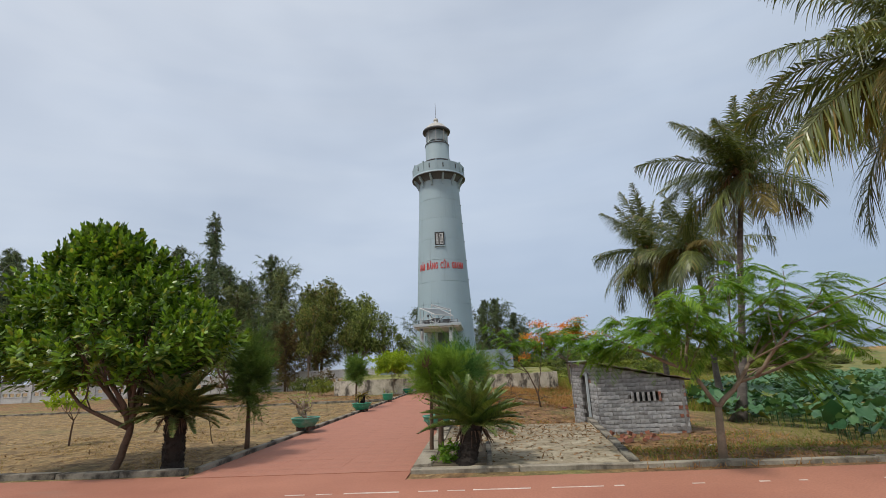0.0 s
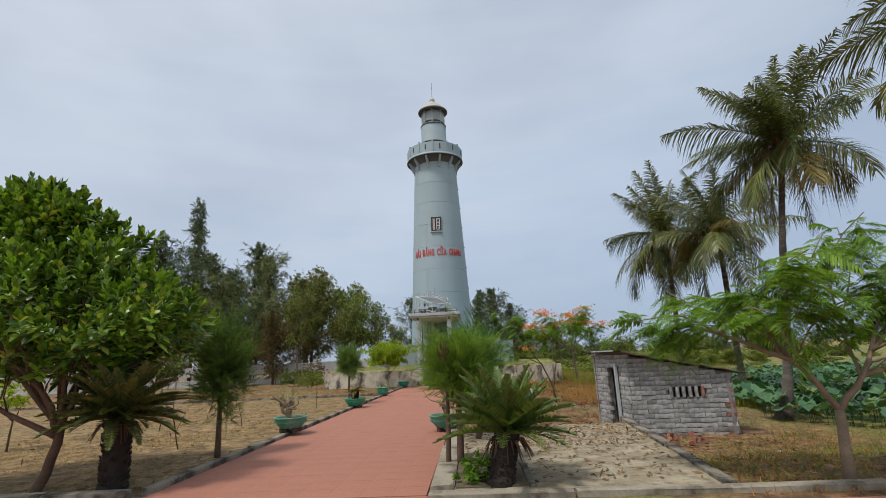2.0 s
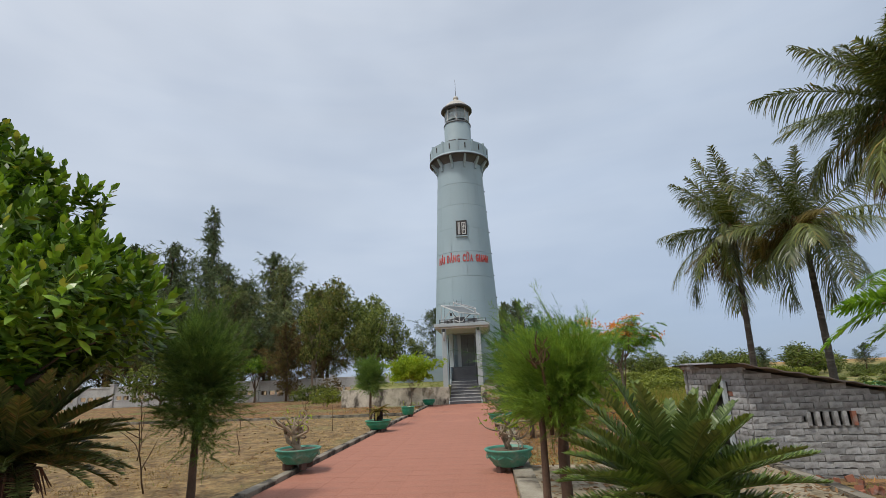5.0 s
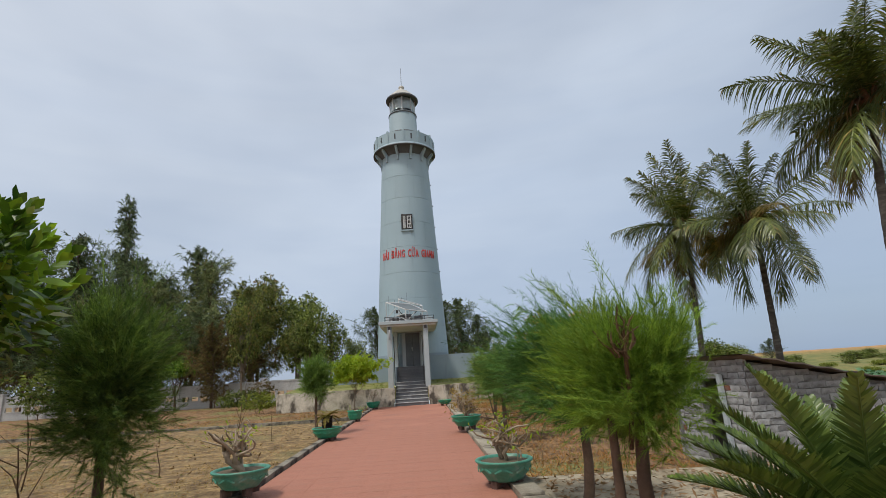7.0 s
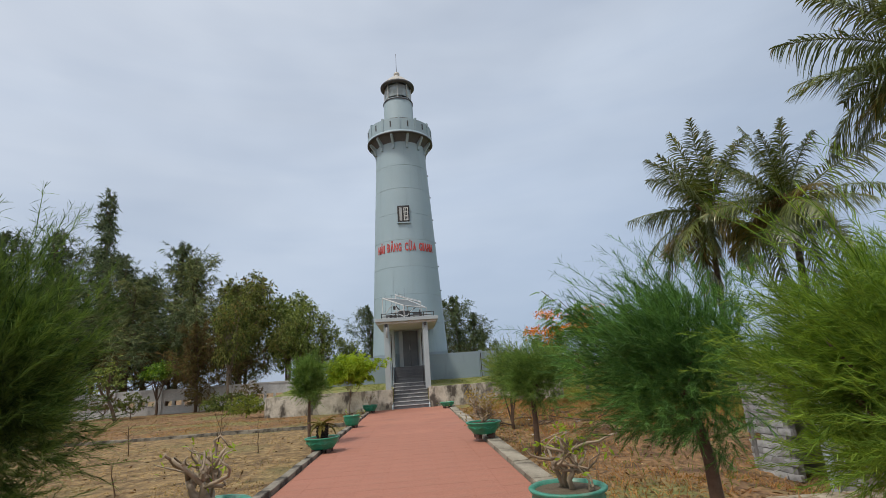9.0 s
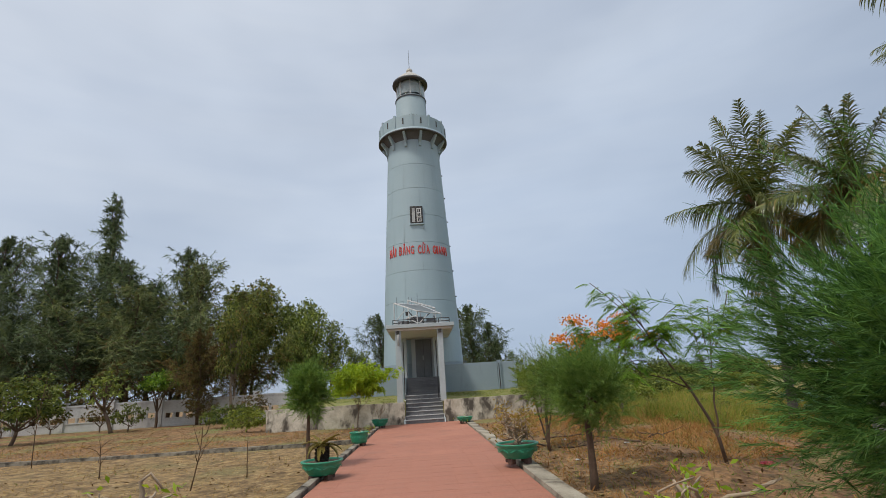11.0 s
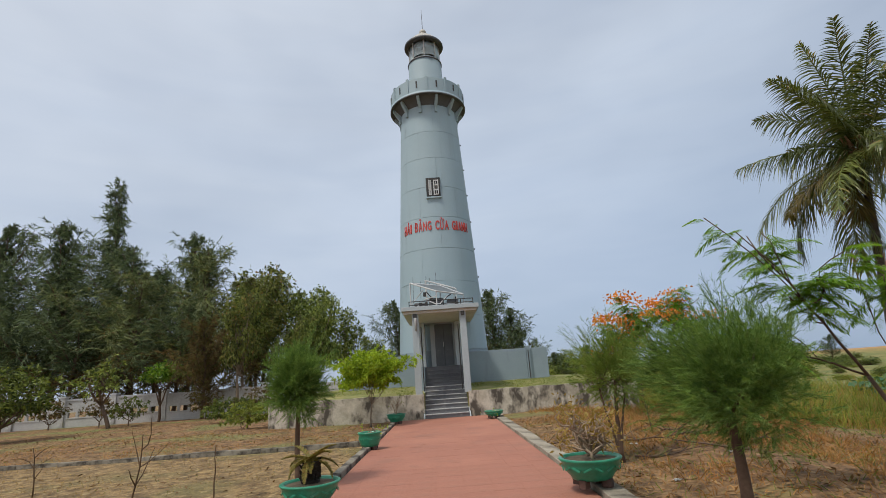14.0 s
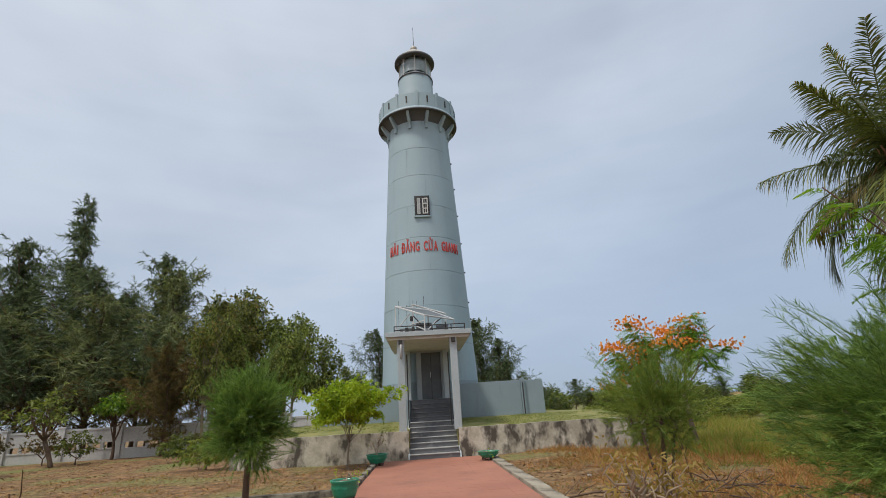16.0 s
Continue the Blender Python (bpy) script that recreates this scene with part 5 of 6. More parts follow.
# ---- feathery flame trees ----
def flame_tree(at, label, trunk_pts, limbs, leaf_spots, seed, bark="palebark", leaf_len=0.42, blossom=None, trunk_r=0.09, spread=0.5, per=10):
    """Forked limbs with flat sprays of twice-feathered leaves, and blossom where it flowers."""
    rng = np.random.default_rng(seed)
    root = thing("flame_tree", label, "tree", (at[0], at[1], gz(*at)), "flame trees")
    s = Soup()
    n = len(trunk_pts)
    s.tube([(p[0], p[1], p[2] - (0.06 if i == 0 else 0)) for i, p in enumerate(trunk_pts)], list(np.linspace(trunk_r, trunk_r * 0.7, n)), 10)
    ends, joints = [], [np.asarray(q, float) for q in trunk_pts]
    for a, b, r0 in limbs:
        a = min(joints, key=lambda q: np.linalg.norm(q - np.asarray(a)))
        pts = limb(s, a, b, r0, r0 * 0.35, 0.08, rng, 9, 7)
        joints += [np.asarray(q) for q in pts[1:-1]]
        for k in range(4):
            q = np.array(pts[3 + k])
            e = np.array(b) + np.append(rng.normal(size=2) * spread, rng.normal() * 0.24 + 0.08)
            limb(s, q, e, r0 * 0.4, 0.006, 0.07, rng, 5, 5)
            ends.append((q, e))
    part("trunk", s.mesh("trunk", True), M[bark], root)
    s = Soup()
    bases, axes = [], []
    for q, e in ends:
        for k in range(per):
            f = 0.35 + 0.65 * rng.random()
            bases.append(q + (e - q) * f + rng.normal(size=3) * 0.03)
            a = rng.random() * math.tau
            axes.append((math.cos(a) + (e - q)[0], math.sin(a) + (e - q)[1], 0.25 + 0.45 * rng.normal()))
    bases, axes = np.array(bases), unit(np.array(axes))
    k = len(bases)
    ln = leaf_len * (0.7 + 0.5 * rng.random(k))
    side = unit(np.cross(axes, np.array([0, 0, 1.0]) + rng.normal(size=axes.shape) * 0.25))
    s.blades(bases, axes, side, ln, 0.007, ((0, 1), (0.5, 0.9), (1, 0.5)), droop=0.5)
    for f in np.linspace(0.12, 1.0, 19):
        q = bases + axes * (ln * f)[:, None]
        q[:, 2] -= 0.5 * ln * f * f
        for sg in (-1, 1):
            ax = unit(side * sg + axes * 0.55 + rng.normal(size=side.shape) * 0.08)
            up = unit(np.cross(ax, side * 0.2 + axes))
            wd = unit(np.cross(ax, np.array([0, 0, 1.0]) + rng.normal(size=side.shape) * 0.2))
            s.blades(q, ax, wd, ln * (0.30 * math.sin(0.35 + f * 2.3) + 0.03), 0.017 * leaf_len / 0.42, ((0, 0.6), (0.5, 1.0), (1, 0.3)), droop=0.35)
    part("crown", s.mesh("crown"), M["feather"], root)
    if blossom:
        s = Soup()
        e = np.array([e for _, e in ends if rng.random() < blossom])
        p = np.repeat(e, 80, 0) + rng.normal(size=(len(e) * 80, 3)) * np.array([0.26, 0.26, 0.09]) + np.array([0, 0, 0.16])
        ax = unit(rng.normal(size=p.shape) + np.array([0, 0, 0.6]))
        s.blades(p, ax, sides_of(ax, rng), 0.09, 0.07, ((0, 0.3), (0.5, 1.0), (1, 0.5)))
        part("blossom", s.mesh("blossom"), M["flower"], root, "orange-red flower clusters")
    return root


flame_tree((6.25, 9.95), "low spreading flame tree with feathery light green leaves", [(0, 0, 0), (0.02, 0.0, 0.35), (0.06, 0.02, 0.75)],
           [((0.06, 0.02, 0.72), (-0.55, 0.7, 1.9), 0.036), ((0.06, 0.02, 0.72), (1.15, 0.6, 1.75), 0.042), ((0.6, 0.1, 1.15), (2.4, 0.5, 1.8), 0.024), ((0.5, 0.1, 1.1), (1.0, 1.1, 2.5), 0.026),
            ((-0.2, 0.1, 1.2), (-1.35, 0.7, 1.85), 0.03), ((-0.1, 0.1, 1.3), (0.35, 0.9, 2.4), 0.03), ((0.9, 0.2, 1.4), (1.75, 1.0, 2.45), 0.03), ((-0.4, 0.1, 1.5), (-0.6, 0.1, 2.15), 0.025), ((0.8, 0.1, 1.3), (1.5, 0.1, 2.1), 0.03)],
           None, 61, "palebark", per=19, spread=0.68, leaf_len=0.46, trunk_r=0.066)
flame_tree((4.8, 19.9), "young flame tree with sparse feathery leaves and slanting stems", [(0, 0, 0), (-0.06, 0, 0.4), (-0.12, 0, 0.6), (-0.35, 0.05, 1.15)],
           [((-0.35, 0.05, 1.15), (-1.25, 0.1, 2.75), 0.017), ((-0.35, 0.05, 1.15), (-1.4, 0.2, 1.55), 0.013), ((-0.06, 0, 0.4), (0.25, 0.1, 2.45), 0.017), ((-0.8, 0.1, 2.0), (-0.4, 0.2, 2.3), 0.012), ((0.1, 0.05, 1.7), (0.8, 0.2, 2.3), 0.011), ((-0.7, 0.1, 1.8), (-0.95, 0.1, 2.05), 0.010)],
           None, 62, "bark", per=12, trunk_r=0.03, spread=0.26, leaf_len=0.32)
flame_tree((7.9, 31.8), "flame tree in orange-red blossom above dry grass", [(0, 0, 0), (-0.1, 0, 0.9), (-0.15, 0, 1.7)],
           [((-0.15, 0, 1.7), (-1.5, 0, 3.3), 0.05), ((-0.15, 0, 1.7), (0.6, 0.2, 3.5), 0.05), ((-0.15, 0, 1.6), (-2.1, -0.2, 2.75), 0.04), ((0.1, 0, 2.4), (1.3, 0, 3.75), 0.03), ((-0.6, 0, 2.4), (-0.6, 0.2, 3.45), 0.03), ((-0.5, 0, 2.1), (-1.9, -0.4, 2.35), 0.03), ((0.1, 0, 2.2), (1.2, 0.1, 3.0), 0.03), ((0, 0, 1.9), (0.3, -0.5, 2.7), 0.03)],
           None, 63, per=13, trunk_r=0.08, blossom=0.62, spread=0.55, leaf_len=0.55)


# ---- palms and cycads ----
def frond(s, rng, base, az, elev, length, droop, leaf, pairs, leaf_w, vee=0.4, hang=0.5, rachis=0.022, roll=0.0, blow=(0, 0, 0), torn=0.11):
    """A pinnate frond: arching midrib with two rows of leaflets. Returns nothing, adds to the soup."""
    ts = np.linspace(0, 1, pairs + 2)
    ca, sa = math.cos(az), math.sin(az)
    ang = elev - droop * ts ** 1.2
    seg = length / (pairs + 1)
    h = np.concatenate([[0], np.cumsum(np.cos(ang[:-1])) * seg])
    v = np.concatenate([[0], np.cumsum(np.sin(ang[:-1])) * seg])
    pts = np.stack([base[0] + h * ca, base[1] + h * sa, base[2] + v], 1)
    tang = np.stack([np.cos(ang) * ca, np.cos(ang) * sa, np.sin(ang)], 1)
    flat = np.array([-sa, ca, 0.0])
    up = np.cross(tang, flat)
    flat, up = flat * math.cos(roll) + up * math.sin(roll), up * math.cos(roll) - flat * math.sin(roll)
    s.tube([tuple(p) for p in pts[::max(1, pairs // 6)]] + [tuple(pts[-1])], list(np.linspace(rachis, rachis * 0.25, len(pts[::max(1, pairs // 6)]) + 1)), 4, False)
    sel = slice(max(1, pairs // 10), None)
    p, t, u = pts[sel], tang[sel], up[sel]
    tt = ts[sel]
    ll = leaf * np.clip(np.sin(0.45 + tt * 2.45), 0.18, 1.0) * (0.85 + 0.3 * rng.random(len(tt)))
    for sg in (-1, 1):
        ax = unit((flat if flat.ndim == 2 else flat[None, :])[-len(t):] * sg + t * (0.35 + 0.7 * tt[:, None]) + u * vee * 0.6 + np.asarray(blow) + rng.normal(size=t.shape) * torn)
        wd = unit(np.cross(ax, u + rng.normal(size=t.shape) * 0.15))
        s.blades(p, ax, wd, ll, leaf_w, ((0, 0.6), (0.35, 1.0), (0.7, 0.7), (1, 0.08)), droop=hang * (0.7 + 0.6 * rng.random(len(tt))))


def coconut_palm(base, crown, label, seed, fronds=24, length=2.6, trunk_r=0.15, wind=0.35, dry=4, bow=0.0, lowest=-0.35):
    """A coconut palm: ringed trunk, each frond a part, torn leaflets blown to one side, brown sheaths in the heart."""
    rng = np.random.default_rng(seed)
    bz = gz(base[0], base[1])
    root = thing("coconut_palm", label, "palm tree", (base[0], base[1], bz), "coconut palms")
    c = np.array([crown[0] - base[0], crown[1] - base[1], crown[2] - bz])
    s = Soup()
    k = 40
    pts, rad = [], []
    for i in range(k):
        t = i / (k - 1)
        pts.append(((c[0] * t ** 1.6 if abs(c[0]) > 0.8 else c[0] * t) + bow * math.sin(math.pi * t ** 0.6), c[1] * t, -0.08 + (c[2] + 0.08) * t))
        rad.append((trunk_r * (1.0 - 0.35 * t) + 0.13 * math.exp(-t * 16)) * (1.05 if i % 2 else 0.97))
    s.tube(pts, rad, 12)
    part("trunk", s.mesh("trunk", True), M["palmbark"], root)
    for kind, count, mat in (("frond", fronds, "palm"), ("paling_frond", dry, "palm_pale")):
        for i in range(count):
            az = i * 2.39996 + rng.normal() * 0.3
            f = i / max(1, count - 1)
            elev = 1.48 - (1.48 - lowest) * f ** 1.25 if kind == "frond" else 0.25 - 1.1 * rng.random()
            elev += rng.normal() * 0.14
            az += wind * math.sin(az - math.pi) * -0.9
            size = length * (0.72 + 0.36 * rng.random()) * (0.78 if kind != "frond" else 1)
            s = Soup()
            frond(s, rng, c + rng.normal(size=3) * 0.05, az, elev, size, 0.15 + 0.3 * rng.random() + 1.1 * f * (0.35 + 0.65 * rng.random()), 0.74, 76, 0.034, 0.22, 0.35 + 1.0 * rng.random() * (0.4 + 0.6 * f), 0.03, rng.normal() * 0.75, blow=(-0.30, 0, 0.05), torn=0.22)
            part(kind, s.mesh(kind), M[mat], root, "paling brown-yellow hanging frond" if kind != "frond" else "")
    s = Soup()
    for i in range(22):
        a = rng.random() * math.tau
        o = 0.9 + 0.5 * rng.random()
        s.tube([tuple(c + np.array([0, 0, -0.32])), tuple(c + np.array([math.cos(a) * 0.17, math.sin(a) * 0.17, -0.05])), tuple(c + np.array([math.cos(a) * 0.36 * o, math.sin(a) * 0.36 * o, 0.30 * o]))], [0.085, 0.07, 0.022], 6)
    part("frond_bases", s.mesh("frond_bases", True), M["sheath"], root, "orange-brown fibrous frond sheaths")
    s = Soup()
    for i in range(7):
        a = rng.random() * math.tau
        d = np.array([math.cos(a), math.sin(a), 0.0])
        s.tube([tuple(c + d * 0.12), tuple(c + d * 0.4 + np.array([0, 0, 0.05])), tuple(c + d * 0.62 + np.array([0, 0, -0.25])), tuple(c + d * (0.66 + 0.1 * rng.random()) + np.array([0, 0, -0.75 - 0.3 * rng.random()]))], [0.03, 0.025, 0.02, 0.006], 5)
    part("dead_stalks", s.mesh("dead_stalks", True), M["sheath"], root, "hanging brown dead flower stalks")
    return root


coconut_palm((13.0, 25.1), (12.5, 24.1, 5.9), "coconut palm with drooping fronds and a dark slender trunk", 71, 26, 3.1, 0.13, dry=5, lowest=-0.75)
coconut_palm((11.9, 28.0), (11.45, 26.6, 6.5), "coconut palm with arching fronds beside the lotus pond", 72, 26, 3.4, 0.13, dry=5, lowest=-0.7)
coconut_palm((10.2, 18.0), (12.1, 18.6, 7.35), "tall coconut palm with a leaning swollen trunk", 73, 32, 3.3, 0.115, bow=0.4, dry=6, lowest=-0.35)
coconut_palm((12.4, 10.6), (12.1, 11.2, 7.0), "large coconut palm with long ragged hanging fronds", 74, 34, 4.0, 0.14, dry=9, lowest=-0.6)


def cycad(at, label, height, lean, radius, fronds, seed, mat, trunk_r, group="cycads", z=None, name="cycad", old=True, low=0.25, arch=0.38, high=1.28):
    rng = np.random.default_rng(seed)
    root = thing(name, label, "cycad", (at[0], at[1], gz(*at) if z is None else z), group)
    c = np.array([lean[0], lean[1], height])
    s = Soup()
    k = 12
    pts = [tuple(c * (i / (k - 1)) + np.array([0, 0, -0.04 * (i == 0)])) for i in range(k)]
    s.tube(pts, [trunk_r * (1.0 + 0.13 * (i % 2) + 0.12 * (i < 2)) for i in range(k)], 12)
    for i in range(int(220 * min(1, height / 0.7))):
        a, t = rng.random() * math.tau, rng.random()
        q = c * t + np.array([math.cos(a), math.sin(a), 0]) * trunk_r * 0.95
        e = q + np.array([math.cos(a) * 0.04, math.sin(a) * 0.04, 0.045])
        s.tube([tuple(q), tuple(e)], [0.022, 0.010], 4)
    part("trunk", s.mesh("trunk"), M["cycadbark"], root)
    for i in range(fronds):
        f = i / (fronds - 1)
        s = Soup()
        frond(s, rng, c + np.array([0, 0, 0.02]), i * 2.39996 + rng.normal() * 0.1, high - (high - low) * f + rng.normal() * 0.08, radius * (0.9 + 0.25 * rng.random()), arch * (0.5 + f) + 0.12 * rng.random(), radius * 0.165, 84, 0.017 * radius + 0.003, 1.0, 0.05, 0.012)
        part("frond", s.mesh("frond"), M[mat], root)
    if old:
        s = Soup()
        for i in range(34):
            a = rng.random() * math.tau
            d = np.array([math.cos(a), math.sin(a), 0])
            s.tube([tuple(c + d * trunk_r * 0.6 - np.array([0, 0, 0.03])), tuple(c + d * (trunk_r + 0.07) - np.array([0, 0, 0.05])), tuple(c + d * (trunk_r + 0.13 + 0.06 * rng.random()) - np.array([0, 0, 0.16 + 0.12 * rng.random()]))], [0.012, 0.010, 0.004], 4)
        tagged(part("stalk_stuff", s.mesh("stalk_stuff"), M["bark"], root, "brown dead frond stalks"), kind="stuff")
    return root


cycad((-2.42, 10.75), "stout cycad with dull arching fronds over a dark trunk", 0.90, (0.0, 0.0), 0.82, 80, 81, "cycad_dull", 0.15, low=-0.05, arch=0.42, high=1.1)
cycad((2.58, 10.25), "leaning cycad with stiff glossy green fronds", 0.55, (0.13, 0.26), 0.86, 54, 82, "cycad", 0.135, low=0.12, arch=0.34, high=1.22)

# ---- bonsai pots ----
def pot(at, label, radius, height, mat, plant, seed, turn=0.0, tall=False):
    """Footed glazed pot with a rolled rim, soil, stand stones and its plant."""
    x, y = at
    root = thing("bonsai_pot", label, "plant pot", (x, y, 0.0 if abs(x) < 1.75 else 0.07), "bonsai pots along the path", turn=turn)
    r, h, b = radius, height, 0.09
    prof = [(0.0, b + 0.03), (r * 0.62, b), (r * 0.66, b + 0.02), (r * 0.70, b + h * 0.18), (r * 0.84, b + h * 0.42), (r * 0.93, b + h * 0.68), (r * 0.92, b + h * 0.80), (r * 1.0, b + h * 0.88), (r * 1.02, b + h * 0.96), (r * 0.99, b + h),
            (r * 0.88, b + h * 0.99), (r * 0.85, b + h * 0.86)]
    if tall:
        prof = [(0.0, b + 0.02), (r * 0.72, b), (r * 0.82, b + h * 0.2), (r * 0.94, b + h * 0.6), (r * 0.9, b + h * 0.82), (r * 1.02, b + h * 0.93), (r, b + h), (r * 0.86, b + h * 0.98), (r * 0.84, b + h * 0.85)]
    part("bowl", lathe(prof, 32), M[mat], root)
    part("soil", lathe([(0.0, b + h * 0.93), (r * 0.5, b + h * 0.92), (r * 0.87, b + h * 0.87)], 20), M["soil"], root, "dry soil")
    band = bmesh.new()
    for k in range(16):
        a = math.tau * k / 16
        bm2 = box_mesh(-r * 0.13, r * 0.13, -0.006, 0.006, -h * 0.045, h * 0.045, 0.004)
        bmesh.ops.transform(bm2, matrix=Matrix.Translation((r * 0.92 * math.cos(a), r * 0.92 * math.sin(a), b + h * 0.56)) @ Matrix.Rotation(a - math.pi / 2, 4, "Z") @ Matrix.Rotation(radians(24 if k % 2 else -24), 4, "Y"), verts=bm2.verts)
        tmp = bpy.data.meshes.new("relief")
        bm2.to_mesh(tmp)
        bm2.free()
        band.from_mesh(tmp)
        bpy.data.meshes.remove(tmp)
    part("relief_band", band, M[mat], root)
    for k in range(4):
        a = math.tau * (k + 0.5) / 4
        bm = box_mesh(-0.06, 0.06, -0.045, 0.045, 0.0, 0.10, 0.012)
        bmesh.ops.transform(bm, matrix=Matrix.Translation((r * 0.52 * math.cos(a), r * 0.52 * math.sin(a), 0)) @ Matrix.Rotation(a, 4, "Z"), verts=bm.verts)
        part("foot", bm, M["footstone"], root, "dark brick foot")
    rng = np.random.default_rng(seed)
    top = b + h * 0.92
    if plant == "cycad":
        return root
    ends = []
    for k in range(plant["stems"]):
        a = rng.random() * math.tau
        e = np.array([math.cos(a) * r * 0.35, math.sin(a) * r * 0.35, top + plant["height"] * 0.45])
        s = Soup()
        pts = limb(s, (rng.normal() * r * 0.12, rng.normal() * r * 0.12, top - 0.03), e, plant["thick"], plant["thick"] * 0.65, 0.13, rng, 9, 7)
        stem = part("stem", s.mesh("stem", True), M["bonsaibark"], root, "twisted bare bonsai stem")
        for j in range(plant["twigs"]):
            q = np.array(pts[5 + j % 4])
            e2 = q + np.array([rng.normal() * r * 0.5, rng.normal() * r * 0.5, plant["height"] * (0.15 + 0.4 * rng.random())])
            s = Soup()
            limb(s, q, e2, plant["thick"] * 0.6, plant["thick"] * 0.15, 0.11, rng, 7, 5)
            part("twig", s.mesh("twig", True), M["bonsaibark"], stem)
            ends.append(e2)
    if plant["leaves"]:
        s = Soup()
        k = plant["leaves"]
        p = np.array(ends)[rng.integers(0, len(ends), k)] + rng.normal(size=(k, 3)) * 0.06
        ax = unit(rng.normal(size=p.shape) + np.array([0, 0, 0.4]))
        s.blades(p, ax, sides_of(ax, rng), 0.07, 0.028, ((0, 0.2), (0.5, 1), (1, 0.1)), 0.2)
        part("leaves", s.mesh("leaves"), M[plant["mat"]], root)
    return root


BONSAI = {"stems": 3, "twigs": 8, "height": 0.62, "thick": 0.04, "leaves": 60, "mat": "lime"}
pot((-1.76, 15.35), "faded green footed pot with a twisted bare bonsai", 0.37, 0.23, "faded", BONSAI, 91)
pot((-1.74, 21.35), "deep green glazed pot holding a small cycad", 0.37, 0.24, "glazed", "cycad", 92)
pot((-1.74, 26.6), "round green glazed pot on a dark brick foot", 0.27, 0.30, "glazed", {"stems": 2, "twigs": 3, "height": 0.25, "thick": 0.012, "leaves": 30, "mat": "lime"}, 93, tall=True)
pot((-1.72, 33.1), "small green glazed pot by the retaining wall", 0.34, 0.26, "glazed", {"stems": 3, "twigs": 4, "height": 0.7, "thick": 0.014, "leaves": 40, "mat": "far_leaf"}, 94)
pot((1.72, 15.0), "faded green footed pot with a forked bare bonsai", 0.37, 0.25, "faded", {"stems": 3, "twigs": 6, "height": 0.42, "thick": 0.028, "leaves": 90, "mat": "lime"}, 95)
pot((1.76, 21.2), "green glazed pot with a dry yellowing bonsai", 0.38, 0.25, "glazed", {"stems": 5, "twigs": 8, "height": 0.58, "thick": 0.022, "leaves": 420, "mat": "palm_dry"}, 96)
pot((1.70, 32.5), "small green glazed pot on feet beside the steps", 0.33, 0.18, "glazed", {"stems": 1, "twigs": 2, "height": 0.12, "thick": 0.008, "leaves": 12, "mat": "lime"}, 97)
cycad((-1.74, 21.35), "small potted cycad with a thick dark trunk", 0.24, (0, 0), 0.36, 16, 98, "cycad_yellow", 0.095, z=0.32, name="potted_cycad", old=False, group="potted cycads", low=-0.15, arch=0.95, high=0.65)

# ---- woods behind the wall ----
def wood_tree(name, label, height, width, seed, mat, brown, count=800):
    """A tall casuarina: straight trunk, rising boughs, drooping needle sprays."""
    rng = np.random.default_rng(seed)
    root = thing(name, label, "tree", (0, 0, 0), "woods behind the boundary wall")
    s = Soup()
    stem = np.array(limb(s, (0, 0, -0.3), (rng.normal() * 0.3, rng.normal() * 0.3, height * 0.97), height * 0.013 + 0.05, 0.02, 0.15, rng, 9, 7))
    P, A, Z = [], [], []
    boughs = int(26 + height * 1.6)
    for k in range(boughs):
        f = 0.16 + 0.84 * (k / boughs) ** 0.9
        a = k * 2.39996 + rng.normal() * 0.3
        reach = width * (1.03 - f) ** 0.9 * (0.22 + 1.25 * rng.random() ** 1.2) * 1.3
        q = np.array([np.interp(height * f * 0.95, stem[:, 2], stem[:, i]) for i in range(3)])
        e = q + np.array([math.cos(a) * reach, math.sin(a) * reach, reach * (0.25 + 0.9 * f + 0.35 * rng.random()) + 0.35 * f])
        limb(s, q, e, 0.035 + 0.02 * (1 - f), 0.01, 0.12, rng, 4, 4)
        m = max(8, int(count / boughs * (0.5 + reach / width)))
        Z.append(np.full(m, 0.22 + 0.75 * min(1.0, reach / width)))
        t = rng.random(m) ** 0.7
        P.append(q + (e - q) * t[:, None] + rng.normal(size=(m, 3)) * (0.03 + 0.075 * reach) * np.array([1, 1, 0.7]))
        A.append(np.array([math.cos(a) * 0.45, math.sin(a) * 0.45, 0.45]) + rng.normal(size=(m, 3)) * 0.55)
    part("trunk", s.mesh("trunk", True), M["bark"], root)
    P, A, Z = np.concatenate(P), unit(np.concatenate(A)), np.concatenate(Z)
    low = (P[:, 2] < height * 0.42) & (rng.random(len(P)) < brown)
    for nm, sel, mt in (("crown", ~low, mat), ("browned_crown", low, "needle_brown")):
        if sel.sum() < 5:
            continue
        s = Soup()
        p, a = P[sel], A[sel]
        n = len(p)
        ln = (0.5 + 0.6 * rng.random(n)) * Z[sel]
        for f in np.linspace(0.1, 1.0, 5):
            q = p + a * (ln * f)[:, None]
            q[:, 2] -= 0.3 * ln * f * f
            for j in range(2):
                ax = unit(a + rng.normal(size=a.shape) * 0.45 - np.array([0.15, 0, 0.1]))
                s.blades(q, ax, sides_of(ax, rng), (0.30 + 0.25 * rng.random(n)) * (0.3 + 0.7 * Z[sel]), 0.042, ((0, 1.0), (1, 0.15)), droop=0.35)
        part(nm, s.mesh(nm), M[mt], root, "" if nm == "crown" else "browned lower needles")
    return root


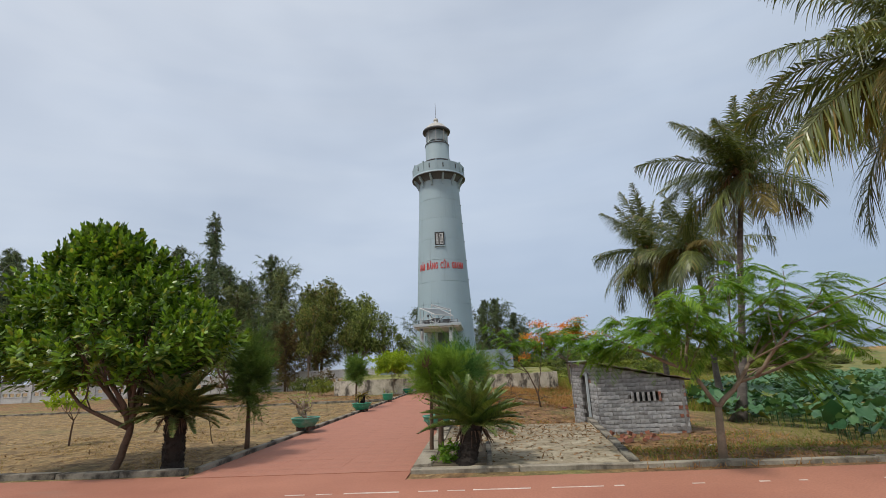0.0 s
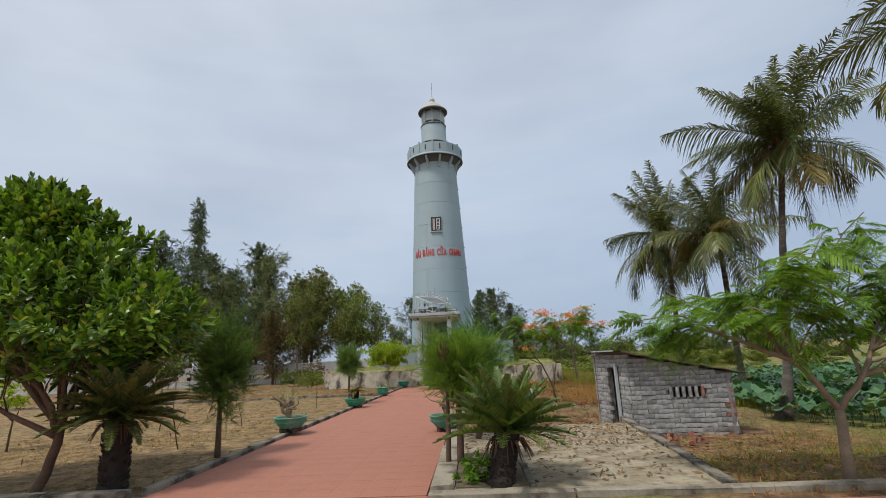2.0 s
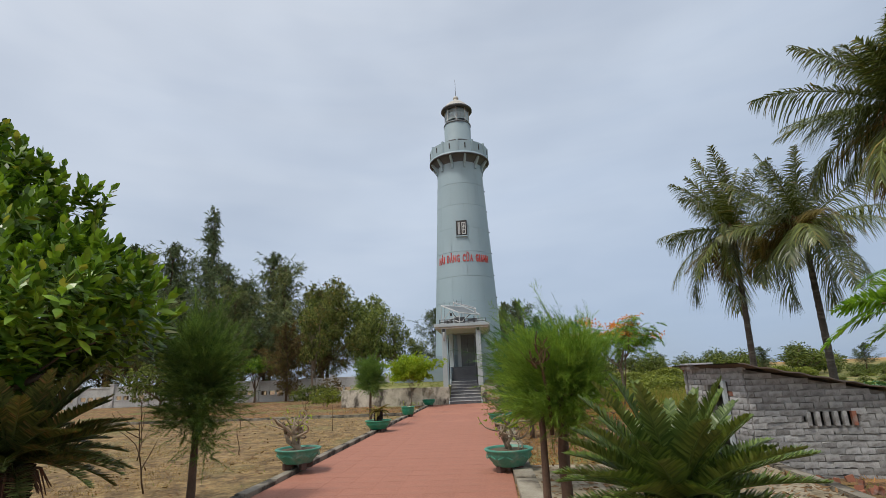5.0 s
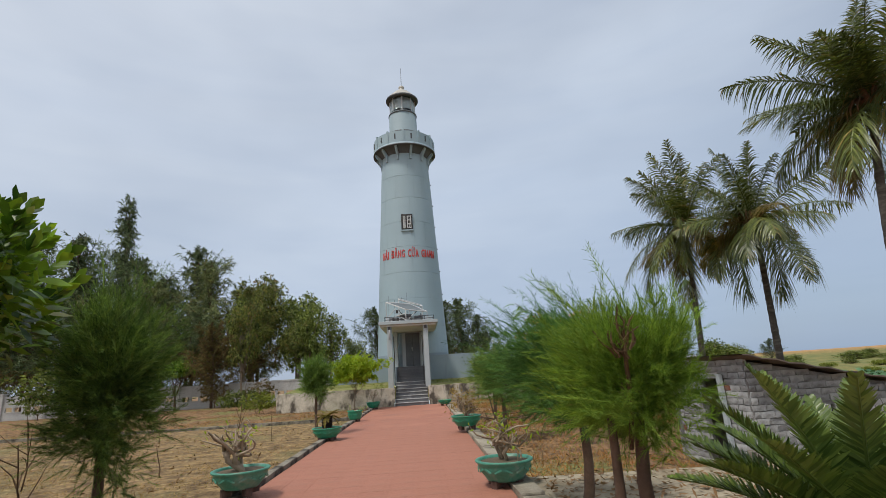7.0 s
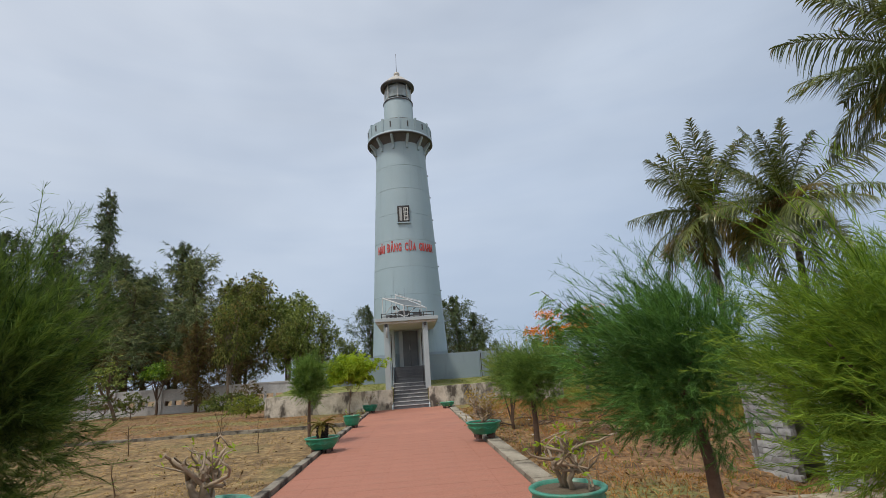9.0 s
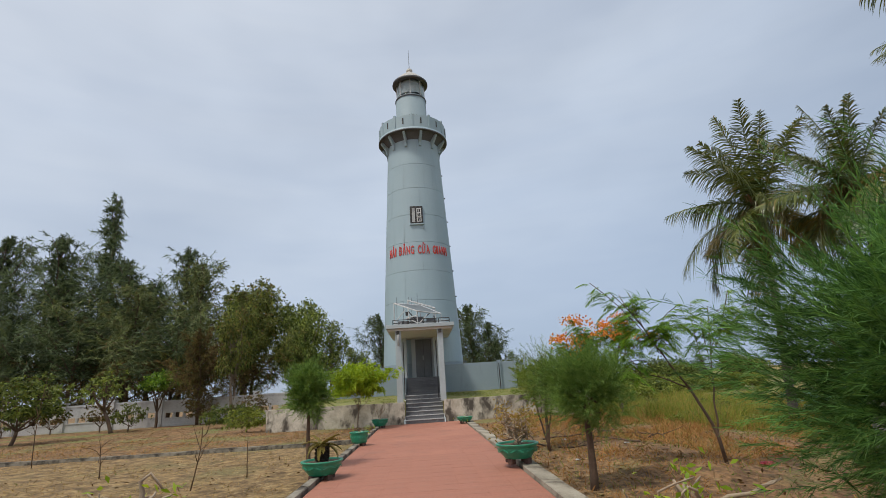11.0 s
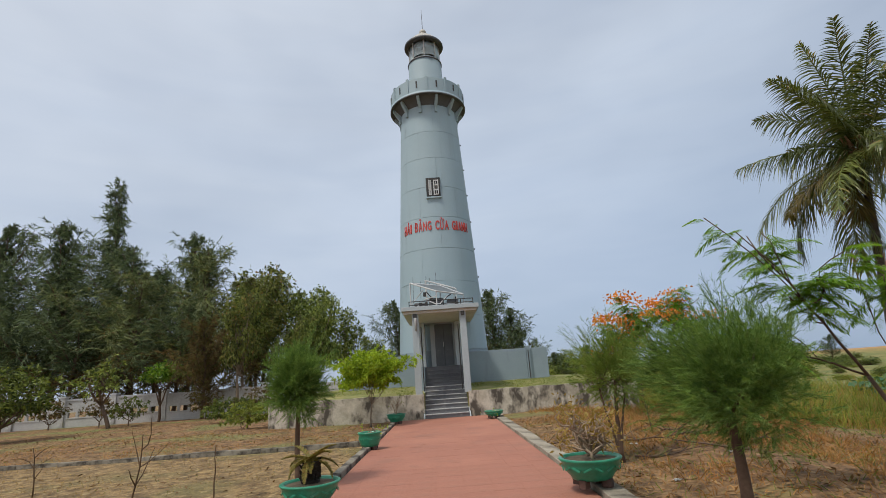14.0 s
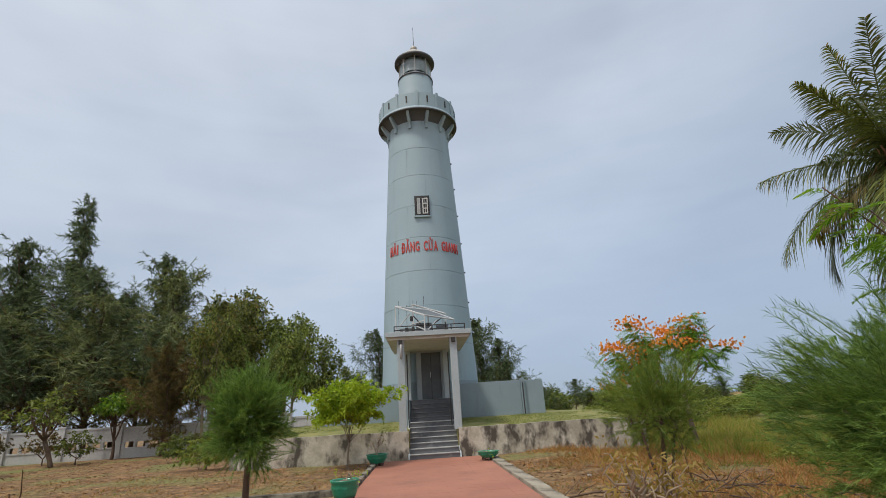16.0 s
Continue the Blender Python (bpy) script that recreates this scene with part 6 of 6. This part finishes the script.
def far_broadleaf(label, height, width, seed, mat="far_leaf", count=5200, size=0.34):
    rng = np.random.default_rng(seed)
    root = thing("woodland_tree", label, "tree", (0, 0, 0), "woods behind the boundary wall")
    s = Soup()
    limb(s, (0, 0, -0.3), (0.2, 0, height * 0.6), 0.16, 0.08, 0.2, rng, 6, 7)
    s2 = Soup()
    for k in range(22):
        a, f = k * 2.39996, rng.random()
        c = np.array([math.cos(a) * width * 0.62 * math.sqrt(rng.random()) * (1.1 - 0.4 * f), math.sin(a) * width * 0.62 * math.sqrt(rng.random()), height * (0.38 + 0.52 * f)])
        limb(s, (0, 0, height * (0.25 + 0.3 * f)), c, 0.06, 0.015, 0.15, rng, 5, 5)
        m = count // 22
        p, d = leafy_shape(rng, m, c, (width * 0.27, width * 0.27, height * 0.085), 0.3, 0.5)
        ax = unit(d * 0.4 + rng.normal(size=d.shape) * 0.7 - np.array([0, 0, 0.25]))
        s2.blades(p, ax, sides_of(ax, rng), size * (0.6 + 0.6 * rng.random(m)), size * 0.4, ((0, 0.2), (0.5, 1.0), (1, 0.1)), 0.2)
    part("trunk", s.mesh("trunk", True), M["palebark"], root)
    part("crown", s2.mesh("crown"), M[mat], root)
    return root


protos = [wood_tree("woodland_casuarina", "tall dark casuarina with drooping needle sprays", 10.0, 3.3, 101, "needle_far", 0.2, 2000),
          wood_tree("woodland_casuarina", "dark casuarina with a browned lower crown", 10.0, 3.6, 102, "needle_far", 0.8, 2000),
          wood_tree("woodland_casuarina", "slender pointed casuarina rising above the woods", 10.0, 1.5, 103, "needle_far", 0.0, 1300),
          far_broadleaf("rounded woodland tree with yellow-green top leaves", 10.0, 3.2, 104),
          far_broadleaf("thin-stemmed woodland tree with small hanging leaves", 10.0, 2.8, 105, "far_leaf", 3600, 0.3),
          far_broadleaf("low pale green hedge tree beyond the terrace", 10.0, 3.6, 106, "hedge_leaf", 2600, 0.62)]
placed = set()


def far_bush(label, seed, mat, count=1500, size=0.85):
    """A wild bush leafy down to the ground, ten units high and uneven on top."""
    rng = np.random.default_rng(seed)
    root = thing("wild_bush", label, "bush", (0, 0, 0), "wild bushes in the fields")
    s, s2 = Soup(), Soup()
    for k in range(17):
        a, r = k * 2.39996, 4.2 * math.sqrt(rng.random())
        c = np.array([math.cos(a) * r, math.sin(a) * r, 1.6 + (6.6 - 0.9 * r) * rng.random()])
        limb(s, (0, 0, -0.3), c, 0.22, 0.06, 0.5, rng, 5, 5)
        m = count // 17
        q, d = leafy_shape(rng, m, c, (2.1, 2.1, 1.7), 0.3, 0.5)
        ax = unit(d * 0.5 + rng.normal(size=d.shape) * 0.7 + np.array([0, 0, 0.2]))
        s2.blades(q, ax, sides_of(ax, rng), size * (0.6 + 0.8 * rng.random(m)), size * 0.36, ((0, 0.2), (0.5, 1.0), (1, 0.1)), 0.2)
    part("stems", s.mesh("stems", True), M["bark"], root)
    part("crown", s2.mesh("crown"), M[mat], root)
    return root


protos += [far_bush("green wild bush standing in the far meadow", 107, "far_leaf"), far_bush("yellow-green scrub bush in the meadow", 108, "hedge_leaf", 1600, 0.95)]


def plant(k, x, y, h, wide=1.0, turn=0, z=0.0, leaf="", label=""):
    sc = h / 10.0
    if k in placed:
        ob = copy_thing(protos[k], Matrix())
    else:
        ob = protos[k]
        placed.add(k)
    ob.scale = (sc * wide, sc * wide, sc)
    ob.rotation_euler = (0, 0, radians(turn))
    ob.location = (x, y, z)
    if leaf:
        for child in ob.children:
            if child.name.startswith("crown"):
                child.material_slots[0].link = "OBJECT"
                child.material_slots[0].material = M[leaf]
    if label:
        ob["label"] = label


DEEP, OLIVE, PALE, BROWN = ("needle_deep", "tall casuarina with deep green drooping needle sprays"), ("needle_olive", "olive-green woodland tree turning yellow on top"), ("leaf_pale", "pale yellow-green woodland tree with loose leaves"), ("needle_brown", "browned casuarina standing before the boundary wall")
WOODS = [(2, -27.6, 56, 20.5, 0.62, DEEP), (0, -31.5, 55, 16.5, 0.78, DEEP), (0, -37, 55, 17, 0.85, ""), (0, -42, 53, 15.5, 1.0, DEEP), (0, -47, 51, 16.5, 1.0, ""), (0, -24, 54, 13.6, 0.9, ""), (0, -20.6, 56, 15.0, 0.75, ""), (1, -17.5, 53, 12.5, 1.0, ""),
         (3, -14.5, 55, 12.6, 0.85, OLIVE), (1, -22, 51, 10.5, 1.1, ""), (4, -11, 56, 10.2, 1.0, PALE), (4, -8.2, 58, 8.6, 1.0, PALE), (3, -9.6, 54, 8.6, 0.8, PALE), (1, -13.5, 51, 9.5, 1.0, OLIVE), (0, -28, 51.5, 12.0, 1.1, ""), (0, -34, 51, 12.5, 1.1, ""),
         (1, -39, 50, 11.0, 1.1, ""), (1, -45, 49.5, 10.5, 1.1, DEEP), (0, -52, 50, 15, 1.0, ""), (0, -58, 52, 15, 1.0, DEEP), (4, -6.2, 60, 6.2, 1.0, PALE), (1, -18.5, 50, 8.0, 1.1, DEEP), (0, -25.5, 60, 13.0, 1.0, DEEP),
         (0, -16, 60, 11.5, 1.0, ""), (3, -12, 61, 11.5, 0.9, PALE), (1, -30.5, 49.6, 8.5, 1.2, DEEP), (1, -25.6, 49.8, 8.5, 1.2, DEEP), (1, -36, 49.3, 8.5, 1.2, ""),
         (1, -14.6, 46.0, 6.2, 1.0, BROWN), (4, -12.4, 46.0, 8.6, 0.7, OLIVE), (4, -13.6, 49.5, 9.6, 0.8, ""),
         (0, -3.6, 60, 8.8, 0.8, DEEP), (0, 5.0, 60, 9.2, 0.9, DEEP), (0, 6.6, 62, 7.6, 0.9, DEEP), (0, 3.0, 62, 9.4, 0.8, DEEP), (0, 8.2, 66, 6.2, 1.0, DEEP)]
for i, (k, x, y, h, wd, look_of) in enumerate(WOODS):
    plant(k, x, y, h, wd, i * 67 % 360, 0.0, *look_of)
# the low woods on the far side of the fields
rf = random.Random(8)
for i in range(30):
    x = 8 + i * 1.9 + rf.uniform(-1, 1)
    plant(0 if i % 4 == 0 else 6, x, 84 + 0.25 * x + rf.uniform(-6, 10), rf.uniform(3.4, 5.4), rf.uniform(1.0, 1.5), rf.uniform(0, 360), 0.0, *(DEEP if i % 4 == 0 else ()))
for i in range(16):
    plant(6 if i % 2 else 7, 8.8 + i * 1.1 + rf.uniform(-0.4, 0.4), 43 + i * 1.2 + rf.uniform(-1.5, 1.5), rf.uniform(1.1, 2.3), rf.uniform(1.2, 2.0), rf.uniform(0, 360), gz(12, 45))
for i in range(26):
    x = 6.5 + i * 1.15 + rf.uniform(-0.4, 0.4)
    plant(5, x, 55 + 0.25 * x + rf.uniform(-3, 4), rf.uniform(2.0, 2.9), rf.uniform(1.4, 2.0), rf.uniform(0, 360), gz(x, 58) - 0.6)
for i in range(44):
    x, y = 24 + 1.9 * i + rf.uniform(-2, 2), rf.uniform(66, 110)
    plant(6, x, y, rf.uniform(0.8, 2.0), rf.uniform(1.6, 2.8), rf.uniform(0, 360), gz(x, y) - 0.1)
for i in range(70):
    x, y = (rf.uniform(8.5, 15), rf.uniform(26, 44)) if i < 20 else (rf.uniform(13, 60), rf.uniform(38, 84))
    plant(6 + (i % 3 > 0), x, y, rf.uniform(0.5, 1.1), rf.uniform(1.3, 2.2), rf.uniform(0, 360), gz(x, y) - 0.05)
for i in range(6):
    broadleaf("dry_bush", (-26.5 + 3.0 * i + rf.uniform(-1.2, 1.2), 44.6 + rf.uniform(-1.0, 1.2)), "half-dead brown bush before the boundary wall", (0, 0, 0.3), 6, (0, 0, 1.0 + rf.uniform(-0.2, 0.3)), (1.0, 0.7, 0.7), 300 + i, "needle_brown" if i % 3 else "far_leaf", 900, 0.15, 0.04, group="bushes before the boundary wall")

# ---- lotus pond ----
def lotus_leaves():
    rng = np.random.default_rng(131)
    s = Soup()
    n = 4200
    verts_per, ring = 13, 12
    for i in range(n):
        x, y = 9.6 + 19 * rng.random() ** 1.2, 12.2 + 28 * rng.random()
        if x < 10.3 + 0.12 * max(0, 18 - y) + 0.55 * max(0, y - 22) + 0.5 * math.sin(y * 1.3):
            continue
        r = 0.12 + 0.16 * rng.random()
        z = gz(x, y) + 0.18 + 0.45 * rng.random()
        tilt = rng.normal(size=2) * 0.32
        a = np.linspace(0, math.tau, ring, endpoint=False)
        rr = r * (1 + 0.09 * np.sin(a * 3 + rng.random() * 6))
        vx, vy = rr * np.cos(a), rr * np.sin(a)
        vz = tilt[0] * vx + tilt[1] * vy + 0.05 * np.sin(a * 4 + rng.random() * 6) + 0.05
        v = np.concatenate([[[x, y, z]], np.stack([x + vx, y + vy, z + vz], 1)])
        s.add(v, [[0, 1 + k, 1 + (k + 1) % ring, 0][:3] for k in range(ring)])
        s.tube([(x, y, gz(x, y) - 0.05), (x, y, z)], [0.008, 0.006], 3, False)
    return s.mesh("lotus_leaves", True)


tagged(part("lotus_leaves", lotus_leaves(), M["lotus"]), "crowd of broad blue-green lotus leaves on the pond", "lotus", kind="stuff")


# ---- grass ----
def grass(name, label, mat, areas, seed, height, width, lean=0.5, z_of=gz):
    rng = np.random.default_rng(seed)
    s = Soup()
    for x0, x1, y0, y1, n, hscale in areas:
        x, y = x0 + (x1 - x0) * rng.random(n), y0 + (y1 - y0) * rng.random(n)
        keep = np.array([noise.noise(Vector((a * 0.55, b * 0.55, seed))) + 0.35 * noise.noise(Vector((a * 2.3, b * 2.3, seed))) for a, b in zip(x, y)]) > -0.12
        x, y = x[keep], y[keep]
        p = np.stack([x, y, np.array([z_of(a, b) for a, b in zip(x, y)]) - 0.01], 1)
        ax = unit(rng.normal(size=p.shape) * lean + np.array([0, 0, 1.0]))
        s.blades(p, ax, sides_of(ax, rng), height * hscale * (0.45 + 0.9 * rng.random(len(p))), width, ((0, 1), (0.6, 0.7), (1, 0.1)) if height > 0.12 else ((0, 1), (1, 0.15)), droop=0.35)
    return tagged(part(name, s.mesh(name), M[mat]), label, "grass", kind="stuff")


grass("lawn_grass", "short dry straw-coloured grass on the lawn", "straw", [(-9, -1.95, 10.8, 20, 46000, 1), (-14, -1.95, 20, 34, 32000, 1.2), (-22, -9, 12, 45, 12000, 1.7)], 141, 0.06, 0.015, 1.1)
grass("rough_grass", "tangled brown dead grass and weeds", "brown_grass", [(2.1, 6, 12.4, 17, 6000, 0.7), (-16, -2, 28.3, 34, 9000, 0.8), (2.1, 9, 15.4, 34, 26000, 1), (5.1, 10, 9.6, 16, 6500, 1), (3.0, 9, 21, 34, 16000, 2.2), (5.5, 12, 24, 44, 20000, 3.0), (10, 22, 23, 55, 9000, 4.2)], 142, 0.14, 0.012, 0.9)
grass("green_weeds", "patches of green weeds among the dry grass", "green_grass", [(5.3, 9.5, 9.7, 15.8, 3500, 1.0), (2.1, 9, 16, 30, 3500, 1.0), (8, 16, 12, 45, 11000, 2.0), (9.5, 24, 22, 62, 30000, 3.2), (6, 9.5, 28, 50, 5000, 2.6), (-9, -2.0, 11, 34, 1500, 0.5)], 143, 0.15, 0.010, 0.7)
grass("tall_reeds", "tall yellow-green reeds and wild grass at the field edge", "reed", [(8.4, 13.5, 27, 40, 15000, 1.0), (7.6, 9.5, 30, 36, 3500, 0.8), (13, 22, 34, 58, 9000, 1.2), (10.2, 12, 21, 27, 2500, 0.6)], 146, 0.95, 0.016, 0.28)
grass("terrace_grass", "short yellow-green grass on the terrace", "green_grass", [(-6.4, -1.2, 34.62, 38.7, 9000, 1), (1.3, 7.3, 34.62, 38.7, 10000, 1)], 144, 0.11, 0.011, 0.7, lambda a, b: TERRACE - 0.03 + TSLOPE * (b - 34.6) / 4.1)


def litter():
    rng = np.random.default_rng(150)
    s = Soup()
    for x0, x1, y0, y1, n in ((-9, -1.95, 10.8, 26, 1500), (2.1, 8.5, 12.6, 32, 7500), (5.2, 9, 9.8, 15, 900), (2.1, 5.2, 10.3, 15.2, 800), (-18, -2, 28.4, 44, 7000)):
        x, y = x0 + (x1 - x0) * rng.random(n), y0 + (y1 - y0) * rng.random(n)
        p = np.stack([x, y, np.array([max(gz(a, b), 0.025 if 2 < a < 5.3 and b < 15.2 else -9) for a, b in zip(x, y)]) + 0.015], 1)
        ax = unit(rng.normal(size=p.shape) * np.array([1, 1, 0.25]))
        s.blades(p, ax, unit(np.cross(ax, np.array([0, 0, 1.0]) + rng.normal(size=p.shape) * 0.3)), 0.06 + 0.07 * rng.random(n), 0.035, ((0, 0.2), (0.5, 1), (1, 0.1)))
    return s.mesh("leaf_litter")


tagged(part("leaf_litter", litter(), M["litter"]), "scattered dead brown leaves on the ground", "leaf litter", kind="stuff")

# ---- paving slabs ----
NX, TL = 9, 0.40
TW = (PX1 - PX0) / NX
tile_meshes = []
rt = random.Random(3)
for k in range(4):
    bm = box_mesh(-TW / 2 + 0.0013, TW / 2 - 0.0013, -TL / 2 + 0.0013, TL / 2 - 0.0013, -0.02, 0.012)
    me = bpy.data.meshes.new("slab")
    bm.to_mesh(me)
    bm.free()
    me.materials.append(M["tile"])
    tile_meshes.append(me)
rest = bmesh.new()
row, yy = 0, 10.0
while yy + TL <= 34.21:
    for i in range(NX):
        x, yc, dz = PX0 + TW * (i + 0.5), yy + TL / 2, rt.uniform(-0.0006, 0.0006)
        if yy < 23.2:
            part("slab", tile_meshes[rt.randrange(4)], None, path_bed).matrix_basis = pose(x, yc, dz, 0, 0, rt.uniform(-0.15, 0.15))
        else:
            box(rest, x - TW / 2 + 0.0015, x + TW / 2 - 0.0015, yy + 0.0015, yy + TL - 0.0015, -0.02, 0.012 + dz)
    row, yy = row + 1, yy + TL
tagged(part("far_slabs", rest, M["tile"], path_bed), kind="stuff")

# ---- odds and ends on the rough ground ----
def scrap(name, label, category, at, size, mat, seed):
    """A small crumpled sheet lying on the ground."""
    r = random.Random(seed)
    bm = bmesh.new()
    n = 6
    grid = [[bm.verts.new(((i / n - 0.5) * size * r.uniform(0.8, 1.2), (j / n - 0.5) * size * 0.7 * r.uniform(0.8, 1.2), r.uniform(0.0, size * 0.22))) for i in range(n + 1)] for j in range(n + 1)]
    for j in range(n):
        for i in range(n):
            bm.faces.new((grid[j][i], grid[j][i + 1], grid[j + 1][i + 1], grid[j + 1][i]))
    bmesh.ops.solidify(bm, geom=bm.faces[:], thickness=0.004)
    ob = part(name, bm, M[mat])
    ob.matrix_basis = pose(at[0], at[1], gz(*at) + 0.012, 0, 0, r.uniform(0, 180))
    return tagged(ob, label, category, "scraps on the ground")


M["pink"] = surface("faded_red_plastic", (0.55, 0.07, 0.09), (0.45, 0.09, 0.1), 4, 30, 0.5, 0.1)
scrap("plastic_bag", "crumpled faded red plastic bag on dry grass", "plastic bag", (5.6, 20.2), 0.26, "pink", 1)
for i, (x, y) in enumerate(((2.9, 21.4), (3.4, 24.2), (6.4, 12.6), (7.6, 13.6), (3.2, 27.5), (4.3, 22.6))):
    scrap("paper_scrap", "small crumpled white scrap in the dry grass", "litter", (x, y), 0.13, "white", 10 + i)


def dead_branch(at, length, seed):
    rng = np.random.default_rng(seed)
    root = thing("dead_branch", "cut bare brown branch lying on the ground", "branch", (at[0], at[1], gz(*at)), "cut branches", turn=rng.random() * 360)
    s = Soup()
    pts = limb(s, (-length / 2, 0, 0.02), (length / 2, 0.1, 0.10), 0.022, 0.008, 0.06, rng, 6, 6)
    part("stem", s.mesh("stem", True), M["bark"], root)
    for k in range(4):
        s = Soup()
        q = np.array(pts[1 + k])
        limb(s, q, q + np.array([0.2 + 0.2 * rng.random(), rng.normal() * 0.25, 0.05 + 0.22 * rng.random()]), 0.01, 0.003, 0.04, rng, 4, 5)
        part("twig", s.mesh("twig"), M["bark"], root)


for i in range(12):
    dead_branch((2.5 + 0.9 * (i % 4) + 0.3 * math.sin(i * 3.1), 23.2 + 0.8 * (i // 4) + 0.3 * math.cos(i * 2.3)), 0.6 + 0.3 * (i % 3), 200 + i)
